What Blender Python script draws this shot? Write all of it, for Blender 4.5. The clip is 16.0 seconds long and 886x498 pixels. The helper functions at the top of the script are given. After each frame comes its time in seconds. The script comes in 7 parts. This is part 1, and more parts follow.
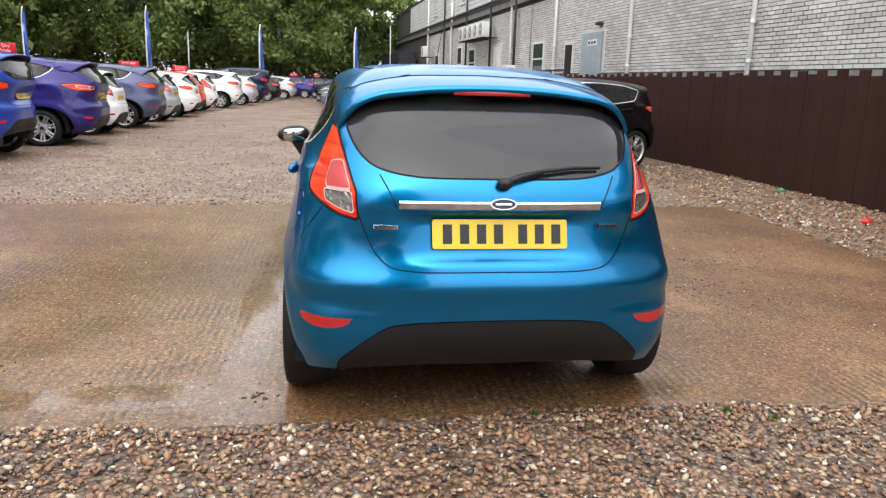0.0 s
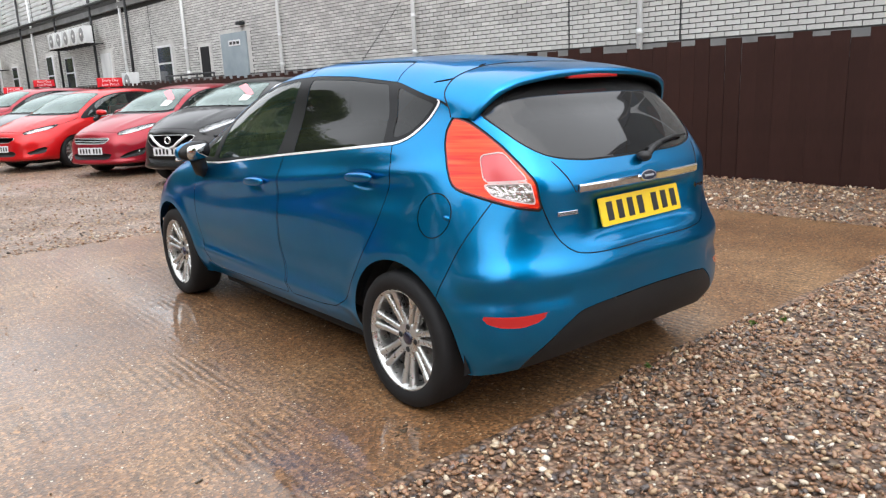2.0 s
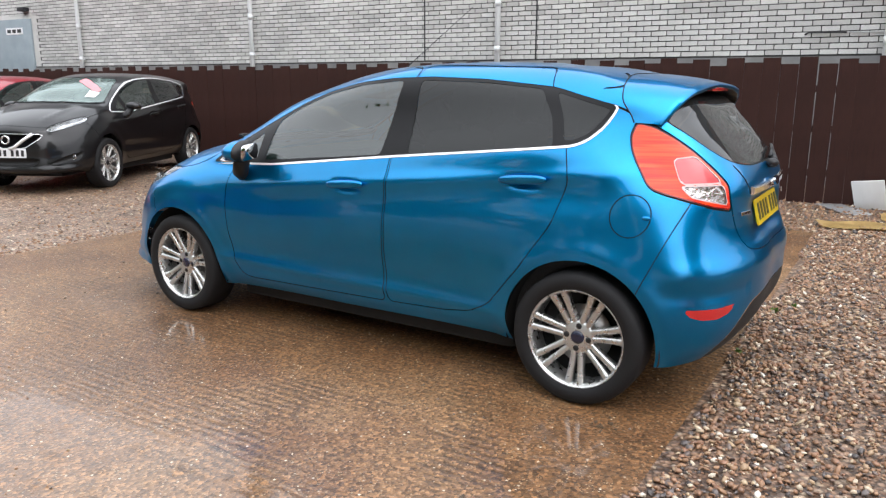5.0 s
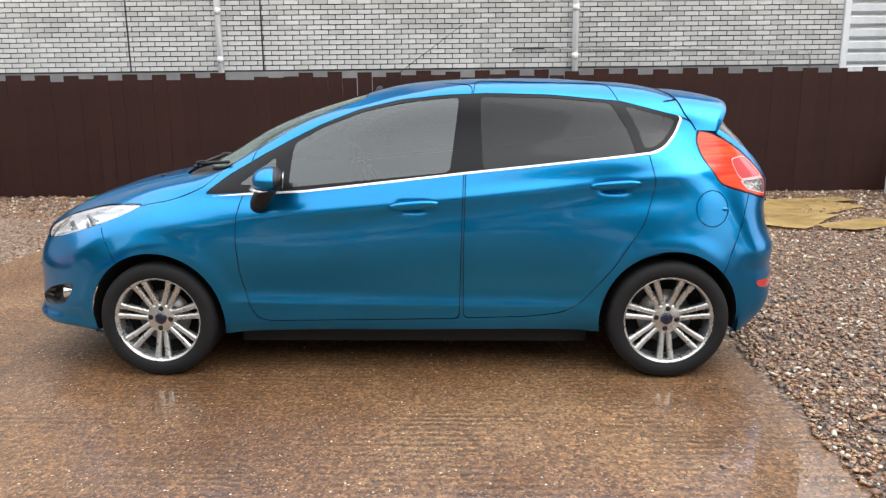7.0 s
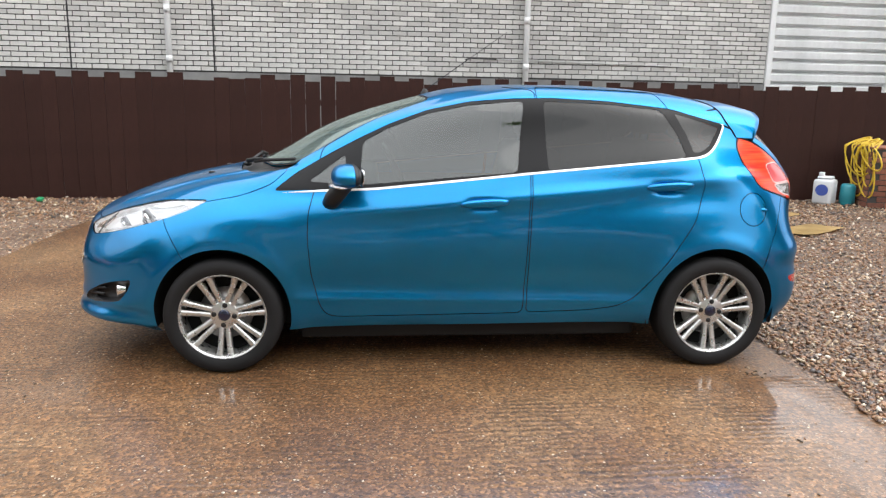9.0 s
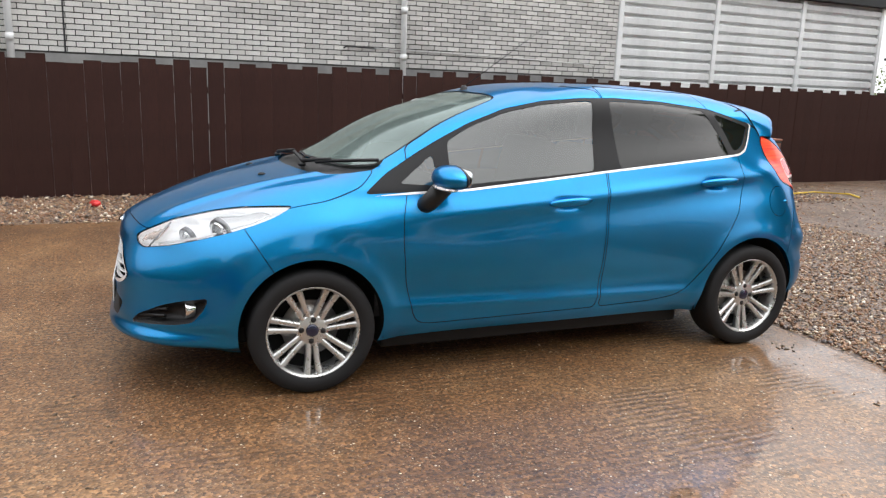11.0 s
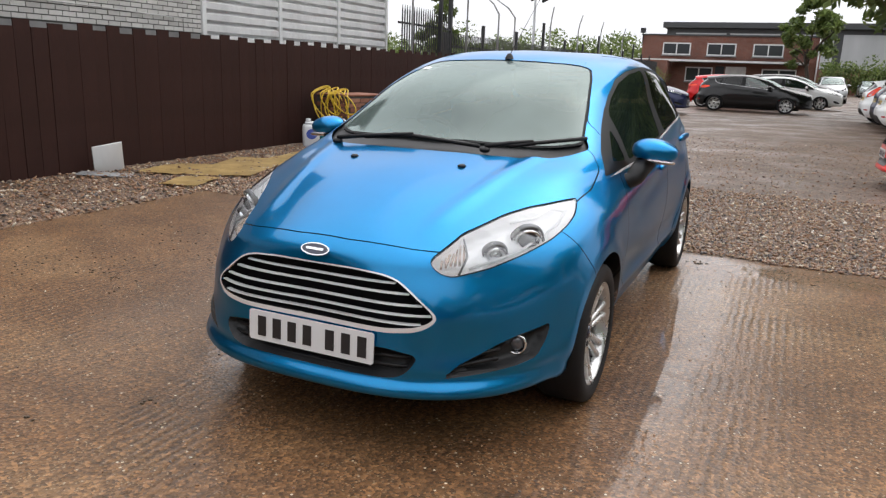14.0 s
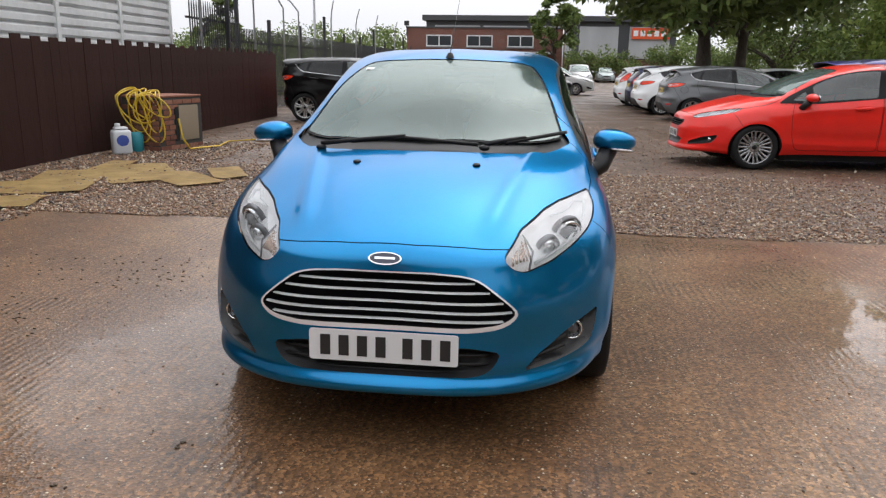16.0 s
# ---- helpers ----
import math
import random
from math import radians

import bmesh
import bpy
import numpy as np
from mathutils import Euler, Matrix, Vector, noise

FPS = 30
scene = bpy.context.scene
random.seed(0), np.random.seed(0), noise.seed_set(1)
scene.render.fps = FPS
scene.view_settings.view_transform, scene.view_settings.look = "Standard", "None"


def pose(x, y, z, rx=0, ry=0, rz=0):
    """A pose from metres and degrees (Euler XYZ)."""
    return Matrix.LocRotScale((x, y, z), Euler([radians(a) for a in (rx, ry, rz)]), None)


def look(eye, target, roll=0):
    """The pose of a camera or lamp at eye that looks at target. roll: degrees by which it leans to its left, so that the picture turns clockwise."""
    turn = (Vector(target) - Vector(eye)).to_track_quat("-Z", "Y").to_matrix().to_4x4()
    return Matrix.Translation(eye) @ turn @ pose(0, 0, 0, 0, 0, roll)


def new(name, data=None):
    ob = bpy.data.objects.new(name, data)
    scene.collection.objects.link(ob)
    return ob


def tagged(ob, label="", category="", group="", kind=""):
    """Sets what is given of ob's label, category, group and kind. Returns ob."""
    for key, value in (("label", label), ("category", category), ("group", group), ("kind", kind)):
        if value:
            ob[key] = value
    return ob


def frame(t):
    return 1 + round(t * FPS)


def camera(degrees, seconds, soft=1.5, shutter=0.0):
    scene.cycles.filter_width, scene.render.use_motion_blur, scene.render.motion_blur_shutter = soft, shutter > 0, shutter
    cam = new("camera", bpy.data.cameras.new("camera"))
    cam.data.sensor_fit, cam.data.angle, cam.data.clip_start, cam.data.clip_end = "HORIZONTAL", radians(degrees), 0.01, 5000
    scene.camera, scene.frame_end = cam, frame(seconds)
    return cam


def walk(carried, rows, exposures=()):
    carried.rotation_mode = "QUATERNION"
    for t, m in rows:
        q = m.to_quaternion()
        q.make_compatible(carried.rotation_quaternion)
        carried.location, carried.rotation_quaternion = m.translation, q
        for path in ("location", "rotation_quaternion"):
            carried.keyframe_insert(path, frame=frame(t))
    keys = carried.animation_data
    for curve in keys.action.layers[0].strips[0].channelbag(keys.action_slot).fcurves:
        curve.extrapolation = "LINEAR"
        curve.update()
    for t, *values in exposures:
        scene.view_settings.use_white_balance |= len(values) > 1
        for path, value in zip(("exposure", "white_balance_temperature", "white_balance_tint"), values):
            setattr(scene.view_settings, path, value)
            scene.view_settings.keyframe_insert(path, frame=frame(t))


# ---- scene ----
cam = camera(61.9, 16.0, soft=1.3)


PATH = [
    (0, (-0.629, -3.242, 1.349), (-0.332, -1.313, 0.909), 1.7),
    (0.5, (-1.141, -3.107, 1.343), (-0.554, -1.248, 0.894), 0.9),
    (1, (-1.711, -2.94, 1.343), (-0.899, -1.168, 0.895), -0.1),
    (1.5, (-2.098, -2.609, 1.32), (-1.048, -0.968, 0.867), -1.4),
    (2, (-2.483, -2.345, 1.319), (-1.254, -0.831, 0.873), -2.6),
    (2.5, (-2.635, -2.262, 1.323), (-1.343, -0.799, 0.886), -3.4),
    (3, (-2.629, -2.259, 1.316), (-1.344, -0.787, 0.886), -3.3),
    (3.5, (-2.658, -2.229, 1.319), (-1.356, -0.772, 0.891), -2.5),
    (4, (-2.949, -2.022, 1.305), (-1.535, -0.67, 0.888), -0.8),
    (4.5, (-3.284, -1.6, 1.288), (-1.764, -0.366, 0.877), 0.1),
    (5, (-3.593, -1.099, 1.321), (-1.941, -0.057, 0.889), 0.2),
    (5.2, (-3.792, -0.847, 1.303), (-2.07, 0.081, 0.887), 0.3),
    (7.3, (-4.279, 1.206, 1.369), (-2.321, 1.198, 0.959), -0.5),
    (7.5, (-4.313, 1.372, 1.366), (-2.354, 1.319, 0.964), -0.3),
    (8, (-4.358, 1.522, 1.362), (-2.4, 1.409, 0.972), 0.4),
    (8.2, (-4.366, 1.582, 1.358), (-2.409, 1.448, 0.967), 0.6),
    (10.3, (-4.305, 2.33, 1.301), (-2.394, 1.877, 0.921), 1.6),
    (10.5, (-4.217, 2.535, 1.307), (-2.334, 1.98, 0.922), 1.7),
    (11, (-3.97, 3.107, 1.357), (-2.148, 2.391, 0.945), 1.9),
    (11.5, (-3.663, 3.588, 1.356), (-1.931, 2.686, 0.926), 0.5),
    (12, (-3.283, 4.034, 1.365), (-1.694, 2.904, 0.917), 0.9),
    (12.5, (-2.904, 4.512, 1.372), (-1.494, 3.173, 0.906), 1.2),
    (13, (-2.411, 4.847, 1.347), (-1.183, 3.339, 0.878), 2.2),
    (13.5, (-1.906, 5.199, 1.347), (-0.878, 3.549, 0.875), 2.6),
    (14, (-1.432, 5.344, 1.323), (-0.622, 3.579, 0.845), 2.1),
    (14.5, (-1.158, 5.472, 1.332), (-0.526, 3.637, 0.85), 1.3),
    (15, (-1.082, 5.493, 1.333), (-0.552, 3.627, 0.847), 0.3),
    (15.5, (-0.896, 5.554, 1.33), (-0.463, 3.663, 0.841), 0.1),
    (16, (-0.484, 5.66, 1.333), (-0.252, 3.733, 0.853), 0.9),
]
walk(cam, [(t, look(eye, target, roll)) for t, eye, target, roll in PATH], [(0, .56, 6650, 11.5), (2.5, .60, 6450, 11), (5, .67, 6400, 11.5), (8, .72, 6600, 11), (11, .53, 6650, 11.5), (12.5, .30, 6650, 12), (14, .10, 6650, 12.5), (16, -.03, 6600, 13)])

# ==== BUILD ====
# ---- overcast daylight ----
world = bpy.data.worlds.new("overcast_sky")
scene.world = world
world.use_nodes = True
wn, wl = world.node_tree.nodes, world.node_tree.links
wn.clear()
w_out = wn.new("ShaderNodeOutputWorld")
w_bg = wn.new("ShaderNodeBackground")
w_sky = wn.new("ShaderNodeTexSky")
w_sky.sky_type = "NISHITA"
w_sky.sun_disc = False
w_sky.sun_elevation, w_sky.sun_rotation = radians(52), radians(200)
w_sky.air_density, w_sky.dust_density, w_sky.ozone_density = 1.0, 8.0, 1.0
w_grey = wn.new("ShaderNodeHueSaturation")
w_grey.inputs["Saturation"].default_value = 0.12
# cloud cover: an even grey, twice as bright overhead as at the horizon
w_mix = wn.new("ShaderNodeMix")
w_mix.data_type = "RGBA"
w_mix.inputs[0].default_value = 0.85
w_mix.inputs[7].default_value = (7.2, 7.5, 7.85, 1)
w_co, w_xyz, w_up, w_rise = wn.new("ShaderNodeTexCoord"), wn.new("ShaderNodeSeparateXYZ"), wn.new("ShaderNodeMath"), wn.new("ShaderNodeMath")
w_up.operation, w_rise.operation = "MAXIMUM", "MULTIPLY_ADD"
w_up.inputs[1].default_value = 0.0
w_rise.inputs[1].default_value, w_rise.inputs[2].default_value = 1.35, 1.40
wl.new(w_co.outputs["Generated"], w_xyz.inputs[0])
wl.new(w_xyz.outputs["Z"], w_up.inputs[0])
wl.new(w_up.outputs[0], w_rise.inputs[0])
w_mul = wn.new("ShaderNodeVectorMath")
w_mul.operation = "SCALE"
wl.new(w_sky.outputs[0], w_grey.inputs["Color"])
wl.new(w_grey.outputs[0], w_mix.inputs[6])
wl.new(w_mix.outputs[2], w_mul.inputs[0])
wl.new(w_rise.outputs[0], w_mul.inputs["Scale"])
wl.new(w_mul.outputs[0], w_bg.inputs["Color"])
w_bg.inputs["Strength"].default_value = 0.1
wl.new(w_bg.outputs[0], w_out.inputs["Surface"])

sun = new("sun", bpy.data.lights.new("sun", "SUN"))
sun.data.energy, sun.data.angle, sun.data.color = 0.5, radians(75), (1.0, 0.97, 0.93)
sun.matrix_world = look((-8, -20, 27), (0, 0, 0))


# ---- materials ----
def material(name, color=(0.5, 0.5, 0.5), rough=0.5, metal=0.0, spec=0.5, coat=0.0, coat_rough=0.03):
    m = bpy.data.materials.new(name)
    m.use_nodes = True
    b = m.node_tree.nodes["Principled BSDF"]
    b.inputs["Base Color"].default_value = (*color, 1)
    b.inputs["Roughness"].default_value = rough
    b.inputs["Metallic"].default_value = metal
    b.inputs["Specular IOR Level"].default_value = spec
    b.inputs["Coat Weight"].default_value = coat
    b.inputs["Coat Roughness"].default_value = coat_rough
    return m


def nodes_of(m):
    return m.node_tree.nodes, m.node_tree.links, m.node_tree.nodes["Principled BSDF"]


def coords(m, scale=(1, 1, 1), kind="Object", rot=(0, 0, 0)):
    n, l, b = nodes_of(m)
    tc, mp = n.new("ShaderNodeTexCoord"), n.new("ShaderNodeMapping")
    mp.inputs["Scale"].default_value = scale
    mp.inputs["Rotation"].default_value = rot
    l.new(tc.outputs[kind], mp.inputs["Vector"])
    return mp.outputs["Vector"]


def noise_tex(m, vec, scale, detail=4.0, rough=0.55, distortion=0.0):
    n, l, b = nodes_of(m)
    t = n.new("ShaderNodeTexNoise")
    t.inputs["Scale"].default_value = scale
    t.inputs["Detail"].default_value = detail
    t.inputs["Roughness"].default_value = rough
    t.inputs["Distortion"].default_value = distortion
    l.new(vec, t.inputs["Vector"])
    return t.outputs["Fac"]


def voronoi(m, vec, scale, out="Distance", feature="F1"):
    n, l, b = nodes_of(m)
    t = n.new("ShaderNodeTexVoronoi")
    t.feature = feature
    t.inputs["Scale"].default_value = scale
    l.new(vec, t.inputs["Vector"])
    return t.outputs[out]


def ramp(m, fac, stops):
    n, l, b = nodes_of(m)
    r = n.new("ShaderNodeValToRGB")
    el = r.color_ramp.elements
    while len(el) < len(stops):
        el.new(0.5)
    for e, (p, c) in zip(el, stops):
        e.position = p
        e.color = (*c, 1) if isinstance(c, tuple) else (c, c, c, 1)
    l.new(fac, r.inputs["Fac"])
    return r.outputs["Color"]


def mixed(m, fac, a, b2, mode="MIX"):
    n, l, b = nodes_of(m)
    x = n.new("ShaderNodeMix")
    x.data_type = "RGBA"
    x.blend_type = mode
    for sock, v in ((x.inputs[0], fac), (x.inputs[6], a), (x.inputs[7], b2)):
        if isinstance(v, (int, float)):
            sock.default_value = v
        elif isinstance(v, tuple):
            sock.default_value = (*v, 1)
        else:
            l.new(v, sock)
    return x.outputs[2]


def sums(m, a, b2, op="ADD"):
    n, l, b = nodes_of(m)
    x = n.new("ShaderNodeMath")
    x.operation = op
    for sock, v in zip(x.inputs, (a, b2)):
        if isinstance(v, (int, float)):
            sock.default_value = v
        else:
            l.new(v, sock)
    return x.outputs[0]


def bumped(m, height, strength=0.3, distance=0.01):
    n, l, b = nodes_of(m)
    x = n.new("ShaderNodeBump")
    x.inputs["Strength"].default_value = strength
    x.inputs["Distance"].default_value = distance
    l.new(height, x.inputs["Height"])
    l.new(x.outputs["Normal"], b.inputs["Normal"])
    return x


def use(m, socket, what):
    n, l, b = nodes_of(m)
    l.new(what, b.inputs[socket])


def object_random(m):
    n, l, b = nodes_of(m)
    return n.new("ShaderNodeObjectInfo").outputs["Random"]


def island_random(m):
    n, l, b = nodes_of(m)
    return n.new("ShaderNodeNewGeometry").outputs["Random Per Island"]


def paint_material(name, color, flake=0.5, rough=0.32):
    """Metallic car paint under clear coat, with rain-dulled patches."""
    m = material(name, color, rough, flake, 0.5, 0.6, 0.06)
    m.node_tree.nodes["Principled BSDF"].inputs["Specular Tint"].default_value = (*(min(1.0, 0.45 + 1.0 * x) for x in color), 1)
    v = coords(m)
    a = noise_tex(m, v, 3.0, 3)
    c = ramp(m, a, [(0.3, tuple(x * 0.93 for x in color)), (0.7, tuple(min(1, x * 1.05) for x in color))])
    use(m, "Base Color", c)
    drops = voronoi(m, v, 260.0)
    wet = ramp(m, drops, [(0.0, 1.0), (0.16, 0.0)])
    n, l, b = nodes_of(m)
    bp = n.new("ShaderNodeBump")
    bp.inputs["Strength"].default_value, bp.inputs["Distance"].default_value = 0.05, 0.0006
    l.new(wet, bp.inputs["Height"])
    l.new(bp.outputs["Normal"], b.inputs["Coat Normal"])
    return m


def glass_material(name, tint=(0.75, 0.8, 0.78), gloss=1.0, ior=1.7, wet=0.0, film=(0.6, 0.68, 0.66)):
    """Tinted glass that mirrors by its angle; wet: the share of a milky film, rain beads and painted-in sky sheen."""
    m = bpy.data.materials.new(name)
    m.use_nodes = True
    n, l = m.node_tree.nodes, m.node_tree.links
    n.clear()
    out, mix, haze = n.new("ShaderNodeOutputMaterial"), n.new("ShaderNodeMixShader"), n.new("ShaderNodeMixShader")
    tr, gl, fr, df = n.new("ShaderNodeBsdfTransparent"), n.new("ShaderNodeBsdfGlossy"), n.new("ShaderNodeFresnel"), n.new("ShaderNodeBsdfDiffuse")
    tr.inputs["Color"].default_value = (*tint, 1)
    df.inputs["Color"].default_value = (*film, 1)
    gl.inputs["Roughness"].default_value = 0.02
    gl.inputs["Color"].default_value = (gloss, gloss, gloss, 1)
    fr.inputs["IOR"].default_value = ior
    tc, nz, mr = n.new("ShaderNodeTexCoord"), n.new("ShaderNodeTexNoise"), n.new("ShaderNodeMapRange")
    nz.inputs["Scale"].default_value, nz.inputs["Detail"].default_value = 2.5, 2.0
    mr.inputs["From Min"].default_value, mr.inputs["From Max"].default_value = 0.3, 0.7
    mr.inputs["To Min"].default_value, mr.inputs["To Max"].default_value = wet * 0.75, wet * 1.25
    l.new(tc.outputs["Object"], nz.inputs["Vector"])
    l.new(nz.outputs["Fac"], mr.inputs["Value"])
    l.new(mr.outputs[0], haze.inputs[0])
    l.new(tr.outputs[0], haze.inputs[1])
    l.new(df.outputs[0], haze.inputs[2])
    l.new(fr.outputs[0], mix.inputs[0])
    l.new(haze.outputs[0], mix.inputs[1])
    l.new(gl.outputs[0], mix.inputs[2])
    l.new(mix.outputs[0], out.inputs["Surface"])
    return m


BLUE = paint_material("metallic_blue_paint", (0.0, 0.198, 0.455), 0.92, 0.29)
GRILLE_BLACK = material("grille_mesh_black", (0.004, 0.004, 0.005), 0.9, 0.0, 0.1)
GAP = material("panel_gap_black", (0.006, 0.006, 0.007), 0.8)
GLOSS_BLACK = material("black_window_trim", (0.007, 0.007, 0.008), 0.42, 0.0, 0.2)
SATIN_BLACK = material("satin_black_plastic", (0.012, 0.012, 0.013), 0.45, 0.0, 0.35)
BUMPER_BLACK = material("grained_black_plastic", (0.012, 0.012, 0.013), 0.55, 0.0, 0.3)
bumped(BUMPER_BLACK, noise_tex(BUMPER_BLACK, coords(BUMPER_BLACK), 900, 2), 0.25, 0.0006)
CHROME = material("chrome", (0.78, 0.79, 0.8), 0.08, 1.0)
MIRROR = material("mirror_glass_silver", (0.5, 0.52, 0.53), 0.03, 1.0)
BRIGHT = material("bright_satin_trim", (0.82, 0.83, 0.84), 0.24, 0.3)
PROJECTOR = material("projector_lens", (0.16, 0.165, 0.18), 0.06, 0.6)
SILVER = material("silver_lacquered_alloy", (0.56, 0.56, 0.55), 0.27, 0.85, 0.5, 0.4)
use(SILVER, "Roughness", ramp(SILVER, noise_tex(SILVER, coords(SILVER), 30, 4), [(0.3, 0.22), (0.75, 0.4)]))
RUBBER = material("tyre_rubber", (0.010, 0.010, 0.011), 0.7, 0.0, 0.3)
bumped(RUBBER, noise_tex(RUBBER, coords(RUBBER), 300, 3), 0.2, 0.001)
WINDOW = glass_material("clear_car_glass", (0.20, 0.28, 0.25), 1.0, 1.82, 0.03, (0.26, 0.44, 0.39))
SCREEN = glass_material("wet_sheen_windscreen", (0.18, 0.23, 0.21), 1.0, 1.55, 0.17, (0.46, 0.60, 0.565))
for nd in SCREEN.node_tree.nodes:
    if nd.type == "BSDF_GLOSSY":
        nd.inputs["Roughness"].default_value, nd.inputs["Color"].default_value = 0.10, (0.86, 0.97, 0.94, 1)
TINTED = glass_material("privacy_car_glass", (0.04, 0.04, 0.045), 1.0, 1.42, 0.012)
REAR_GLASS = glass_material("tinted_rear_glass", (0.035, 0.035, 0.04), 1.0, 1.52, 0.05, (0.4, 0.4, 0.41))
LAMP_GLASS = glass_material("lamp_glass", (0.93, 0.94, 0.95), 0.9)
RED_LENS = material("red_lamp_lens", (0.62, 0.018, 0.008), 0.3, 0.0, 0.3, 0.3)
use(RED_LENS, "Base Color", ramp(RED_LENS, noise_tex(RED_LENS, coords(RED_LENS, (1, 1, 22)), 3, 2), [(0.36, (0.55, 0.012, 0.004)), (0.5, (0.84, 0.045, 0.010)), (0.64, (0.92, 0.085, 0.02))]))
PINK_LENS = material("pale_red_lamp_panel", (0.60, 0.085, 0.095), 0.2, 0.0, 0.5, 0.5)
LAMP_RIM = material("pale_lamp_rim", (0.62, 0.46, 0.45), 0.4)
DEEP_RED = material("dark_red_lamp_edge", (0.20, 0.008, 0.008), 0.2, 0.0, 0.5, 0.5)
CLEAR_LENS = material("clear_lamp_panel", (0.42, 0.39, 0.38), 0.18, 0.85, 0.5, 0.3)
bumped(CLEAR_LENS, noise_tex(CLEAR_LENS, coords(CLEAR_LENS), 45, 2), 0.9, 0.012)
REFLECTOR = material("red_reflector", (0.42, 0.012, 0.012), 0.2, 0.0, 0.6, 0.7)
BOWL = material("lamp_reflector_bowl", (0.97, 0.97, 0.97), 0.3, 0.12)
bumped(BOWL, voronoi(BOWL, coords(BOWL, (1, .45, 1.3)), 20), 0.6, 0.012)
LAMP_GREY = material("grey_lamp_bezel", (0.22, 0.225, 0.235), 0.3, 0.6)
LIGHT_GUIDE = material("milky_light_guide", (0.85, 0.86, 0.87), 0.25)
SIGNAL_RIB = material("warm_signal_reflector", (0.72, 0.58, 0.50), 0.2, 0.8)
BOWL_DIM = material("smoked_lamp_bowl", (0.45, 0.46, 0.47), 0.2, 0.85)
YELLOW_PLATE = material("yellow_plate", (0.80, 0.56, 0.015), 0.3, 0, 0.5, 0.4)
WHITE_PLATE = material("white_plate", (0.72, 0.73, 0.74), 0.3, 0, 0.5, 0.4)
PLATE_BLACK = material("plate_character_black", (0.02, 0.02, 0.022), 0.4)
BADGE_BLUE = material("badge_dark_blue", (0.006, 0.009, 0.035), 0.2, 0.2, 0.5, 0.8)
SEAT = material("dark_grey_cloth", (0.035, 0.036, 0.04), 0.85)
use(SEAT, "Base Color", ramp(SEAT, noise_tex(SEAT, coords(SEAT), 240, 3), [(0.3, (0.022, 0.022, 0.025)), (0.7, (0.055, 0.056, 0.06))]))
DASH = material("dashboard_plastic", (0.05, 0.052, 0.055), 0.55)
PALE_TRIM = material("pale_headlining", (0.42, 0.43, 0.41), 0.85)
DISC = material("brake_disc_steel", (0.32, 0.31, 0.3), 0.35, 0.9)
PAPER = material("white_paper", (0.78, 0.79, 0.8), 0.6)


# ---- mesh helpers ----
def mesh_of(name, verts, faces, mat, normals=None, smooth=True):
    me = bpy.data.meshes.new(name)
    me.from_pydata([tuple(map(float, v)) for v in verts], [], [tuple(map(int, f)) for f in faces])
    me.materials.append(mat)
    if smooth:
        me.polygons.foreach_set("use_smooth", [True] * len(me.polygons))
    if normals is not None and len(me.polygons):
        me.normals_split_custom_set_from_vertices([tuple(map(float, v)) for v in normals])
    return me


def part(name, geo, mat, parent=None, label="", smooth=True):
    """One mesh object from a bmesh or from (verts, faces[, normals]), under parent."""
    if isinstance(geo, bmesh.types.BMesh):
        me = bpy.data.meshes.new(name)
        for f in geo.faces:
            f.smooth = smooth
        geo.to_mesh(me)
        geo.free()
        me.materials.append(mat)
    else:
        me = mesh_of(name, geo[0], geo[1], mat, geo[2] if len(geo) > 2 else None, smooth)
    ob = new(name, me)
    if parent is not None:
        ob.parent = parent
    if label:
        ob["label"] = label
    return ob


def thing(name, label, category, group="", kind="", at=None):
    ob = new(name)
    ob.empty_display_size = 0.1
    if at is not None:
        ob.matrix_basis = at
    return tagged(ob, label, category, group, kind)


def joined(*geos):
    """Several (verts, faces) as one."""
    vs, fs, k = [], [], 0
    for g in geos:
        v, f = g[0], g[1]
        vs += [tuple(p) for p in v]
        fs += [tuple(i + k for i in q) for q in f]
        k += len(v)
    return vs, fs


def moved(geo, m):
    return [tuple(m @ Vector(v)) for v in geo[0]], geo[1]


def mirrored(geo):
    v = [(-p[0], p[1], p[2]) for p in geo[0]]
    f = [tuple(reversed(q)) for q in geo[1]]
    if len(geo) > 2:
        return v, f, [(-p[0], p[1], p[2]) for p in geo[2]]
    return v, f


def box(x0, x1, y0, y1, z0, z1, bevel=0.0):
    """A box with bevelled edges as (verts, faces)."""
    bm = bmesh.new()
    bmesh.ops.create_cube(bm, size=1)
    for v in bm.verts:
        v.co = ((x0 + x1) / 2 + v.co.x * (x1 - x0), (y0 + y1) / 2 + v.co.y * (y1 - y0), (z0 + z1) / 2 + v.co.z * (z1 - z0))
    if bevel:
        bmesh.ops.bevel(bm, geom=bm.edges[:], offset=bevel, segments=2, affect="EDGES", profile=0.6)
    return drained(bm)


def drained(bm):
    bm.verts.index_update()
    g = [tuple(v.co) for v in bm.verts], [tuple(v.index for v in f.verts) for f in bm.faces]
    bm.free()
    return g


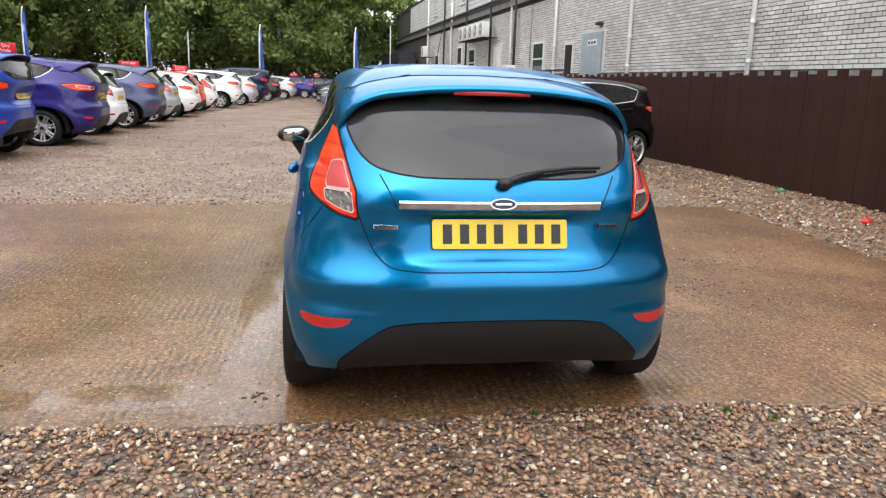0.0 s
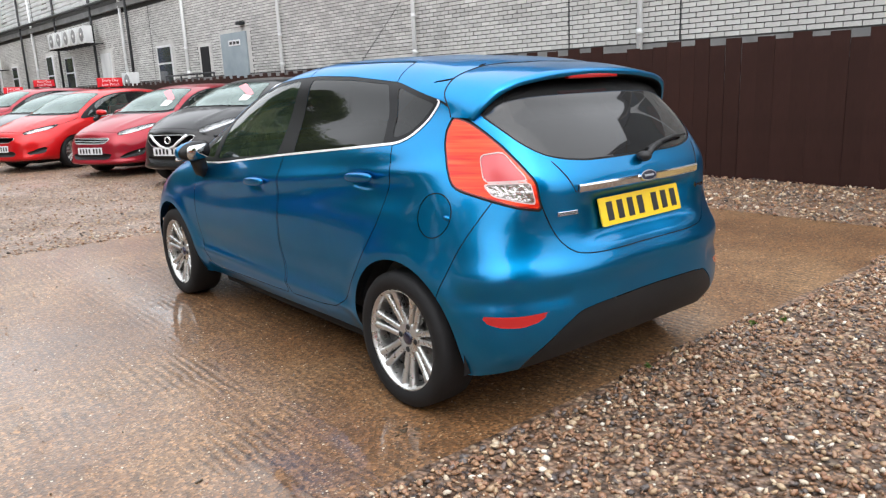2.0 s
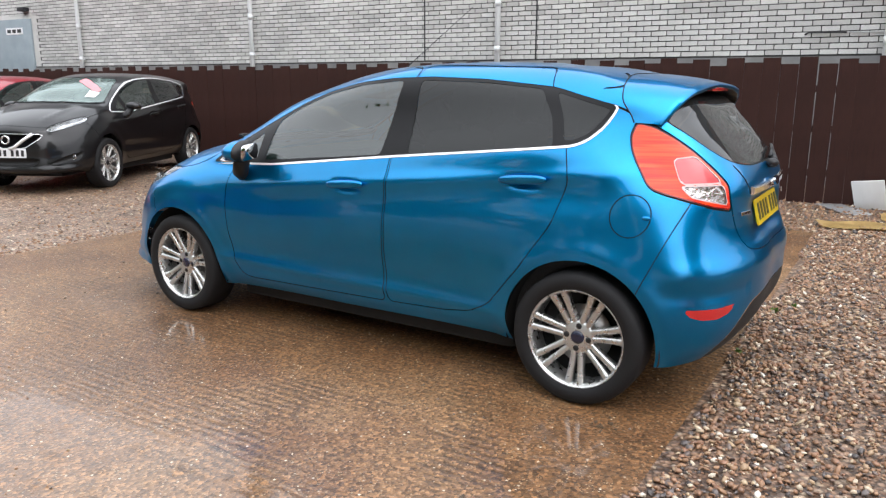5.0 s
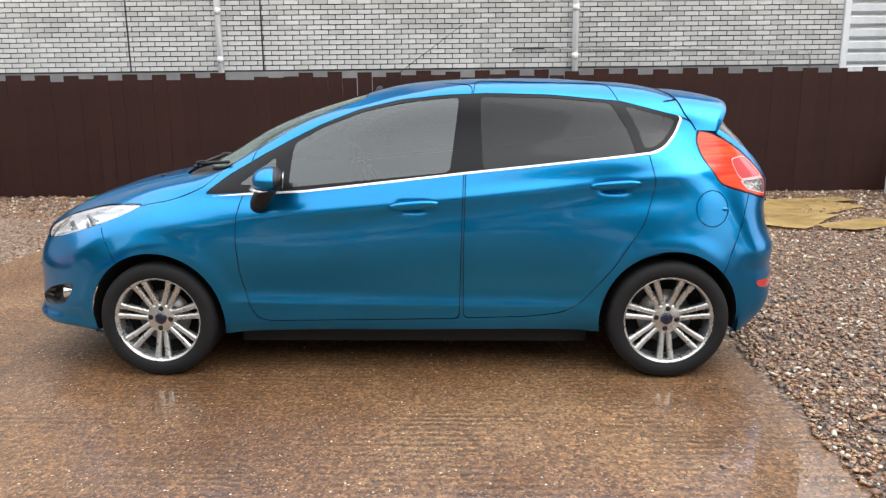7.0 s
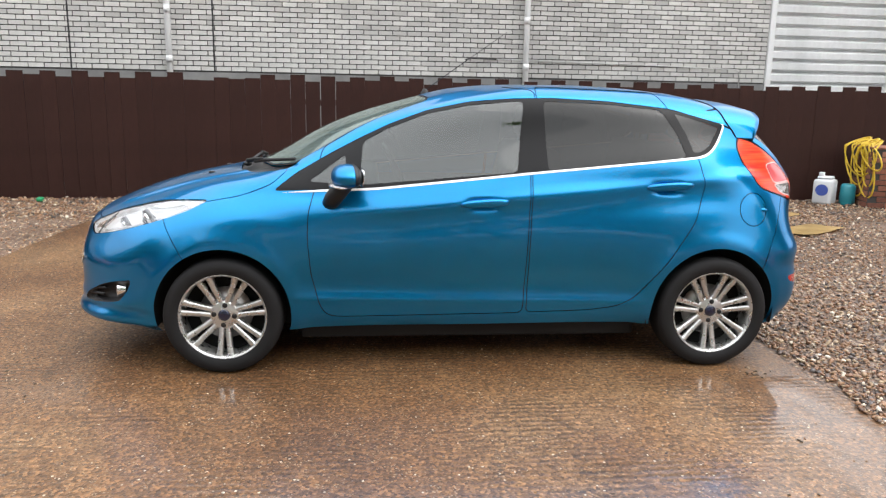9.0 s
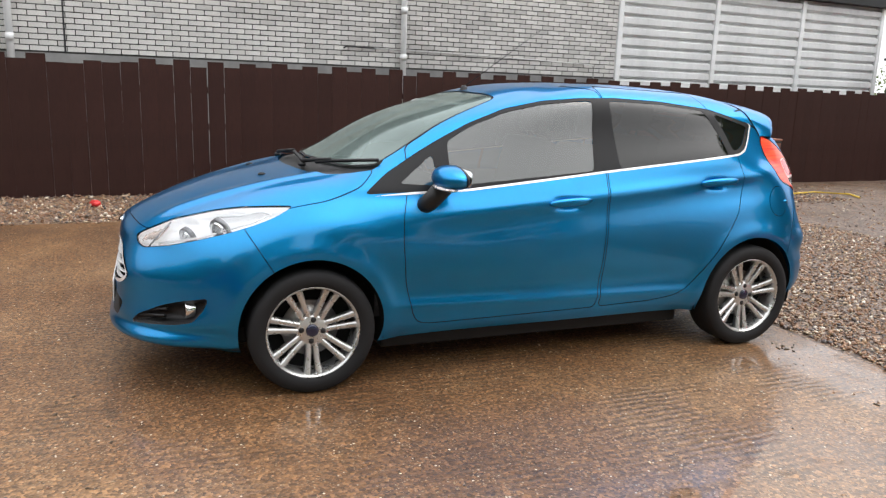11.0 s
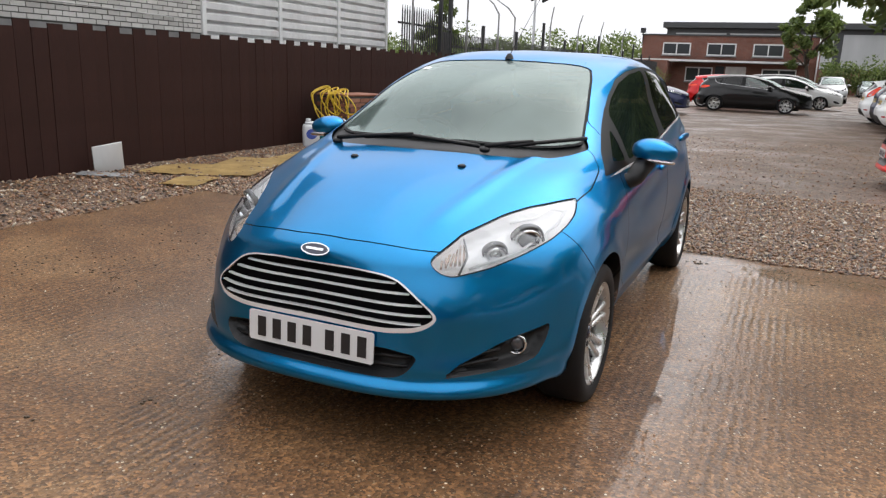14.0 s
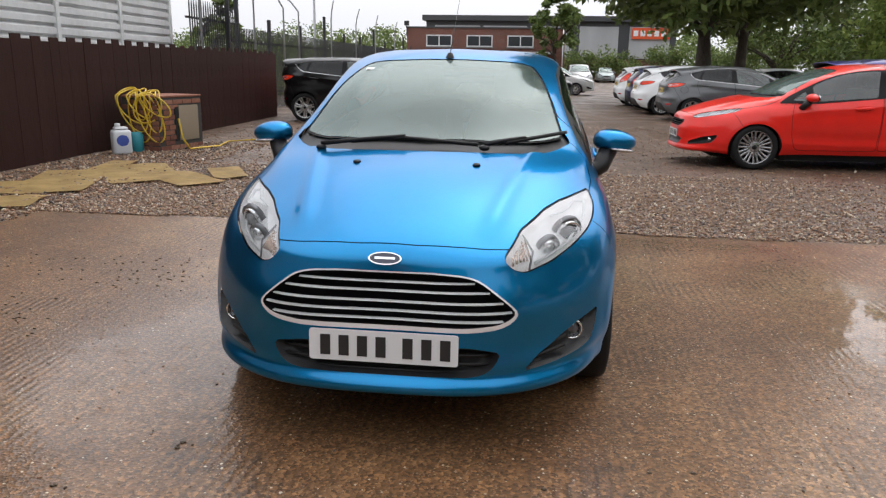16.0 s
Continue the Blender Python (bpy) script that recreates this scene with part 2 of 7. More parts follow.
def lathe(profile, n=40, axis="X", a0=0.0, a1=2 * math.pi):
    """Turn (radius, along) pairs about the axis."""
    full = abs(a1 - a0 - 2 * math.pi) < 1e-6
    vs, fs, k = [], [], len(profile)
    m = n if full else n + 1
    for i in range(m):
        a = a0 + (a1 - a0) * i / n
        for r, h in profile:
            p = (h, r * math.cos(a), r * math.sin(a)) if axis == "X" else (r * math.cos(a), r * math.sin(a), h) if axis == "Z" else (r * math.cos(a), h, r * math.sin(a))
            vs.append(p)
    for i in range(n):
        j = (i + 1) % m
        for q in range(k - 1):
            fs.append((i * k + q, j * k + q, j * k + q + 1, i * k + q + 1))
    return vs, fs


def tube(points, radius, n=8, taper=1.0, closed=False):
    """A round bar along points."""
    pts = [Vector(p) for p in points]
    vs, fs = [], []
    up = Vector((0.13, 0.27, 0.95)).normalized()
    for i, p in enumerate(pts):
        a, b = pts[max(i - 1, 0)], pts[min(i + 1, len(pts) - 1)]
        d = (b - a).normalized()
        if abs(d.dot(up)) > 0.97:
            up = Vector((0.9, 0.3, 0.1)).normalized()
        s = d.cross(up).normalized()
        u = s.cross(d)
        r = radius * (1 + (taper - 1) * i / max(1, len(pts) - 1))
        for k in range(n):
            t = 2 * math.pi * k / n
            vs.append(tuple(p + r * (math.cos(t) * s + math.sin(t) * u)))
    for i in range(len(pts) - 1):
        for k in range(n):
            q = (k + 1) % n
            fs.append((i * n + k, i * n + q, (i + 1) * n + q, (i + 1) * n + k))
    fs.append(tuple(reversed(range(n))))
    fs.append(tuple((len(pts) - 1) * n + k for k in range(n)))
    return vs, fs


def slab_of(outline, z0, z1):
    """A flat plate from an outline in x, y."""
    n = len(outline)
    vs = [(x, y, z0) for x, y in outline] + [(x, y, z1) for x, y in outline]
    fs = [tuple(reversed(range(n))), tuple(range(n, 2 * n))] + [(i, (i + 1) % n, n + (i + 1) % n, n + i) for i in range(n)]
    return vs, fs


def rounded_rect(w, h, r, n=4):
    pts = []
    for cx, cy, a in ((w / 2 - r, h / 2 - r, 0), (-w / 2 + r, h / 2 - r, 90), (-w / 2 + r, -h / 2 + r, 180), (w / 2 - r, -h / 2 + r, 270)):
        for i in range(n + 1):
            t = radians(a + 90 * i / n)
            pts.append((cx + r * math.cos(t), cy + r * math.sin(t)))
    return pts


def ellipse(a, b, n=32):
    return [(a * math.cos(2 * math.pi * i / n), b * math.sin(2 * math.pi * i / n)) for i in range(n)]


# ---- a car's skin: rings from sill to roof, each from the tail's middle round one side to the nose's middle ----
RINGS = []


def ring(*p):
    """Thirteen points (half width, along, up) of one contour."""
    RINGS.append([p[i:i + 3] for i in range(0, 39, 3)])


# bottom edge
ring(0, -.55, .27, .36, -.545, .27, .61, -.47, .235, .735, -.31, .21, .75, 0, .21, .755, .55, .225, .757, 1.25, .222, .757, 1.95, .218, .755, 2.478, .20, .735, 2.78, .205, .61, 3.05, .215, .39, 3.225, .21, 0, 3.27, .21)
# lower edge of the bumpers, top of the sills
ring(0, -.60, .345, .38, -.593, .345, .665, -.500, .31, .775, -.31, .30, .80, 0, .30, .795, .55, .30, .797, 1.25, .295, .797, 1.95, .29, .805, 2.478, .30, .785, 2.80, .285, .665, 3.075, .255, .41, 3.278, .25, 0, 3.332, .25)
ring(0, -.625, .49, .40, -.612, .49, .69, -.495, .48, .803, -.30, .47, .832, 0, .47, .818, .55, .45, .822, 1.25, .44, .82, 1.95, .43, .838, 2.478, .47, .805, 2.80, .43, .672, 3.05, .39, .415, 3.268, .385, 0, 3.31, .385)
ring(0, -.617, .63, .40, -.598, .63, .69, -.470, .63, .797, -.275, .64, .828, 0, .65, .83, .55, .61, .836, 1.25, .59, .832, 1.95, .57, .838, 2.478, .63, .795, 2.80, .57, .662, 3.03, .53, .43, 3.256, .53, 0, 3.298, .53)
ring(0, -.593, .76, .395, -.570, .76, .658, -.440, .77, .765, -.25, .80, .800, 0, .81, .822, .55, .76, .834, 1.25, .74, .828, 1.95, .71, .81, 2.478, .765, .755, 2.79, .70, .632, 3.0, .65, .41, 3.212, .655, 0, 3.282, .66)
ring(0, -.585, .88, .40, -.562, .88, .605, -.457, .885, .742, -.205, .92, .775, .04, .925, .803, .55, .885, .82, 1.25, .855, .808, 1.95, .815, .762, 2.47, .83, .69, 2.75, .785, .572, 2.985, .738, .40, 3.168, .712, 0, 3.245, .733)
ring(0, -.567, .955, .40, -.545, .955, .60, -.430, .965, .70, -.145, 1.02, .752, .08, 1.02, .782, .55, .97, .798, 1.25, .925, .782, 1.95, .87, .722, 2.40, .88, .63, 2.65, .858, .50, 2.85, .828, .31, 2.995, .820, 0, 3.05, .826)
# beltline, middle of the bonnet
ring(0, -.53, 1.025, .385, -.50, 1.03, .59, -.375, 1.05, .668, -.095, 1.10, .728, .13, 1.085, .757, .55, 1.045, .772, 1.25, .98, .762, 1.95, .915, .702, 2.31, .925, .595, 2.48, .928, .46, 2.61, .921, .28, 2.70, .918, 0, 2.74, .924)
# foot of the windscreen
ring(0, -.46, 1.11, .385, -.43, 1.115, .578, -.315, 1.13, .642, -.06, 1.165, .692, .16, 1.15, .717, .55, 1.12, .732, 1.25, 1.065, .728, 1.90, .985, .66, 2.19, .985, .55, 2.27, .99, .43, 2.34, .99, .26, 2.40, .99, 0, 2.42, .992)
ring(0, -.37, 1.20, .385, -.345, 1.205, .57, -.235, 1.205, .622, -.01, 1.235, .646, .18, 1.235, .665, .55, 1.235, .678, 1.18, 1.20, .668, 1.58, 1.155, .605, 1.82, 1.165, .535, 1.90, 1.175, .43, 1.96, 1.183, .26, 2.01, 1.19, 0, 2.03, 1.192)
# roof edge
ring(0, -.23, 1.305, .38, -.205, 1.305, .535, -.12, 1.30, .565, .03, 1.318, .58, .22, 1.33, .597, .55, 1.355, .605, .98, 1.362, .592, 1.25, 1.342, .552, 1.41, 1.325, .50, 1.455, 1.33, .41, 1.485, 1.348, .25, 1.505, 1.36, 0, 1.515, 1.365)
ring(0, -.02, 1.378, .27, -.01, 1.375, .43, .02, 1.364, .483, .10, 1.371, .497, .28, 1.385, .512, .55, 1.40, .515, .88, 1.408, .50, 1.10, 1.397, .465, 1.25, 1.382, .42, 1.30, 1.385, .35, 1.33, 1.392, .22, 1.35, 1.40, 0, 1.36, 1.403)
ring(0, .28, 1.418, .13, .30, 1.418, .20, .34, 1.42, .235, .40, 1.425, .25, .50, 1.43, .26, .65, 1.435, .26, .80, 1.435, .25, .93, 1.432, .23, 1.02, 1.43, .20, 1.06, 1.43, .16, 1.08, 1.43, .11, 1.09, 1.432, 0, 1.10, 1.433)
ring(0, .45, 1.435, 0, .47, 1.436, 0, .50, 1.437, 0, .54, 1.438, 0, .59, 1.439, 0, .65, 1.44, 0, .72, 1.44, 0, .78, 1.44, 0, .83, 1.44, 0, .86, 1.44, 0, .88, 1.44, 0, .90, 1.44, 0, .92, 1.44)
CAGE = np.array(RINGS, float)
HUB_R, HUB_F, HUB_Z, ARCH = 0.0, 2.478, 0.300, 0.328


def spline(ts, P, tt):
    """Natural cubic through P at ts, read at tt."""
    n, h = len(ts), np.diff(ts)
    A, B = np.eye(n), np.zeros((n,) + P.shape[1:])
    for i in range(1, n - 1):
        A[i, i - 1:i + 2] = h[i - 1], 2 * (h[i - 1] + h[i]), h[i]
        B[i] = 6 * ((P[i + 1] - P[i]) / h[i] - (P[i] - P[i - 1]) / h[i - 1])
    M = np.linalg.solve(A, B.reshape(n, -1)).reshape(B.shape)
    k = np.clip(np.searchsorted(ts, tt, side="right") - 1, 0, n - 2)
    ex = (...,) + (None,) * (P.ndim - 1)
    hk, a, b = h[k][ex], (ts[k + 1] - tt)[ex], (tt - ts[k])[ex]
    return M[k] * a ** 3 / (6 * hk) + M[k + 1] * b ** 3 / (6 * hk) + (P[k] / hk - M[k] * hk / 6) * a + (P[k + 1] / hk - M[k + 1] * hk / 6) * b


def bump1(x, w):
    return np.exp(-(x / w) ** 2)


def sculpt(P, N):
    """Creases, arches and hollows pressed into the plain skin."""
    h, y, z = P[..., 0], P[..., 1], P[..., 2]
    d = np.zeros(h.shape)
    side = np.clip((h - 0.55) / 0.12, 0, 1) * (z < 1.05)
    for yc in (HUB_R, HUB_F):
        r = np.hypot(y - yc, z - HUB_Z)
        d += side * 0.010 * np.where(r < 0.35, 1.0, bump1(r - 0.35, 0.05)) * (z > 0.2)
    # shoulder crease through the handles
    q = z - (0.970 - 0.092 * y)
    on = side * np.clip((y + 0.30) / 0.2, 0, 1) * np.clip((2.15 - y) / 0.5, 0, 1)
    d += on * (0.007 * bump1(q, 0.03) - 0.006 * bump1(q + 0.09, 0.06))
    # swage above the sill
    q = z - (0.335 + 0.02 * y)
    on = side * np.clip((y - 0.30) / 0.15, 0, 1) * np.clip((2.2 - y) / 0.2, 0, 1)
    d += on * (0.009 * bump1(q, 0.025) - 0.008 * bump1(q - 0.08, 0.06))
    # handle bowls
    for yc, zc in ((1.21, 0.846), (0.275, 0.93)):
        d -= side * 0.014 * np.exp(-((y - yc) / 0.075) ** 4 - ((z - zc + 0.004) / 0.028) ** 4)
    # ridges of the bonnet
    on = (z > 0.72) * np.clip((y - 2.2) / 0.15, 0, 1) * np.clip((3.15 - y) / 0.12, 0, 1)
    d += on * 0.009 * bump1(h - (0.50 - 0.20 * (y - 2.3)), 0.035) * (h < 0.6)
    # lip of the front bumper, shelf of the rear one
    d += 0.020 * bump1(z - 0.25, 0.022) * np.clip((y - 2.72) / 0.12, 0, 1)
    d -= 0.008 * bump1(z - 0.30, 0.02) * np.clip((y - 2.8) / 0.12, 0, 1)
    d += 0.012 * bump1(z - 0.60, 0.05) * np.clip((-0.30 - y) / 0.1, 0, 1)
    d -= 0.006 * bump1(z - 0.52, 0.03) * np.clip((-0.30 - y) / 0.1, 0, 1) * (h > 0.45)
    # hollow round the rear plate
    d -= (0.040 + 0.12 * np.clip(z - 0.79, -0.08, 0.08)) * np.exp(-(h / 0.345) ** 6 - ((z - 0.785) / 0.088) ** 8) * (y < -0.3)
    return P + N * d[..., None]


def grid_normals(P):
    du, dv = np.gradient(P, axis=1), np.gradient(P, axis=0)
    n = np.cross(du, dv)
    ln = np.linalg.norm(n, axis=-1, keepdims=True)
    n = n / np.maximum(ln, 1e-9)
    n[-1] = (0, 0, 1)
    return n


def skin(warp, nu, nv):
    """Half a car as a piece: rows of plain place, built place and normal, and triangles."""
    flip = np.array([-1, 1, 1])
    C = np.concatenate([CAGE[:, 2:0:-1] * flip, CAGE, CAGE[:, -2:-4:-1] * flip], 1)
    us = np.concatenate([[0], np.cumsum(np.linalg.norm(np.diff(C, axis=1), axis=2).mean(0))])
    vs = np.concatenate([[0], np.cumsum(np.linalg.norm(np.diff(CAGE, axis=0), axis=2).mean(1))])
    P = spline(vs, C, np.linspace(0, vs[-1], nv))
    P = spline(us, np.swapaxes(P, 0, 1), np.linspace(us[2], us[-3], nu))
    P = np.swapaxes(P, 0, 1)
    P[:, 0, 0] = P[:, -1, 0] = P[-1, :, 0] = 0
    N = grid_normals(P)
    if N[nv // 3, nu // 2, 0] < 0:
        N = -N
    N[-1] = (0, 0, 1)
    P = sculpt(P, N)
    P[:, 0, 0] = P[:, -1, 0] = P[-1, :, 0] = 0
    W = warp(P)
    N = grid_normals(W)
    if N[nv // 3, nu // 2, 0] < 0:
        N = -N
    N[-1] = (0, 0, 1)
    N[:, 0, 0] = N[:, -1, 0] = 0
    i = np.arange(nv * nu).reshape(nv, nu)
    a, b, c, d = i[:-1, :-1].ravel(), i[:-1, 1:].ravel(), i[1:, 1:].ravel(), i[1:, :-1].ravel()
    T = np.concatenate([np.stack([a, b, c], 1), np.stack([a, c, d], 1)])
    A = np.concatenate([P, W, N], 2).reshape(-1, 9)
    e = A[T[:, 1], 3:6] - A[T[:, 0], 3:6]
    f = A[T[:, 2], 3:6] - A[T[:, 0], 3:6]
    wrong = (np.cross(e, f) * A[T].mean(1)[:, 6:9]).sum(1) < 0
    T[wrong] = T[wrong][:, [0, 2, 1]]
    return A, T


def compact(A, T):
    T = np.asarray(T, int).reshape(-1, 3)
    if not len(T):
        return np.zeros((0, 9)), T
    used, inv = np.unique(T.ravel(), return_inverse=True)
    return A[used], inv.reshape(-1, 3)


def split(piece, d):
    """Cut a piece where d changes its sign: what lies within (d < 0), and the rest."""
    A, T = piece
    if not len(T):
        return piece, piece
    d = np.where(np.abs(d) < 1e-6, 1e-6, d)
    s = d < 0
    k = s[T].sum(1)
    ins, outs = list(map(tuple, T[k == 3])), list(map(tuple, T[k == 0]))
    more, seen = [], {}

    def cut(i, j):
        key = (min(i, j), max(i, j))
        if key not in seen:
            t = d[i] / (d[i] - d[j])
            seen[key] = len(A) + len(more)
            more.append(A[i] + (A[j] - A[i]) * t)
        return seen[key]

    for tri in T[(k == 1) | (k == 2)]:
        lone = s[tri].sum() == 1
        q = next(n for n in range(3) if s[tri[n]] == lone)
        a, b, c = int(tri[q]), int(tri[(q + 1) % 3]), int(tri[(q + 2) % 3])
        ab, ac = cut(a, b), cut(a, c)
        one, two = [(a, ab, ac)], [(ab, b, c), (ab, c, ac)]
        (ins if lone else outs).extend(one)
        (outs if lone else ins).extend(two)
    B = np.concatenate([A, np.array(more)]) if more else A
    return compact(B, ins), compact(B, outs)


def filleted(pts, r=0.02, n=4):
    """An outline with its corners rounded."""
    out, m = [], len(pts)
    for i in range(m):
        p, a, b = np.array(pts[i], float), np.array(pts[i - 1], float), np.array(pts[(i + 1) % m], float)
        ra, rb = min(r, np.linalg.norm(a - p) * 0.45), min(r, np.linalg.norm(b - p) * 0.45)
        s, e = p + (a - p) / max(np.linalg.norm(a - p), 1e-9) * ra, p + (b - p) / max(np.linalg.norm(b - p), 1e-9) * rb
        for t in np.linspace(0, 1, n):
            out.append((1 - t) ** 2 * s + 2 * t * (1 - t) * p + t * t * e)
    return np.array(out)


def inside(Q, outline):
    """Distance to a closed outline, below 0 within it."""
    P = np.asarray(outline, float)
    best, odd = np.full(len(Q), 1e9), np.zeros(len(Q), bool)
    for a, b in zip(P, np.roll(P, -1, 0)):
        e = b - a
        t = np.clip(((Q - a) @ e) / max(e @ e, 1e-12), 0, 1)
        best = np.minimum(best, np.linalg.norm(Q - a - t[:, None] * e, axis=1))
        hit = (a[1] > Q[:, 1]) != (b[1] > Q[:, 1])
        with np.errstate(divide="ignore", invalid="ignore"):
            odd ^= hit & (Q[:, 0] < (b[0] - a[0]) * (Q[:, 1] - a[1]) / (b[1] - a[1]) + a[0])
    return np.where(odd, -best, best)


def side_of(A): return A[:, [1, 2]]
def end_of(A): return A[:, [0, 2]]
def top_of(A): return A[:, [0, 1]]
def rear_corner(A): return np.stack([A[:, 0] + A[:, 1], A[:, 2]], 1)
def front_corner(A): return np.stack([A[:, 0] - A[:, 1], A[:, 2]], 1)


def sunk(piece, depth, d=None, slope=0.02):
    """The piece pushed in along its normals, sloping down from its outline where d is given."""
    A, T = piece[0].copy(), piece[1]
    k = depth if d is None else depth * np.clip(-d / slope, 0, 1)
    A[:, 3:6] -= A[:, 6:9] * (np.asarray(k)[..., None] if d is not None else k)
    return A, T


def geo_of(piece, left=True, keep_normals=True):
    """(verts, faces, normals) of the left or right half."""
    A, T = piece
    V, N, F = A[:, 3:6].copy(), A[:, 6:9].copy(), T
    if left:
        V[:, 0] *= -1
        N[:, 0] *= -1
        F = T[:, ::-1]
    return (V, F, N) if keep_normals else (V, F)


def both(piece, keep_normals=True):
    """Both halves as one, joined at the middle."""
    A, T = piece
    n = len(A)
    V = np.concatenate([A[:, 3:6], A[:, 3:6] * (-1, 1, 1)])
    N = np.concatenate([A[:, 6:9], A[:, 6:9] * (-1, 1, 1)])
    right = np.where(A[:, 3] < 1e-5, np.arange(n), np.arange(n, 2 * n))
    F = np.concatenate([T, right[T][:, ::-1]])
    return (V, F, N) if keep_normals else (V, F)


def merged(pieces):
    As, Ts, k = [], [], 0
    for A, T in pieces:
        if len(T):
            As.append(A)
            Ts.append(T + k)
            k += len(A)
    return np.concatenate(As), np.concatenate(Ts)


# outlines, in metres on the plain car
SIDE_GLASS = filleted([(2.235, .897), (2.12, .985), (1.95, 1.082), (1.82, 1.150), (1.67, 1.222), (1.48, 1.293), (1.27, 1.338), (1.06, 1.357), (.85, 1.363), (.56, 1.352), (.22, 1.318), (-.062, 1.243), (-.05, 1.212), (-.022, 1.16), (.03, 1.106), (.085, 1.083), (.18, 1.074), (.96, 1.000), (1.74, .918)], .03)
GLASS_QUARTER_FRONT = filleted([(2.06, .945), (1.885, 1.075), (1.875, .935)], .02)
GLASS_FRONT = filleted([(1.815, .932), (1.80, 1.135), (1.67, 1.205), (1.48, 1.277), (1.27, 1.322), (1.06, 1.342), (.995, 1.345), (1.04, 1.000)], .025)
GLASS_REAR = filleted([(.895, 1.348), (.885, 1.010), (.165, 1.074), (.20, 1.19), (.275, 1.312), (.56, 1.338)], .025)
GLASS_QUARTER_REAR = filleted([(.205, 1.298), (.150, 1.19), (.125, 1.10), (.085, 1.106), (.035, 1.130), (-.005, 1.178), (-.038, 1.228)], .015)
WINDSCREEN = filleted([(-.2, 2.375), (.30, 2.335), (.50, 2.26), (.615, 2.15), (.56, 1.88), (.50, 1.62), (.455, 1.475), (.40, 1.468), (.25, 1.488), (-.2, 1.495)], .03)
COWL = filleted([(-.2, 2.49), (.10, 2.483), (.30, 2.455), (.45, 2.42), (.53, 2.37), (.60, 2.27), (.655, 2.165), (.62, 2.10), (-.2, 2.2)], .03)
BONNET = filleted([(-.2, 3.238), (.10, 3.233), (.22, 3.213), (.33, 3.188), (.42, 3.152), (.46, 3.11), (.56, 2.985), (.66, 2.785), (.715, 2.60), (.735, 2.42), (.722, 2.24), (.66, 2.165), (.50, 2.22), (-.2, 2.3)], .03)
HEADLIGHT = filleted([(-2.80, .686), (-2.775, .703), (-2.59, .764), (-2.33, .812), (-2.17, .831), (-1.985, .842), (-1.83, .848), (-1.90, .802), (-1.99, .770), (-2.12, .735), (-2.295, .699), (-2.50, .663), (-2.70, .641), (-2.765, .655)], .025)
TAIL_LAMP = filleted([(.468, 1.184), (.512, 1.129), (.521, 1.074), (.508, 1.0), (.488, .942), (.465, .921), (.400, .904), (.240, .872), (.138, .852), (.008, .837), (.022, .888), (.034, .944), (.112, 1.005), (.209, 1.073), (.295, 1.122), (.383, 1.163)], .02)
TAIL_PANEL = filleted([(.325, 1.038), (.208, 1.05), (.081, .953), (.307, .947)], .02)
TAIL_CLEAR = filleted([(.308, .935), (.068, .940), (.042, .866), (.122, .876), (.261, .898)], .012)
REAR_WINDOW = filleted([(-.2, .999), (.20, 1.001), (.30, 1.003), (.393, 1.014), (.466, 1.033), (.505, 1.06), (.533, 1.09), (.559, 1.138), (.576, 1.186), (.55, 1.25), (.40, 1.31), (-.2, 1.34)], .03)
TAILGATE = filleted([(-.2, .658), (.30, .659), (.365, .663), (.42, .672), (.465, .711), (.493, .762), (.527, .846), (.570, 1.018), (.604, 1.169), (.62, 1.30), (-.2, 1.50)], .03)
REAR_APRON = filleted([(-.2, .471), (.20, .470), (.312, .466), (.416, .452), (.489, .402), (.562, .337), (.609, .285), (.62, .15), (-.2, .15)], .03)
REAR_REFLECTOR = filleted([(.342, .468), (.12, .464), (-.034, .471), (.033, .436), (.12, .421), (.230, .424), (.305, .438)], .012)
GRILLE = filleted([(-.2, .656), (.153, .656), (.267, .647), (.322, .631), (.386, .583), (.432, .545), (.460, .515), (.432, .482), (.387, .465), (.293, .455), (-.2, .452)], .025)
LOWER_GRILLE = filleted([(-.2, .400), (.30, .400), (.405, .380), (.385, .338), (.350, .306), (.305, .297), (-.2, .295)], .02)
FOG_POCKET = filleted([(-2.772, .302), (-2.68, .352), (-2.49, .408), (-2.37, .432), (-2.165, .460), (-2.20, .40), (-2.263, .347), (-2.38, .330), (-2.56, .316)], .02)
DOOR_FRONT = filleted([(2.03, .91), (2.06, .80), (2.065, .68), (2.05, .50), (2.01, .34), (1.98, .29), (1.92, .278), (1.00, .290), (.99, .60), (.975, 1.0), (.93, 1.40), (1.40, 1.45), (2.0, 1.10)], .03)
DOOR_REAR = filleted([(.98, .292), (.66, .302), (.52, .322), (.42, .372), (.265, .56), (.13, .76), (.075, .94), (.11, 1.09), (.19, 1.22), (.27, 1.40), (.92, 1.42), (.965, 1.0), (.978, .60)], .03)
FUEL_FLAP = [(-.190 + .078 * math.cos(2 * math.pi * i / 28), .820 + .083 * math.sin(2 * math.pi * i / 28)) for i in range(28)]


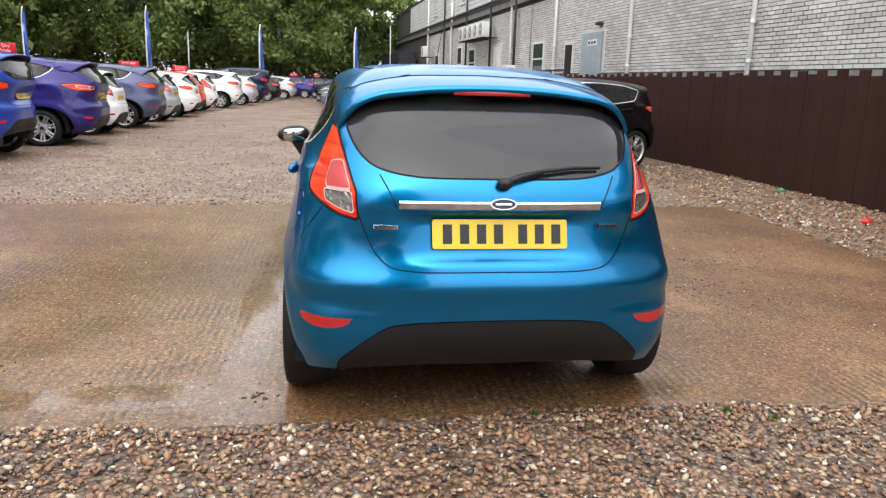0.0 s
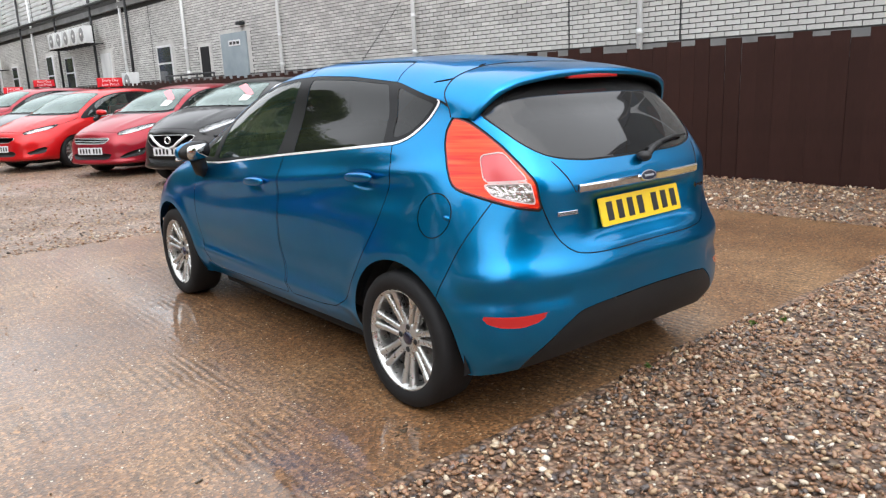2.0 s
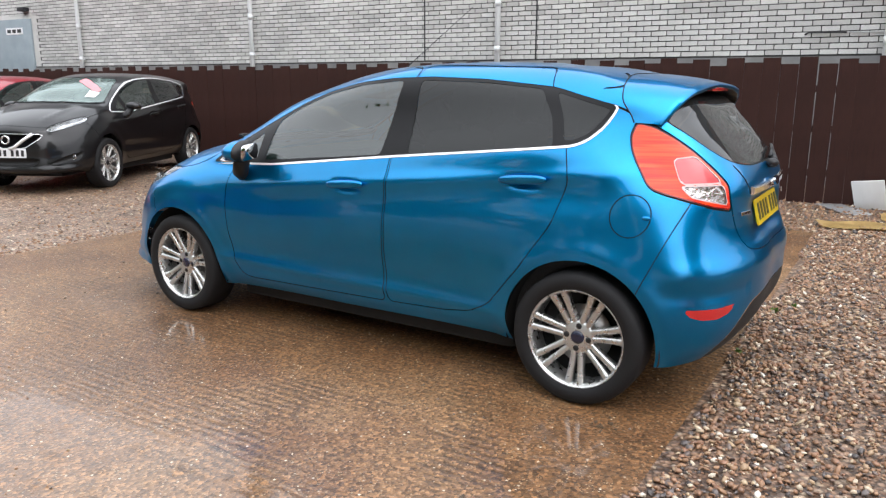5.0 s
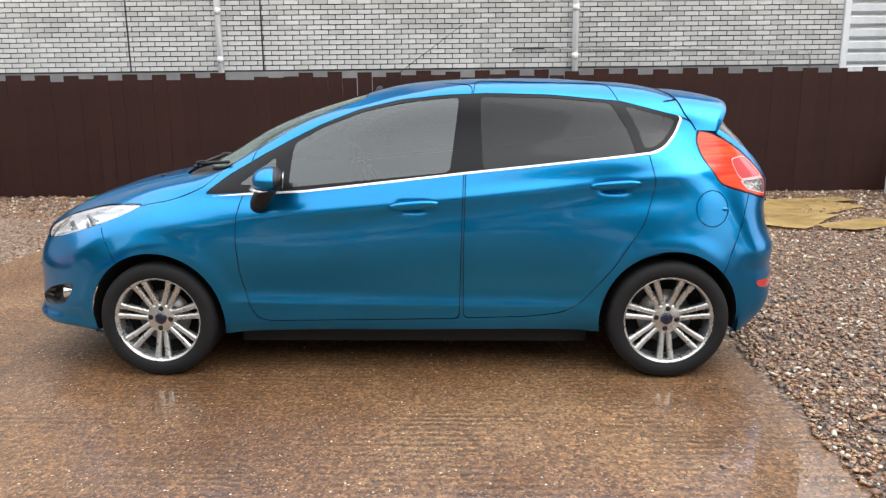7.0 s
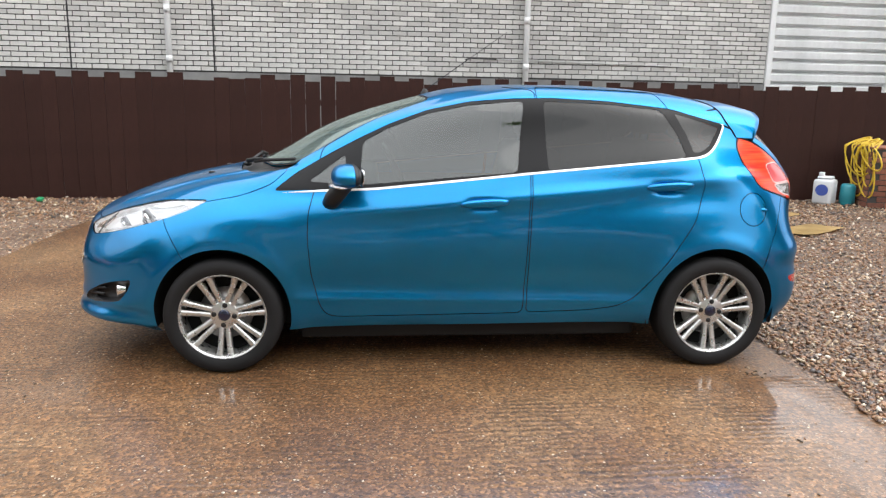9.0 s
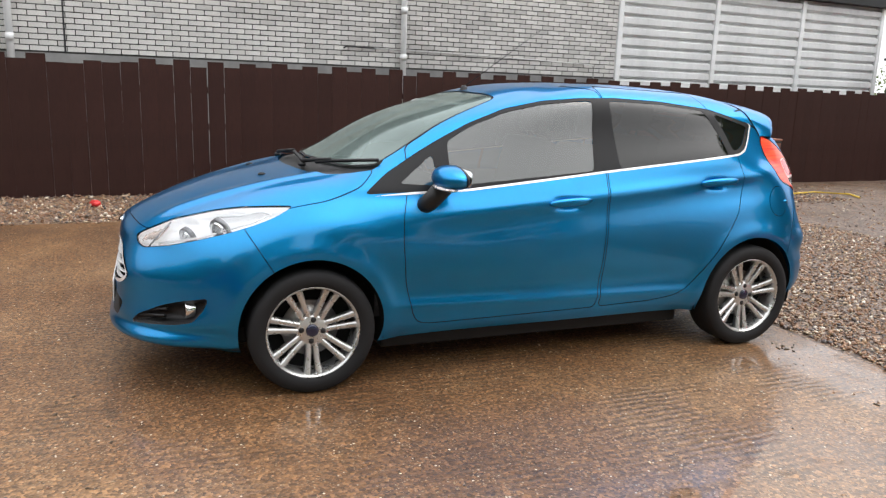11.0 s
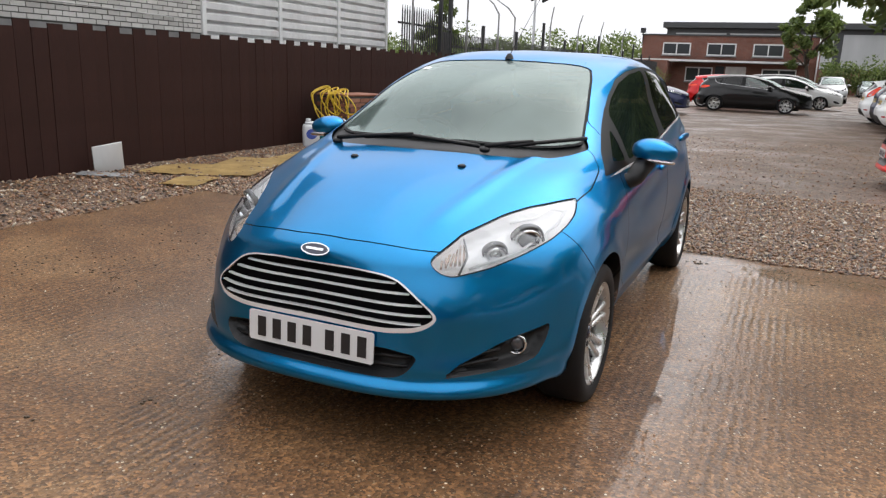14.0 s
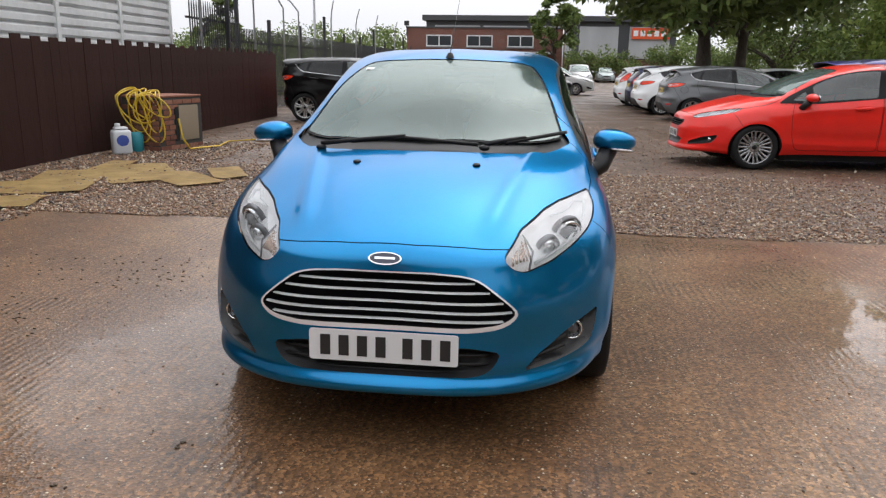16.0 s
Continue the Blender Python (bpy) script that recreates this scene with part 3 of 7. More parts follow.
# other makers' lamps and grilles
SLIM_HEADLIGHT = filleted([(-2.74, .690), (-2.62, .738), (-2.33, .785), (-2.10, .815), (-1.93, .828), (-2.02, .780), (-2.20, .738), (-2.45, .700), (-2.66, .668)], .02)
WIDE_TAIL_LAMP = filleted([(.56, .985), (.34, 1.0), (.10, .972), (.0, .950), (-.01, .895), (.12, .868), (.36, .885), (.52, .935)], .02)
WIDE_TAIL_PANEL = filleted([(.36, .965), (.16, .952), (.16, .915), (.34, .925)], .012)
WIDE_TAIL_CLEAR = filleted([(.13, .948), (.03, .935), (.03, .905), (.13, .900)], .01)
BAR_GRILLE = filleted([(-.2, .645), (.38, .640), (.35, .580), (.28, .545), (-.2, .540)], .02)
V_GRILLE = filleted([(-.2, .668), (.44, .655), (.40, .600), (.27, .520), (.20, .505), (-.2, .505)], .02)
SLIM = dict(headlight=SLIM_HEADLIGHT, tail=(WIDE_TAIL_LAMP, WIDE_TAIL_PANEL, WIDE_TAIL_CLEAR), grille=BAR_GRILLE, bars=(.565, .590, .615), plate_z=.44)
CROSS = dict(SLIM, grille=V_GRILLE, bars=(), plate_z=.46)


def wheel_parts(parent, radius, width, x, y, z, face, spokes=7, mat=SILVER, fine=True, name="wheel"):
    """A wheel with its tyre, twin-spoked rim, cap and bolts; face is -1 or 1, the side that it shows."""
    seg = 56 if fine else 28
    r, w = radius, width / 2
    rim = r * 0.735
    prof = [(rim * 0.985, -w * .85), (rim * 1.03, -w * .95), (r * .86, -w), (r * .955, -w * .93), (r * .99, -w * .78), (r, -w * .5), (r, w * .5), (r * .99, w * .78), (r * .955, w * .93), (r * .86, w), (rim * 1.03, w * .95), (rim * .985, w * .85)]
    hold = new(name)
    hold.parent = parent
    hold.location = (x, y, z)
    t = part("tyre", lathe(prof, seg), RUBBER, hold)
    lip = [(rim * .80, -w * .7), (rim * .93, -w * .75), (rim * .985, -w * .85), (rim * .93, w * .2), (rim * .94, w * .72), (rim * .985, w * .88), (rim * 1.005, w * .90), (rim * 1.0, w * .84)]
    geos = [lathe([(a, b * face) for a, b in lip], seg)]
    hub = [(0.0, w * .52), (rim * .30, w * .52), (rim * .35, w * .46), (rim * .35, w * .1)]
    geos.append(lathe([(a, b * face) for a, b in hub], 28))
    for i in range(spokes):
        for s in (-1, 1):
            a0 = 2 * math.pi * (i + .25) / spokes
            vs, fs = [], []
            for rr, half, off, out, deep in ((.24, .062, .066, .50, .20), (.45, .061, .080, .57, .25), (.72, .064, .102, .66, .34), (.965, .074, .132, .78, .40)):
                for lat, ax in ((-half, deep), (-half, out - .06), (-half * .45, out), (half * .45, out), (half, out - .06), (half, deep)):
                    u, v = rim * rr, rim * (s * off + lat)
                    vs.append((w * ax * face, u * math.cos(a0) - v * math.sin(a0), u * math.sin(a0) + v * math.cos(a0)))
            for q in range(3):
                for e in range(6):
                    f = (q * 6 + e, q * 6 + (e + 1) % 6, q * 6 + 6 + (e + 1) % 6, q * 6 + 6 + e)
                    fs.append(f if face > 0 else tuple(reversed(f)))
            geos.append((vs, fs))
    part("rim", joined(*geos), mat, hold, smooth=True)
    part("wheel_cap", lathe([(0, w * .60 * face), (rim * .10, w * .60 * face), (rim * .135, w * .56 * face), (rim * .14, w * .5 * face)], 24), BADGE_BLUE if fine else SATIN_BLACK, hold)
    part("brake_disc", lathe([(0, 0.0), (rim * .62, 0.0), (rim * .62, -.012 * face), (0, -.012 * face)], 28), DISC, hold)
    part("inner_barrel", lathe([(0, -w * .5 * face), (rim * .9, -w * .5 * face), (rim * .95, -w * .3 * face)], 28), GAP, hold)
    if fine:
        for i in range(4):
            a = math.pi / 2 * i + 0.1
            g = lathe([(0, w * .56 * face), (rim * .045, w * .56 * face), (rim * .062, w * .53 * face), (rim * .064, w * .4 * face)], 10)
            part("wheel_bolt", moved(g, Matrix.Translation((0, rim * .235 * math.cos(a), rim * .235 * math.sin(a)))), SATIN_BLACK, hold)
    return hold


def plate_parts(parent, m, mat, size=(.52, .111), name="number_plate"):
    """A plate in its own x, z with raised plain bars, facing -y, at m."""
    w, h = size
    out = [(x, z) for x, z in rounded_rect(w, h, .01)]
    n = len(out)
    vs = [(x, 0, z) for x, z in out] + [(x, -.006, z) for x, z in out]
    fs = [tuple(range(n)), tuple(reversed(range(n, 2 * n)))] + [((i + 1) % n, i, n + i, n + (i + 1) % n) for i in range(n)]
    p = part(name, moved((vs, fs), m), mat, parent, smooth=False)
    geos = []
    for i, cx in enumerate((-.39, -.265, -.14, -.015, .165, .29, .415)):
        geos.append(box(cx * w - w * .034, cx * w + w * .034, -.008, -.0062, -h * .33, h * .33))
    for g in geos:
        part("plate_bar", moved(g, m), PLATE_BLACK, p, smooth=False)
    return p


def rect_plate(pts2, y0, y1):
    """An upright plate in x, z."""
    n = len(pts2)
    vs = [(x, y0, z) for x, z in pts2] + [(x, y1, z) for x, z in pts2]
    fs = [tuple(range(n)), tuple(reversed(range(n, 2 * n)))] + [((i + 1) % n, i, n + i, n + (i + 1) % n) for i in range(n)]
    return vs, fs


def seat_parts(parent, x, y, z, w, warp_z=1.0, mat=SEAT, name="seat"):
    hold = new(name)
    hold.parent = parent
    hold.location = (x, y, z)
    part("cushion", box(-w / 2, w / 2, -.05, .48, .0, .17, .05), mat, hold)
    part("backrest", moved(box(-w / 2, w / 2, -.08, .08, .0, .60, .06), pose(0, -.05, .12, 14)), mat, hold)
    part("headrest", moved(box(-.13, .13, -.05, .05, .0, .19, .045), pose(0, -.21, .735, 10)), mat, hold)
    for s in (-1, 1):
        part("headrest_post", moved(tube([(s * .05, 0, -.08), (s * .05, 0, .03)], .007, 6), pose(0, -.20, .72, 10)), CHROME, hold)
    return hold


def ellipsoid(cx, cy, cz, a, b, c, nu=24, nv=14, power=1.0):
    vs, fs = [], []
    for j in range(nv + 1):
        t = math.pi * j / nv
        for i in range(nu):
            u = 2 * math.pi * i / nu
            st, ct = math.sin(t), math.cos(t)
            f = lambda q: math.copysign(abs(q) ** power, q)
            vs.append((cx + a * f(st * math.cos(u)), cy + b * f(st * math.sin(u)), cz + c * f(ct)))
    for j in range(nv):
        for i in range(nu):
            k = (i + 1) % nu
            fs.append((j * nu + i, (j + 1) * nu + i, (j + 1) * nu + k, j * nu + k))
    return vs, fs


def plain(P):
    return P.copy()


def build_car(hold, paint, warp=plain, fine=2, wheel_r=0.288, wheel_x=0.735, spokes=7, rim_mat=SILVER, plates=(WHITE_PLATE, YELLOW_PLATE), wp=None, trim=CHROME, spoiler=True, shapes=None, window_trim=False):
    """Fill an empty with the parts of a five-door car. fine: 2 near, 1 some metres off, 0 far."""
    nu, nv = ((300, 190), (120, 84), (62, 46))[2 - fine]
    S = skin(warp, nu, nv)
    SKIN0 = S[0]
    shapes = shapes or {}
    o_head, o_grille = shapes.get("headlight", HEADLIGHT), shapes.get("grille", GRILLE)
    o_tail, o_panel, o_clear = shapes.get("tail", (TAIL_LAMP, TAIL_PANEL, TAIL_CLEAR))
    gaps, w = [], (0.0022, 0.003, 0.004)[2 - fine]

    def pt(h, y, z):
        return warp(np.array([[h, y, z]], float))[0]

    def panel(S, d, gap=True, width=None):
        """Cut out a panel and the gap round it."""
        q = width or w
        if not gap:
            return split(S, d(S[0]))
        P, R = split(S, d(S[0]) + q)
        G, R = split(R, d(R[0]) - q)
        gaps.append(sunk(G, 0.005))
        return P, R

    # wheel arches
    for yc in (HUB_R, HUB_F):
        _, S = split(S, np.where(S[0][:, 0] > .45, np.hypot(S[0][:, 1] - yc, S[0][:, 2] - HUB_Z) - ARCH, 1.0))
    # side windows
    dlo = lambda A: np.where(A[:, 0] > .4, inside(side_of(A), SIDE_GLASS), 1.0)
    band, S = split(S, dlo(S[0]))
    strip_d = lambda A: np.maximum(dlo(A) - .010, np.where(A[:, 1] > .16, A[:, 2] - (1.078 - .0855 * A[:, 1]) - .012 * (A[:, 1] < 1.9), np.maximum(A[:, 2] - 1.245, A[:, 1] - .16)))
    strip, S = split(S, dlo(S[0]) - .012 if window_trim else strip_d(S[0]))
    panes = []
    for outline, tint in ((GLASS_QUARTER_FRONT, WINDOW), (GLASS_FRONT, WINDOW), (GLASS_REAR, TINTED), (GLASS_QUARTER_REAR, TINTED)):
        pane, band = split(band, inside(side_of(band[0]), outline))
        panes.append((sunk(pane, .004), tint))
    # windscreen and cowl
    screen, S = panel(S, lambda A: np.where(A[:, 2] > .93, inside(top_of(A), WINDSCREEN), 1.0), True, .006)
    cowl, S = split(S, np.where((S[0][:, 2] > .93), inside(top_of(S[0]), COWL), 1.0))
    # lamps
    lamp_d = lambda A: np.where(A[:, 1] > 2.4, inside(front_corner(A), o_head), 1.0)
    lamp, S = panel(S, lamp_d)
    tail_d = lambda A: np.where((A[:, 1] < .3) & (A[:, 0] > .3), inside(rear_corner(A), o_tail), 1.0)
    tail, S = panel(S, tail_d, True, .004)
    # tail
    rear_win, S = panel(S, lambda A: np.where(A[:, 1] < .1, inside(end_of(A), REAR_WINDOW), 1.0), True, .004)
    gate, S = panel(S, lambda A: np.where(A[:, 1] < .02, inside(end_of(A), TAILGATE), 1.0))
    # nose
    bonnet, S = panel(S, lambda A: np.where((A[:, 1] > 2.1) & (A[:, 2] > .69), inside(top_of(A), BONNET), 1.0))
    grille_d = lambda A: np.where(A[:, 1] > 2.6, inside(end_of(A), o_grille), 1.0)
    grille, S = split(S, grille_d(S[0]))
    low_d = lambda A: np.where(A[:, 1] > 2.6, inside(end_of(A), LOWER_GRILLE), 1.0)
    low, S = split(S, low_d(S[0]))
    fog_d = lambda A: np.where((A[:, 1] > 2.6) & (A[:, 0] > .3), inside(front_corner(A), FOG_POCKET), 1.0)
    fog, S = split(S, fog_d(S[0]))
    apron_d = lambda A: np.where(A[:, 1] < -.2, inside(end_of(A), REAR_APRON), 1.0)
    apron, S = panel(S, apron_d, fine == 2)
    refl, S = split(S, np.where((S[0][:, 1] < 0), inside(rear_corner(S[0]), REAR_REFLECTOR), 1.0))
    # doors and flap
    if fine:
        side_d = lambda o: (lambda A: np.where(A[:, 0] > .4, inside(side_of(A), o), 1.0))
        door_f, S = panel(S, side_d(DOOR_FRONT))
        door_r, S = panel(S, side_d(DOOR_REAR))
        flap, S = panel(S, side_d(FUEL_FLAP))
        # bumpers
        front_d = lambda A: np.where(A[:, 2] < .80, 2.665 + (A[:, 2] - .60) * .62 - A[:, 1], 1.0)
        nose, S = panel(S, front_d)
        rear_d = lambda A: np.maximum(A[:, 1] - (-.262 - (A[:, 2] - .56) * .42), A[:, 2] - .95)
        rear, S = panel(S, rear_d)
        if fine == 2:
            seam = lambda A: np.where((A[:, 1] > .12) & (A[:, 1] < 1.42) & (A[:, 2] > 1.3), np.abs(A[:, 0] - (.478 + .035 * np.sin((A[:, 1] + .05) * 1.9) - .045 * np.clip(A[:, 1] - 1.15, 0, 1))) - .0028, 1.0)
            groove, S = split(S, seam(S[0]))
            gaps.append(sunk(groove, .006))

    sides = ((True, -1), (False, 1))
    body = part("body_shell", both(S), paint, hold)
    part("bonnet", both(bonnet), paint, hold)
    gate_ob = part("tailgate", both(gate), paint, hold)
    nose_ob = rear_ob = body
    if fine:
        nose_ob, rear_ob = part("front_bumper", both(nose), paint, hold), part("rear_bumper", both(rear), paint, hold)
        for left, s in sides:
            for nm, dr, (yc, zc) in (("front_door", door_f, (1.207, .853)), ("rear_door", door_r, (.27, .937))):
                d_ob = part(nm, geo_of(dr, left), paint, hold)
                c = pt(.835 if nm[0] == "f" else .80, yc, zc)
                bar = ellipsoid(0, 0, 0, .017, .118, .021, 16, 12, .8)
                part("door_handle", moved(bar, pose(s * (c[0] + .004), c[1], c[2], -4, 0, s * (2 if nm[0] == "f" else 5))), paint, d_ob)
            fl = part("fuel_flap" if left else "rear_quarter_blank", geo_of(flap, left), paint, hold)
            if left and fine == 2:
                k = int(np.argmin((flap[0][:, 1] + .253) ** 2 + (flap[0][:, 2] - .820) ** 2))
                part("flap_tab", ellipsoid(-flap[0][k, 3], flap[0][k, 4] + .004, flap[0][k, 5], .009, .020, .010, 12, 8), paint, fl)
    if gaps:
        part("panel_gap", both(merged(gaps)), GAP, hold)
    part("windscreen", both(sunk(screen, .003)), SCREEN, hold)
    part("rear_window", both(sunk(rear_win, .003)), REAR_GLASS, hold)
    part("cowl", both(sunk(cowl, .014)), SATIN_BLACK, hold)
    for left, s in sides:
        part("window_frame", geo_of(sunk(band, .002), left), GLOSS_BLACK, hold)
        for pane, tint in panes:
            part("side_window", geo_of(pane, left), tint, hold)
        if trim is not None:
            part("waist_strip", geo_of(sunk(strip, -.003), left), BRIGHT if trim is CHROME else trim, hold)
        else:
            part("waist_strip", geo_of(strip, left), paint, hold)
    # headlamps: clear cover over a bright bowl
    ld = lamp_d(lamp[0])
    for left, s in sides:
        hl = part("headlamp", geo_of(sunk(lamp, .050, ld, .02), left, False), BOWL if fine == 2 else BOWL_DIM, hold)
        cover = part("cover", geo_of(lamp, left), LAMP_GLASS, hl)
        cover.visible_shadow = False

        def lamp_at(u, z, deep):
            k = int(np.argmin((lamp[0][:, 0] - lamp[0][:, 1] - u) ** 2 + (lamp[0][:, 2] - z) ** 2))
            c = lamp[0][k, 3:6] - lamp[0][k, 6:9] * deep
            return np.array((s * c[0], c[1], c[2]))

        if fine:
            for u, z, r, mt in ((-2.235, .758, .036, PROJECTOR), (-2.43, .722, .020, CHROME)):
                c = lamp_at(u, z, .040)
                part("lamp_lens", ellipsoid(c[0], c[1], c[2], r, r, r, 18, 10), mt, hl)
                if fine == 2:
                    part("lamp_ring", moved(lathe([(r + .001, -.014), (r + .003, .012), (r + .009, .018), (r + .014, .014), (r + .016, -.014)], 32, "Y"), pose(c[0], c[1], c[2], -20, 0, -s * 32)), CHROME, hl)
                    part("lamp_shroud", moved(lathe([(r + .018, -.010), (r + .020, .006), (r + .025, .008), (r + .027, -.014)], 32, "Y"), pose(c[0], c[1], c[2], -20, 0, -s * 32)), LAMP_GREY, hl)
        if fine == 2:
            # light guide along the lower and outer edge, ribs of the turn signal in the inner corner
            low_edge = [lamp_at(u, z, .018) for u, z in ((-2.60, .670), (-2.48, .686), (-2.30, .720), (-2.15, .752), (-2.03, .785), (-1.94, .822), (-2.02, .826), (-2.15, .816), (-2.30, .797))]
            part("light_guide", tube([tuple(p) for p in low_edge], .0055, 8), LIGHT_GUIDE, hl)
            for i in range(7):
                a, b = lamp_at(-2.755 + i * .022, .674 + i * .001, .016), lamp_at(-2.735 + i * .022, .698 + i * .008, .016)
                part("signal_rib", tube([tuple(a), tuple(b)], .0045, 6), SIGNAL_RIB, hl)
            edge = [lamp_at(u, z, .006) for u, z in ((-2.66, .655), (-2.615, .70), (-2.60, .752))]
            part("lamp_divider", tube([tuple(p) for p in edge], .004, 6), LAMP_GREY, hl)
    # tail lamps
    for left, s in sides:
        rest = tail
        pn, rest = split(rest, inside(rear_corner(rest[0]), o_panel))
        cl, rest = split(rest, inside(rear_corner(rest[0]), o_clear))
        fr, rest = split(rest, np.minimum(inside(rear_corner(rest[0]), o_panel), inside(rear_corner(rest[0]), o_clear)) - .0045)
        edge, rest = split(rest, -(tail_d(rest[0]) + .009))
        tl = part("tail_lamp", geo_of(rest, left), RED_LENS, hold)
        part("lamp_panel", geo_of(sunk(pn, .002), left), PINK_LENS, tl)
        part("reversing_lamp", geo_of(sunk(cl, .003), left), CLEAR_LENS, tl)
        part("lamp_frame", geo_of(fr, left), LAMP_RIM if fine else RED_LENS, tl)
        part("lamp_edge", geo_of(sunk(edge, .001), left), DEEP_RED, tl)
        part("rear_reflector", geo_of(refl, left), REFLECTOR, rear_ob)
    # grilles
    rim_w = lambda A: .0055 + .011 * np.clip((.53 - A[:, 2]) / .05, 0, 1)
    gp, rim = split(grille, grille_d(grille[0]) + rim_w(grille[0]))
    g_ob = part("grille", both(sunk(gp, .07, grille_d(gp[0]) + rim_w(gp[0]), .012), False), GRILLE_BLACK, hold)
    part("grille_surround", both(sunk(rim, -.005)), BRIGHT if trim is CHROME else SATIN_BLACK, g_ob)
    front = S[0] if not fine else nose[0]
    front = np.concatenate([front, grille[0], low[0], fog[0]])
    front = front[front[:, 1] > 2.5]

    def nose_at(h, z):
        k = np.argsort((front[:, 0] - h) ** 2 + (front[:, 2] - z) ** 2)[:4]
        wt = 1 / ((front[k, 0] - h) ** 2 + (front[k, 2] - z) ** 2 + 1e-6)
        return (front[k, 3:9] * wt[:, None]).sum(0) / wt.sum()

    if fine:
        for z in shapes.get("bars", (.487, .518, .552, .587, .620)):
            reach = max(h for h in np.arange(.1, .5, .004) if inside(np.array([[h, z]]), o_grille)[0] < -.012)
            pts = []
            hs = np.linspace(0, reach, 12)
            bow = np.polyfit(hs ** 2, [nose_at(h, z)[1] for h in hs], 2)
            wide = nose_at(reach, z)[0] / reach
            zz = nose_at(.1, z)[2]
            for h in np.linspace(-reach, reach, 25):
                pts.append((h * wide, float(np.polyval(bow, h * h)) - .006, zz))
            vs, fs = [], []
            for p in pts:
                for dy, dz in ((0, -.0024), (.003, -.0018), (.002, .0020), (-.012, .0030), (-.014, -.0008)):
                    vs.append((p[0], p[1] + dy, p[2] + dz))
            for q in range(24):
                for e in range(5):
                    fs.append((q * 5 + e, q * 5 + 5 + e, q * 5 + 5 + (e + 1) % 5, q * 5 + (e + 1) % 5))
            part("grille_bar", (vs, fs), BRIGHT if trim is CHROME else SATIN_BLACK, g_ob, smooth=False)
    lo = part("lower_grille", both(sunk(low, .05, low_d(low[0]), .02), False), SATIN_BLACK, hold)
    if fine == 2:
        for i in range(3):
            z = .305 + i * .03
            pts = [(math.copysign(nose_at(abs(h), z)[0], h), nose_at(abs(h), z)[1] - .03, z) for h in np.linspace(-.37, .37, 17)]
            part("lower_grille_bar", tube(pts, .006, 6), SATIN_BLACK, lo)
    for left, s in sides:
        fp = part("fog_pocket", geo_of(sunk(fog, .045, fog_d(fog[0]), .025), left, False), SATIN_BLACK, nose_ob)
        if fine:
            c = nose_at(.672, .390)
            k = pose(s * (c[0] - .016), c[1] - .042, c[2], 0, 0, -s * 14)
            part("fog_lamp", moved(lathe([(0, .006), (.02, .004), (.029, -.004), (.029, -.03)], 24, "Y"), k), PROJECTOR, nose_ob)
            part("fog_lamp_ring", moved(lathe([(.029, -.02), (.030, .006), (.034, .012), (.039, .006), (.039, -.03)], 28, "Y"), k), CHROME, nose_ob)
            if fine == 2:
                for i in range(3):
                    a, b = nose_at(.47 + i * .03, .312 + i * .030), nose_at(.625, .325 + i * .034)
                    part("pocket_rib", tube([(s * a[0], a[1] - .016, a[2]), (s * b[0], b[1] - .016, b[2])], .007, 6), SATIN_BLACK, fp)
    part("rear_apron", both(apron), BUMPER_BLACK, rear_ob)
    # plates
    c = nose_at(0, shapes.get("plate_z", .39))
    plate_parts(nose_ob, Matrix.Translation((0, c[1] + .008, c[2])) @ pose(0, 0, 0, -2, 0, 180), plates[0])
    b = pt(0, -.562, .795)
    plate_parts(gate_ob, Matrix.Translation((0, b[1] - .004, b[2])) @ pose(0, 0, 0, -15), plates[1])
    # spoiler over the rear window: it leaves the roof and the quarters and overhangs the glass
    if spoiler:
        whole = SKIN0

        def on_skin(h=None, y=0.0, z=None):
            k = np.argmin((whole[:, 1] - y) ** 2 + ((whole[:, 0] - h) ** 2 + 4 * (whole[:, 2] < 1.28) if h is not None else (whole[:, 2] - z) ** 2 + 4 * (whole[:, 0] < .35)))
            return whole[k, 0:3]

        roots = [on_skin(h, y) for h, y in ((0, -.02), (.13, -.02), (.26, -.022), (.36, -.028), (.43, -.04))] + [on_skin(None, y, z) for y, z in ((-.055, 1.325), (-.07, 1.29), (-.09, 1.25), (-.115, 1.21), (-.14, 1.178))]
        tips = ((0, -.33, 1.335), (.13, -.333, 1.332), (.26, -.335, 1.325), (.36, -.332, 1.313), (.43, -.325, 1.303), (.514, -.308, 1.274), (.555, -.288, 1.243), (.582, -.268, 1.213), (.600, -.250, 1.186), (.606, -.242, 1.172))
        top, low_rows, seam_pts = [], [], []
        for i, (r0, t0) in enumerate(zip(roots, tips)):
            r0, t0 = np.array(r0) + (0.0 if i < 4 else 0.002, 0, .001), np.array(t0)
            out = np.array((.0, 0, 1.0)) if i < 4 else np.array((.7, 0, .7)) if i < 6 else np.array((1.0, 0, .1))
            span = np.linalg.norm(t0 - r0)
            line = [r0 + (t0 - r0) * t + out * (.030 if i < 6 else .020) * span * 4 * t * (1 - t) for t in np.linspace(0, 1, 9)]
            seam_pts.append(line[0])
            inn = np.array((-.012, .004, -.016)) if i > 4 else np.array((0, .006, -.020))
            top.append(line + [t0 + inn * .4 + (0, -.003, -.003), t0 + inn])
            back = (lambda f: t0 + inn + (r0 - t0) * f + np.array((-.012, 0, -.010))) if i > 4 else (lambda f: t0 + inn + np.array((0, .19 * f, -.02 * f)))
            low_rows.append([t0 + inn, back(.45), back(.95)])

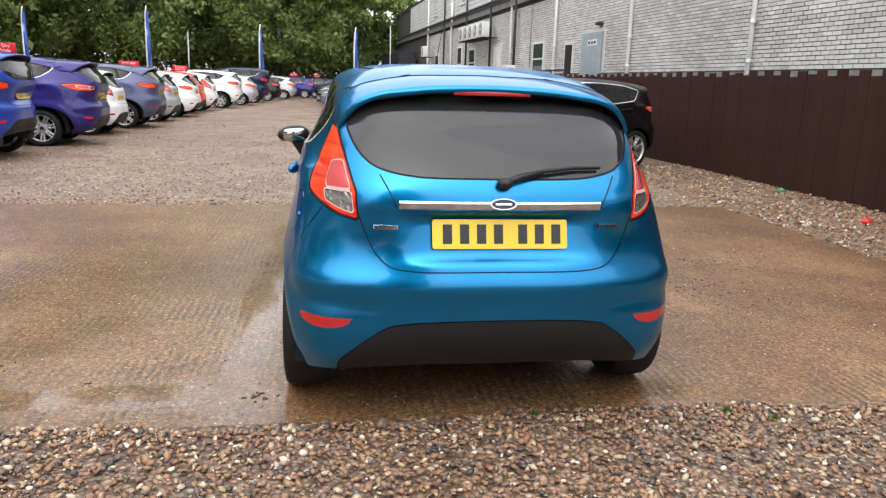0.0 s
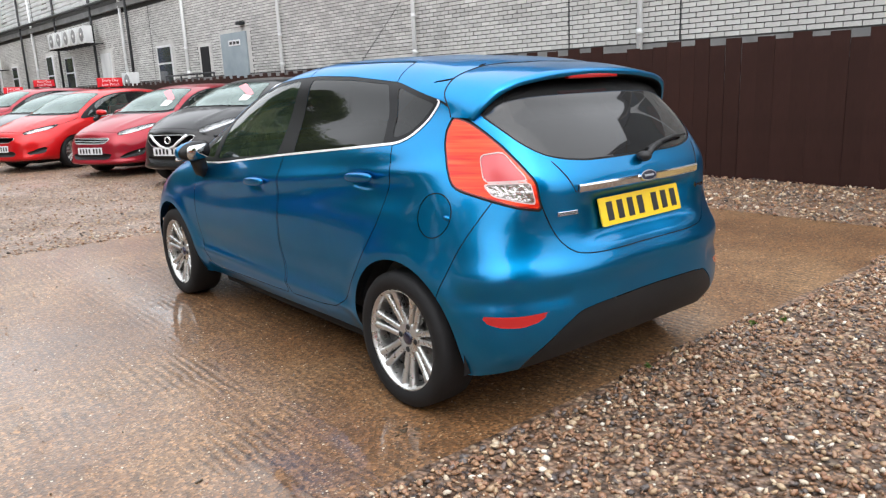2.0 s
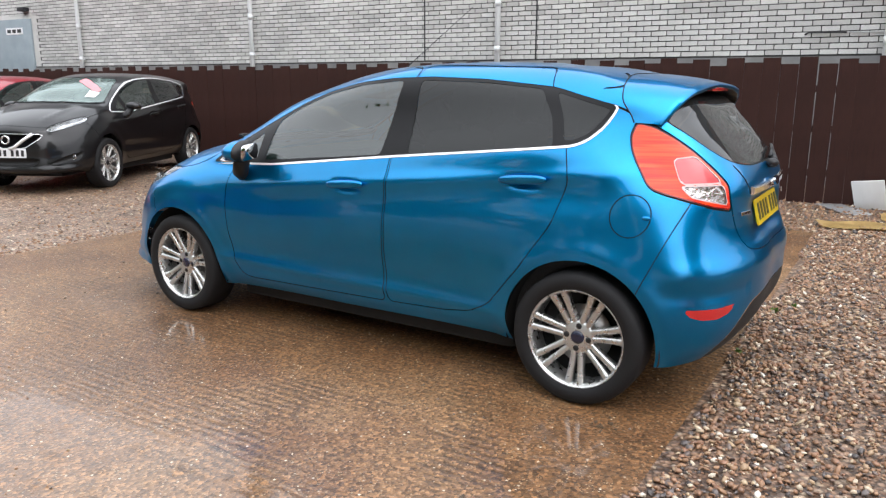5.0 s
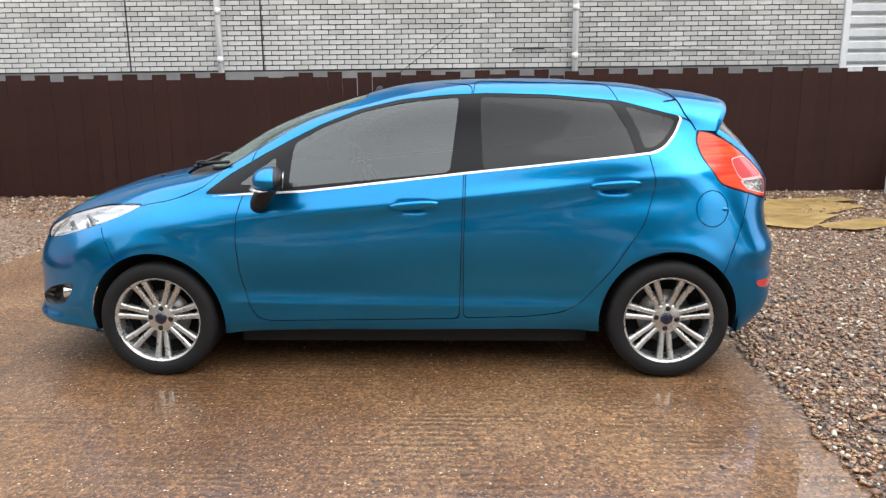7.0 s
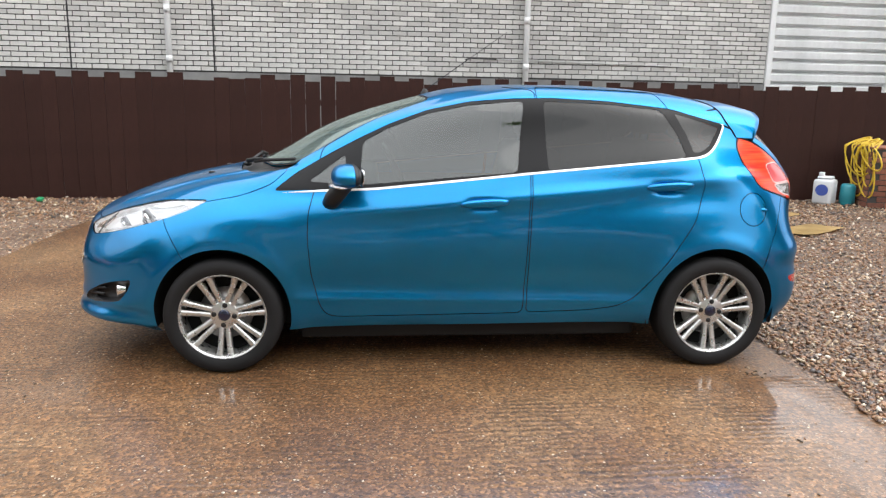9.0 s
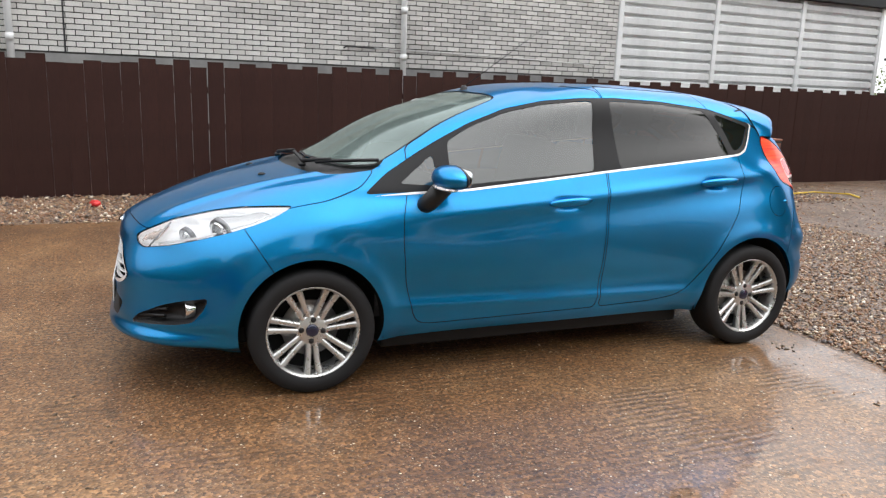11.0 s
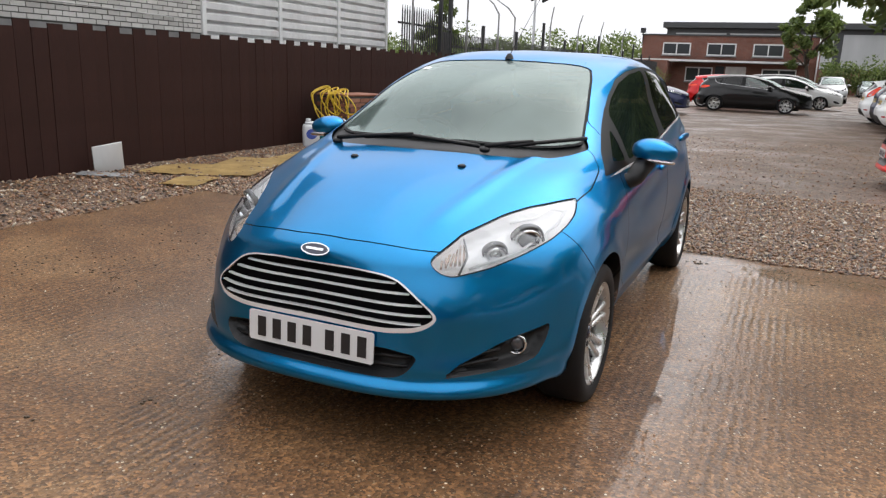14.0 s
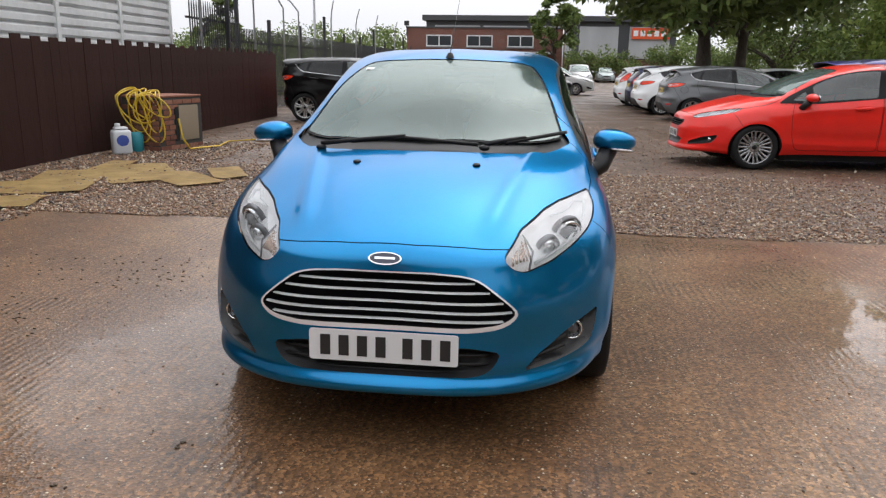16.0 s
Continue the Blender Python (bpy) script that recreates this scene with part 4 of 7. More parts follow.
        def sheet(rows):
            P = warp(np.array(rows, float))
            P[0, :, 0] = 0
            n, k = P.shape[:2]
            vs = [tuple(q) for r in P for q in r] + [(-q[0], q[1], q[2]) for r in P[1:] for q in r]
            idx = lambda i, j, s: i * k + j if s > 0 or i == 0 else n * k + (i - 1) * k + j
            bm = bmesh.new()
            bv = [bm.verts.new(v) for v in vs]
            for s in (1, -1):
                for i in range(n - 1):
                    for j in range(k - 1):
                        f = (idx(i, j, s), idx(i, j + 1, s), idx(i + 1, j + 1, s), idx(i + 1, j, s))
                        bm.faces.new([bv[q] for q in (f if s > 0 else f[::-1])])
            bmesh.ops.recalc_face_normals(bm, faces=bm.faces[:])
            return bm

        # more rows between those given, for a smooth bow
        def finer(rows, m=4):
            A = np.array(rows, float)
            return spline(np.arange(len(A)), A, np.linspace(0, len(A) - 1, (len(A) - 1) * m + 1))

        sp = part("spoiler", sheet(finer(top)), paint, gate_ob)
        part("spoiler_underside", sheet(finer(low_rows)), SATIN_BLACK, sp)
        if fine == 2:
            ridge = warp(finer(seam_pts)) + (0, 0, .0005)
            pts = [(-q[0], q[1], q[2]) for q in ridge[:0:-1]] + [tuple(q) for q in ridge]
            part("spoiler_seam", tube(pts, .0028, 6), GAP, sp)
        if fine:
            q0 = pt(0, -.322, 1.309)
            part("high_brake_lamp", box(-.155, .155, q0[1] - .006, q0[1] + .02, q0[2] - .008, q0[2] + .010, .004), REFLECTOR, sp)
    # wheels, wells, floor
    a, b = pt(wheel_x, HUB_R, .288), pt(wheel_x, HUB_F, .288)
    for y in (a[1], b[1]):
        for left, s in sides:
            wheel_parts(hold, wheel_r, .20, s * a[0], y, wheel_r, s, spokes, rim_mat, fine == 2)
            rr = (warp(np.array([[0, 0, HUB_Z + ARCH]]))[0][2] - wheel_r) * 1.01
            g = lathe([(rr, .0), (rr, .30), (.05, .31)], 28, "X", radians(-12), radians(192))
            g = ([(s * (a[0] + .045 - p[0]), p[1] + y, p[2] + wheel_r) for p in g[0]], g[1])
            part("wheel_well", g, GAP, hold)
    lo, hi = pt(.72, -.45, .235), pt(.60, 3.05, .235)
    part("underbody", joined(box(-.42, .42, lo[1] + .34, hi[1] - .16, lo[2] - .105, lo[2] + .02, .02), box(-lo[0] + .06, lo[0] - .06, pt(0, .36, 0)[1], pt(0, 2.12, 0)[1], lo[2] - .11, lo[2] + .015, .02)), GAP, hold)
    # cabin
    f0, f1 = pt(.69, .02, .30), pt(.69, 2.16, .86)
    tub = box(-f0[0], f0[0], f0[1], f1[1], f0[2], f1[2])
    tub = (tub[0], [f for f in tub[1] if not all(abs(tub[0][i][2] - f1[2]) < 1e-6 for i in f)])
    part("cabin_lining", tub, SEAT, hold, smooth=False)
    k1, k2 = pt(.66, 1.72, .93), pt(.66, 2.20, .955)
    part("dashboard", box(-k1[0], k1[0], k1[1], k2[1] + .02, k1[2] - .30, k1[2] + .015, .05), DASH, hold)
    for sx in (-.34, .34):
        c = pt(sx, 1.02, .40)
        seat_parts(hold, c[0], c[1], c[2], .50)
        if fine:
            c = pt(sx, .25, .42)
            seat_parts(hold, c[0], c[1], c[2], .58, name="rear_seat")
    if fine == 2:
        sw = []
        for i in range(33):
            t = 2 * math.pi * i / 32
            sw.append((.18 * math.cos(t), 0, .18 * math.sin(t)))
        wheel = part("steering_wheel", moved(joined(tube(sw, .015, 10), box(-.17, .17, -.01, .02, -.02, .02, .008), box(-.06, .06, -.02, .03, -.06, .06, .02)), pose(.36, 1.60, .90, -28)), SATIN_BLACK, hold)
    # mirrors
    for left, s in sides:
        c = pt(.882, 1.855, .980)
        shell = ellipsoid(0, 0, 0, .105, .088, .060, 28, 18, .82)
        form = lambda p: (p[0], p[1] * (1.0 if p[1] > 0 else .55), p[2] * (1 if p[2] > 0 else .80) * (1 - 2.2 * max(0, p[0] - .01)))
        cap = [form(p) for p in shell[0]]
        m = pose(s * c[0], c[1], c[2], 0, s * 4, -s * 12)
        outward = lambda pts: [(s * x, y, z) for x, y, z in pts]
        mi = part("door_mirror", moved((outward([(x, max(y, -.012), z) for x, y, z in cap]), shell[1]), m), paint, hold)
        part("mirror_case", moved((outward([(x * 1.01, min(y, -.008), z * 1.01) for x, y, z in cap]), shell[1]), m), SATIN_BLACK, mi)
        part("mirror_glass", moved(rect_plate(rounded_rect(.150, .082, .032), 0, -.004), pose(s * (c[0] - .008), c[1] - .047, c[2] + .002, 5, s * 4, -s * 12)), MIRROR, mi)
        q0, q1 = pt(.785, 1.955, .845), pt(.855, 1.885, .945)
        part("mirror_stalk", tube([(s * (q0[0] - .03), q0[1], q0[2] + .012), (s * q0[0], q0[1], q0[2]), (s * (q0[0] + .03), q0[1] - .012, q0[2] + .02), (s * q1[0], q1[1], q1[2])], .036, 14, 1.25), SATIN_BLACK, mi)
        if fine == 2:
            part("mirror_indicator", moved(ellipsoid(0, 0, 0, .070, .050, .013, 16, 8), pose(s * (c[0] + .032), c[1] + .050, c[2] - .036, 0, s * 6, -s * 22)), CLEAR_LENS, mi)
    return dict(nose=nose_ob, gate=gate_ob, front=nose_at, pt=pt, rear=rear_ob, bonnet=bonnet, skin=SKIN0)


# ---- the blue hatchback ----
hatch = thing("hatchback_car", "wet metallic blue five-door hatchback parked on the concrete slab", "car")
made = build_car(hatch, BLUE)
nose_at = made["front"]


def oval_badge(parent, m, a=.058, b=.024):
    """A dark blue oval in a bright rim, facing -y, with plain bars for its lettering."""
    rim = part("badge", moved(rect_plate(ellipse(a, b), .006, -.004), m), CHROME, parent, "dark blue oval badge with chrome rim", smooth=False)
    part("badge_field", moved(rect_plate(ellipse(a * .90, b * .82), .0, -.0055), m), BADGE_BLUE, rim, smooth=False)
    part("badge_mark", moved(box(-a * .6, a * .6, -.0066, -.0056, -b * .18, b * .18), m), CHROME, rim, smooth=False)


c = nose_at(0, .698)
oval_badge(made["nose"], Matrix.Translation((0, c[1] + .004, c[2])) @ pose(0, 0, 0, -38, 0, 180))
SKIN = made["skin"]


def on_tail(x, z, out):
    """A place off the tail's skin."""
    k = np.argsort((SKIN[:, 0] - abs(x)) ** 2 + (SKIN[:, 2] - z) ** 2 + 4 * (SKIN[:, 1] > 0))[:3]
    return float(SKIN[k, 1].mean()) - out


xs = np.linspace(-.385, .385, 23)
bow = np.polyfit(xs ** 2, [on_tail(x, .905, .010) for x in xs], 2)
sv, sf = [], []
for x in xs:
    y0 = float(np.polyval(bow, x * x))
    for dy, dz in ((.014, .017), (-.002, .016), (-.006, .010), (-.004, -.012), (.0, -.017), (.014, -.017)):
        sv.append((x, y0 + dy, .905 + dz))
for i in range(len(xs) - 1):
    for e in range(6):
        sf.append((i * 6 + e, i * 6 + (e + 1) % 6, i * 6 + 6 + (e + 1) % 6, i * 6 + 6 + e))
sf += [tuple(range(6)), tuple(reversed(range(len(sv) - 6, len(sv))))]
handle_strip = part("chrome_strip", (sv, sf), CHROME, made["gate"], smooth=False)
oval_badge(made["gate"], pose(0, -.600, .915, -12), .05, .0215)
part("model_mark", moved(box(-.045, .045, -.003, .002, -.008, .008, .002), pose(-.433, on_tail(.433, .820, .003), .820, -8, 0, -12)), CHROME, made["gate"], smooth=False)
part("model_mark", moved(joined(box(-.055, .04, -.003, .002, -.003, .003), box(-.05, -.043, -.003, .002, -.012, .012), box(-.01, .05, -.003, .002, -.009, -.004)), pose(.425, on_tail(.425, .828, .006), .828, -8, 0, 12)), CHROME, made["gate"], smooth=False)

# rear wiper, aerial, front wipers, washer jets
def off_tail(x, z, out):
    return (x, on_tail(x, z, out), z)


wiper = part("rear_wiper", joined(ellipsoid(*off_tail(.008, .988, .022), .032, .030, .022, 14, 8), tube([off_tail(.008, .990, .036), off_tail(.06, 1.010, .034), off_tail(.15, 1.028, .026)], .014, 8, .8)), SATIN_BLACK, made["gate"])
part("wiper_blade", tube([off_tail(.06, 1.012, .018), off_tail(.16, 1.033, .024), off_tail(.28, 1.044, .020), off_tail(.395, 1.043, .016)], .011, 6, .6), SATIN_BLACK, wiper)
# creases from the window's corners down past the strip to the plate
for sx in (-1, 1):
    part("tailgate_crease", tube([off_tail(sx * h, z, -.0005) for h, z in ((.453, 1.010), (.436, .982), (.418, .950), (.404, .922), (.391, .894))], .0028, 6), GAP, made["gate"])
aer = part("aerial", joined(lathe([(0, .03), (.012, .028), (.02, .012), (.026, 0)], 16, "Z")), SATIN_BLACK, hatch)
aer.location = (0, 1.452, 1.378)
part("aerial_rod", tube([(0, 0, .02), (0, -.23, .185), (0, -.47, .355)], .0024, 6, .5), SATIN_BLACK, aer)
def on_top(x, y, lift):
    """A place over the skin."""
    k = np.argmin((SKIN[:, 0] - abs(x)) ** 2 + (SKIN[:, 1] - y) ** 2 + 4 * (SKIN[:, 2] < .8))
    return Vector((x, y, float(SKIN[k, 2]) + lift))


for pivot, blade in (((.46, 2.432), ((.33, 2.405), (.20, 2.402), (.085, 2.400), (-.24, 2.415))), ((-.27, 2.425), ((-.36, 2.372), (-.446, 2.315), (-.63, 2.135)))):
    mid = blade[len(blade) // 2]
    arm = part("front_wiper", joined(ellipsoid(*on_top(*pivot, .006), .024, .022, .014, 12, 8), tube([on_top(*pivot, .022), on_top((pivot[0] + mid[0]) / 2, (pivot[1] + mid[1]) / 2, .030), on_top(*mid, .032)], .011, 8, .7)), SATIN_BLACK, hatch)
    part("wiper_blade", tube([on_top(x, y, .018 if i in (0, len(blade) - 1) else .024) for i, (x, y) in enumerate(blade)], .009, 6), SATIN_BLACK, arm)
for x in (-.252, .252):
    part("washer_jet", ellipsoid(x, 2.62, .939, .017, .02, .009, 12, 6), SATIN_BLACK, hatch)
for x, y, w, d in ((.40, 1.60, .04, .02), (.33, 1.56, .028, .014)):
    q, e = on_top(x, y, -.006), on_top(x, y + .06, -.006)
    part("screen_sticker", moved(box(-w, w, -d, d, -.001, .001), pose(q.x, q.y, q.z, math.degrees(math.atan2(e.z - q.z, .06)), 0, -4)), PAPER, hatch, smooth=False)


# ---- ground ----
GRAVEL = material("gravel_ground", (0.2, 0.15, 0.11), 0.7)
v = coords(GRAVEL)
cells = voronoi(GRAVEL, v, 42.0, "Color")
sep = GRAVEL.node_tree.nodes.new("ShaderNodeSeparateColor")
GRAVEL.node_tree.links.new(cells, sep.inputs[0])
stones = ramp(GRAVEL, sep.outputs[0], [(0.0, (0.10, 0.065, 0.045)), (0.3, (0.25, 0.155, 0.10)), (0.55, (0.37, 0.245, 0.165)), (0.8, (0.31, 0.215, 0.16)), (1.0, (0.56, 0.45, 0.33))])
broad = ramp(GRAVEL, noise_tex(GRAVEL, v, 0.35, 5, 0.6), [(0.3, (0.62, 0.58, 0.55)), (0.65, (1.0, 0.98, 0.96))])
g_xyz = GRAVEL.node_tree.nodes.new("ShaderNodeSeparateXYZ")
GRAVEL.node_tree.links.new(v, g_xyz.inputs[0])
# the gravel gets darker towards -y, unevenly
south_tone = sums(GRAVEL, sums(GRAVEL, g_xyz.outputs["Y"], 0.06, "MULTIPLY"), noise_tex(GRAVEL, v, 0.5, 4, 0.6))
broad = mixed(GRAVEL, 1.0, broad, ramp(GRAVEL, south_tone, [(0.3, (0.60, 0.56, 0.53)), (0.75, (1.0, 1.0, 1.0))]), "MULTIPLY")
# darker towards the cell edges: shade between the stones, put into the colour
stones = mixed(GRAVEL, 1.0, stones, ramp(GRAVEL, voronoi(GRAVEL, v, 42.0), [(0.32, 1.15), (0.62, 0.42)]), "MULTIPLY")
stones = mixed(GRAVEL, 1.0, stones, ramp(GRAVEL, noise_tex(GRAVEL, v, 11, 6, 0.8), [(0.34, 0.62), (0.5, 1.0), (0.66, 1.42)]), "MULTIPLY")
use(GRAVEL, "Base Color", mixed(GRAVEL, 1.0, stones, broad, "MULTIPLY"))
use(GRAVEL, "Roughness", ramp(GRAVEL, noise_tex(GRAVEL, v, 0.8, 4, 0.6), [(0.35, 0.30), (0.6, 0.65)]))
bumped(GRAVEL, sums(GRAVEL, voronoi(GRAVEL, v, 42.0), 0.0), 0.8, 0.012)
SLAB_X0, SLAB_X1, SLAB_Y0, SLAB_Y1 = -6.5, 3.95, -0.45, 4.85

CONCRETE = material("wet_brushed_concrete", (0.2, 0.15, 0.1), 0.3)
v = coords(CONCRETE)
stain = noise_tex(CONCRETE, v, 0.7, 6, 0.62)
grit = noise_tex(CONCRETE, v, 55, 4, 0.7)
grains = CONCRETE.node_tree.nodes.new("ShaderNodeSeparateColor")
CONCRETE.node_tree.links.new(voronoi(CONCRETE, v, 84.0, "Color"), grains.inputs[0])
grain_relief = voronoi(CONCRETE, v, 84.0)
base = ramp(CONCRETE, stain, [(0.3, (0.083, 0.038, 0.015)), (0.5, (0.144, 0.072, 0.030)), (0.7, (0.215, 0.126, 0.062))])
fine_specks = ramp(CONCRETE, voronoi(CONCRETE, v, 62.0), [(0.0, (0.46, 0.34, 0.21)), (0.20, (0.33, 0.225, 0.13)), (0.27, (0.0, 0.0, 0.0))])
specks = ramp(CONCRETE, voronoi(CONCRETE, v, 25.0), [(0.0, (0.72, 0.63, 0.49)), (0.10, (0.58, 0.48, 0.35)), (0.15, (0.0, 0.0, 0.0))])
base = mixed(CONCRETE, 1.0, base, ramp(CONCRETE, grains.outputs[0], [(0.0, 0.42), (0.45, 0.90), (0.8, 1.25), (1.0, 2.0)]), "MULTIPLY")
wv = CONCRETE.node_tree.nodes.new("ShaderNodeTexWave")
wv.bands_direction = "X"
for key, val in (("Scale", 7.0), ("Distortion", 4.0), ("Detail", 4.0), ("Detail Scale", 1.3), ("Detail Roughness", 0.6)):
    wv.inputs[key].default_value = val
CONCRETE.node_tree.links.new(v, wv.inputs["Vector"])
worn = ramp(CONCRETE, noise_tex(CONCRETE, v, 1.6, 6, 0.7), [(0.40, 0.1), (0.62, 1.0)])
ridges = sums(CONCRETE, wv.outputs["Fac"], worn, "MULTIPLY")
base = mixed(CONCRETE, 1.0, base, ramp(CONCRETE, ridges, [(0.0, 1.15), (0.45, 1.0), (0.9, 0.62)]), "MULTIPLY")
base = mixed(CONCRETE, ramp(CONCRETE, noise_tex(CONCRETE, v, 7, 3), [(0.40, 0.0), (0.60, 0.85)]), base, mixed(CONCRETE, 1.0, base, fine_specks, "LIGHTEN"))
base = mixed(CONCRETE, ramp(CONCRETE, noise_tex(CONCRETE, v, 11, 2), [(0.48, 0.0), (0.56, 1.0)]), base, mixed(CONCRETE, 1.0, base, specks, "LIGHTEN"))
base = mixed(CONCRETE, ramp(CONCRETE, noise_tex(CONCRETE, v, 16, 3, 0.7), [(0.62, 0.0), (0.70, 0.6)]), base, (0.035, 0.022, 0.012))
use(CONCRETE, "Base Color", base)
brush = ridges
use(CONCRETE, "Roughness", ramp(CONCRETE, grit, [(0.3, 0.4), (0.7, 0.7)]))
CONCRETE.node_tree.nodes["Principled BSDF"].inputs["Specular IOR Level"].default_value = 0.35
# a film of rain water: whole in the hollows along the car's side and before its nose, broken elsewhere
def hollow(cx, cy, rx, ry):
    mp = CONCRETE.node_tree.nodes.new("ShaderNodeMapping")
    mp.inputs["Location"].default_value = (-cx / rx, -cy / ry, 0)
    mp.inputs["Scale"].default_value = (1 / rx, 1 / ry, 0)
    ln = CONCRETE.node_tree.nodes.new("ShaderNodeVectorMath")
    ln.operation = "LENGTH"
    CONCRETE.node_tree.links.new(CONCRETE.node_tree.nodes["Texture Coordinate"].outputs["Object"], mp.inputs["Vector"])
    CONCRETE.node_tree.links.new(mp.outputs[0], ln.inputs[0])
    return ln.outputs["Value"]


near = sums(CONCRETE, sums(CONCRETE, sums(CONCRETE, hollow(-1.04, 1.5, .20, 2.5), hollow(-2.25, 1.3, .55, 1.25), "MINIMUM"), hollow(1.20, 2.75, .55, 1.05), "MINIMUM"), sums(CONCRETE, hollow(.95, -.25, .45, .2), hollow(-1.65, -.15, .95, .24), "MINIMUM"), "MINIMUM")
pool = sums(CONCRETE, sums(CONCRETE, near, 0.42, "MULTIPLY"), sums(CONCRETE, noise_tex(CONCRETE, v, 1.3, 5, 0.65), 0.75, "MULTIPLY"))
pool = sums(CONCRETE, pool, 0.32, "SUBTRACT")
use(CONCRETE, "Coat Weight", sums(CONCRETE, ramp(CONCRETE, pool, [(0.37, 1.0), (0.43, 0.85), (0.8, 0.62)]), ramp(CONCRETE, noise_tex(CONCRETE, v, 9, 4, 0.65), [(0.32, 0.55), (0.46, 1.0)]), "MULTIPLY"))
use(CONCRETE, "Coat Roughness", ramp(CONCRETE, pool, [(0.28, 0.03), (0.45, 0.14), (0.7, 0.22)]))
CONCRETE.node_tree.nodes["Principled BSDF"].inputs["Coat IOR"].default_value = 1.40
film = CONCRETE.node_tree.nodes.new("ShaderNodeBump")
film.inputs["Strength"].default_value, film.inputs["Distance"].default_value = 0.35, 0.004
CONCRETE.node_tree.links.new(sums(CONCRETE, sums(CONCRETE, ridges, ramp(CONCRETE, pool, [(0.26, 0.05), (0.46, 1.0)]), "MULTIPLY"), sums(CONCRETE, sums(CONCRETE, grain_relief, ramp(CONCRETE, pool, [(0.26, 0.0), (0.46, 1.0)]), "MULTIPLY"), 0.55, "MULTIPLY")), film.inputs["Height"])
CONCRETE.node_tree.links.new(film.outputs["Normal"], CONCRETE.node_tree.nodes["Principled BSDF"].inputs["Coat Normal"])
bumped(CONCRETE, sums(CONCRETE, sums(CONCRETE, brush, ramp(CONCRETE, noise_tex(CONCRETE, v, 0.8, 3), [(0.42, 0.1), (0.62, 1.0)]), "MULTIPLY"), sums(CONCRETE, grain_relief, 0.8, "MULTIPLY")), 0.7, 0.005)

G = 900.0
hx0, hx1, hy0, hy1 = SLAB_X0, SLAB_X1, SLAB_Y0, SLAB_Y1
ground_v = [(-G, -G, 0), (G, -G, 0), (G, G, 0), (-G, G, 0), (hx0, hy0, 0), (hx1, hy0, 0), (hx1, hy1, 0), (hx0, hy1, 0)]
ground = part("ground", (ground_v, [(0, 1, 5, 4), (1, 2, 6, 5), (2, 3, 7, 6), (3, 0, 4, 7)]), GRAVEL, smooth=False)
tagged(ground, "brown wet gravel ground of the car lot", "ground", kind="structure")
slab = part("concrete_slab", box(hx0, hx1, hy0, hy1, -0.2, 0.0), CONCRETE, smooth=False)
tagged(slab, "wet brown brushed concrete slab with puddles", "concrete slab", kind="structure")


# ---- wooden fence ----
def wood_stain(name, dark, light):
    m = material(name, dark, 0.6, 0.0, 0.2)
    v = coords(m, (1, 1, 0.12))
    g = noise_tex(m, v, 60, 5, 0.6)
    base = ramp(m, g, [(0.25, dark), (0.75, light)])
    r = object_random(m)
    base = mixed(m, 1.0, base, ramp(m, r, [(0.0, 0.94), (1.0, 1.07)]), "MULTIPLY")
    wide = noise_tex(m, coords(m, (1, 1, 1)), 2.2, 4)
    base = mixed(m, 1.0, base, ramp(m, wide, [(0.3, 0.8), (0.7, 1.1)]), "MULTIPLY")
    use(m, "Base Color", base)
    use(m, "Roughness", ramp(m, g, [(0.3, 0.42), (0.7, 0.72)]))
    bumped(m, g, 0.25, 0.004)
    return m


FENCE_BROWN = wood_stain("dark_brown_fence_stain", (0.027, 0.010, 0.008), (0.043, 0.018, 0.014))
FENCE_X, FENCE_RZ = 5.90, 1.43
fence = thing("fence", "tall dark brown stained close-boarded wooden fence with uneven top", "fence", at=pose(FENCE_X, 0, 0, 0, 0, FENCE_RZ), kind="structure")
rng = random.Random(4)
BOARD_W = 0.197
board_meshes = []
for hgt in (1.57, 1.58, 1.595, 1.635, 1.645, 1.655):
    g = box(-.008, .008, -BOARD_W / 2, BOARD_W / 2, 0, hgt)
    board_meshes.append(mesh_of("board", g[0], g[1], FENCE_BROWN, None, False))
y = -13.2
k = 0
while y < 45:
    high = k % 2
    low_run = 3.0 < y < 4.0 and rng.random() < .5
    me = board_meshes[rng.randrange(3) + (3 if high and not low_run else 0)]
    b = new("board", me)
    b.parent = fence
    slit = rng.choice((0, 0, 0, 0, .002, .004)) if -3 < y < 6 else 0
    b.matrix_basis = pose(-.0012 if high else .0012, y, rng.uniform(-.008, .008), rng.uniform(-.2, .2), rng.uniform(-.08, .08))
    b.scale = (1, 1 - slit / BOARD_W + (.015 if not slit else -.02), 1)
    y += BOARD_W
    k += 1
for z in (.35, .85, 1.3):
    part("rail", box(.024, .07, -13.3, 45, z - .04, z + .04), FENCE_BROWN, fence, smooth=False)
for i in range(24):
    part("post", box(.03, .12, -13.2 + i * 2.5, -13.1 + i * 2.5, 0, 1.5), FENCE_BROWN, fence, smooth=False)

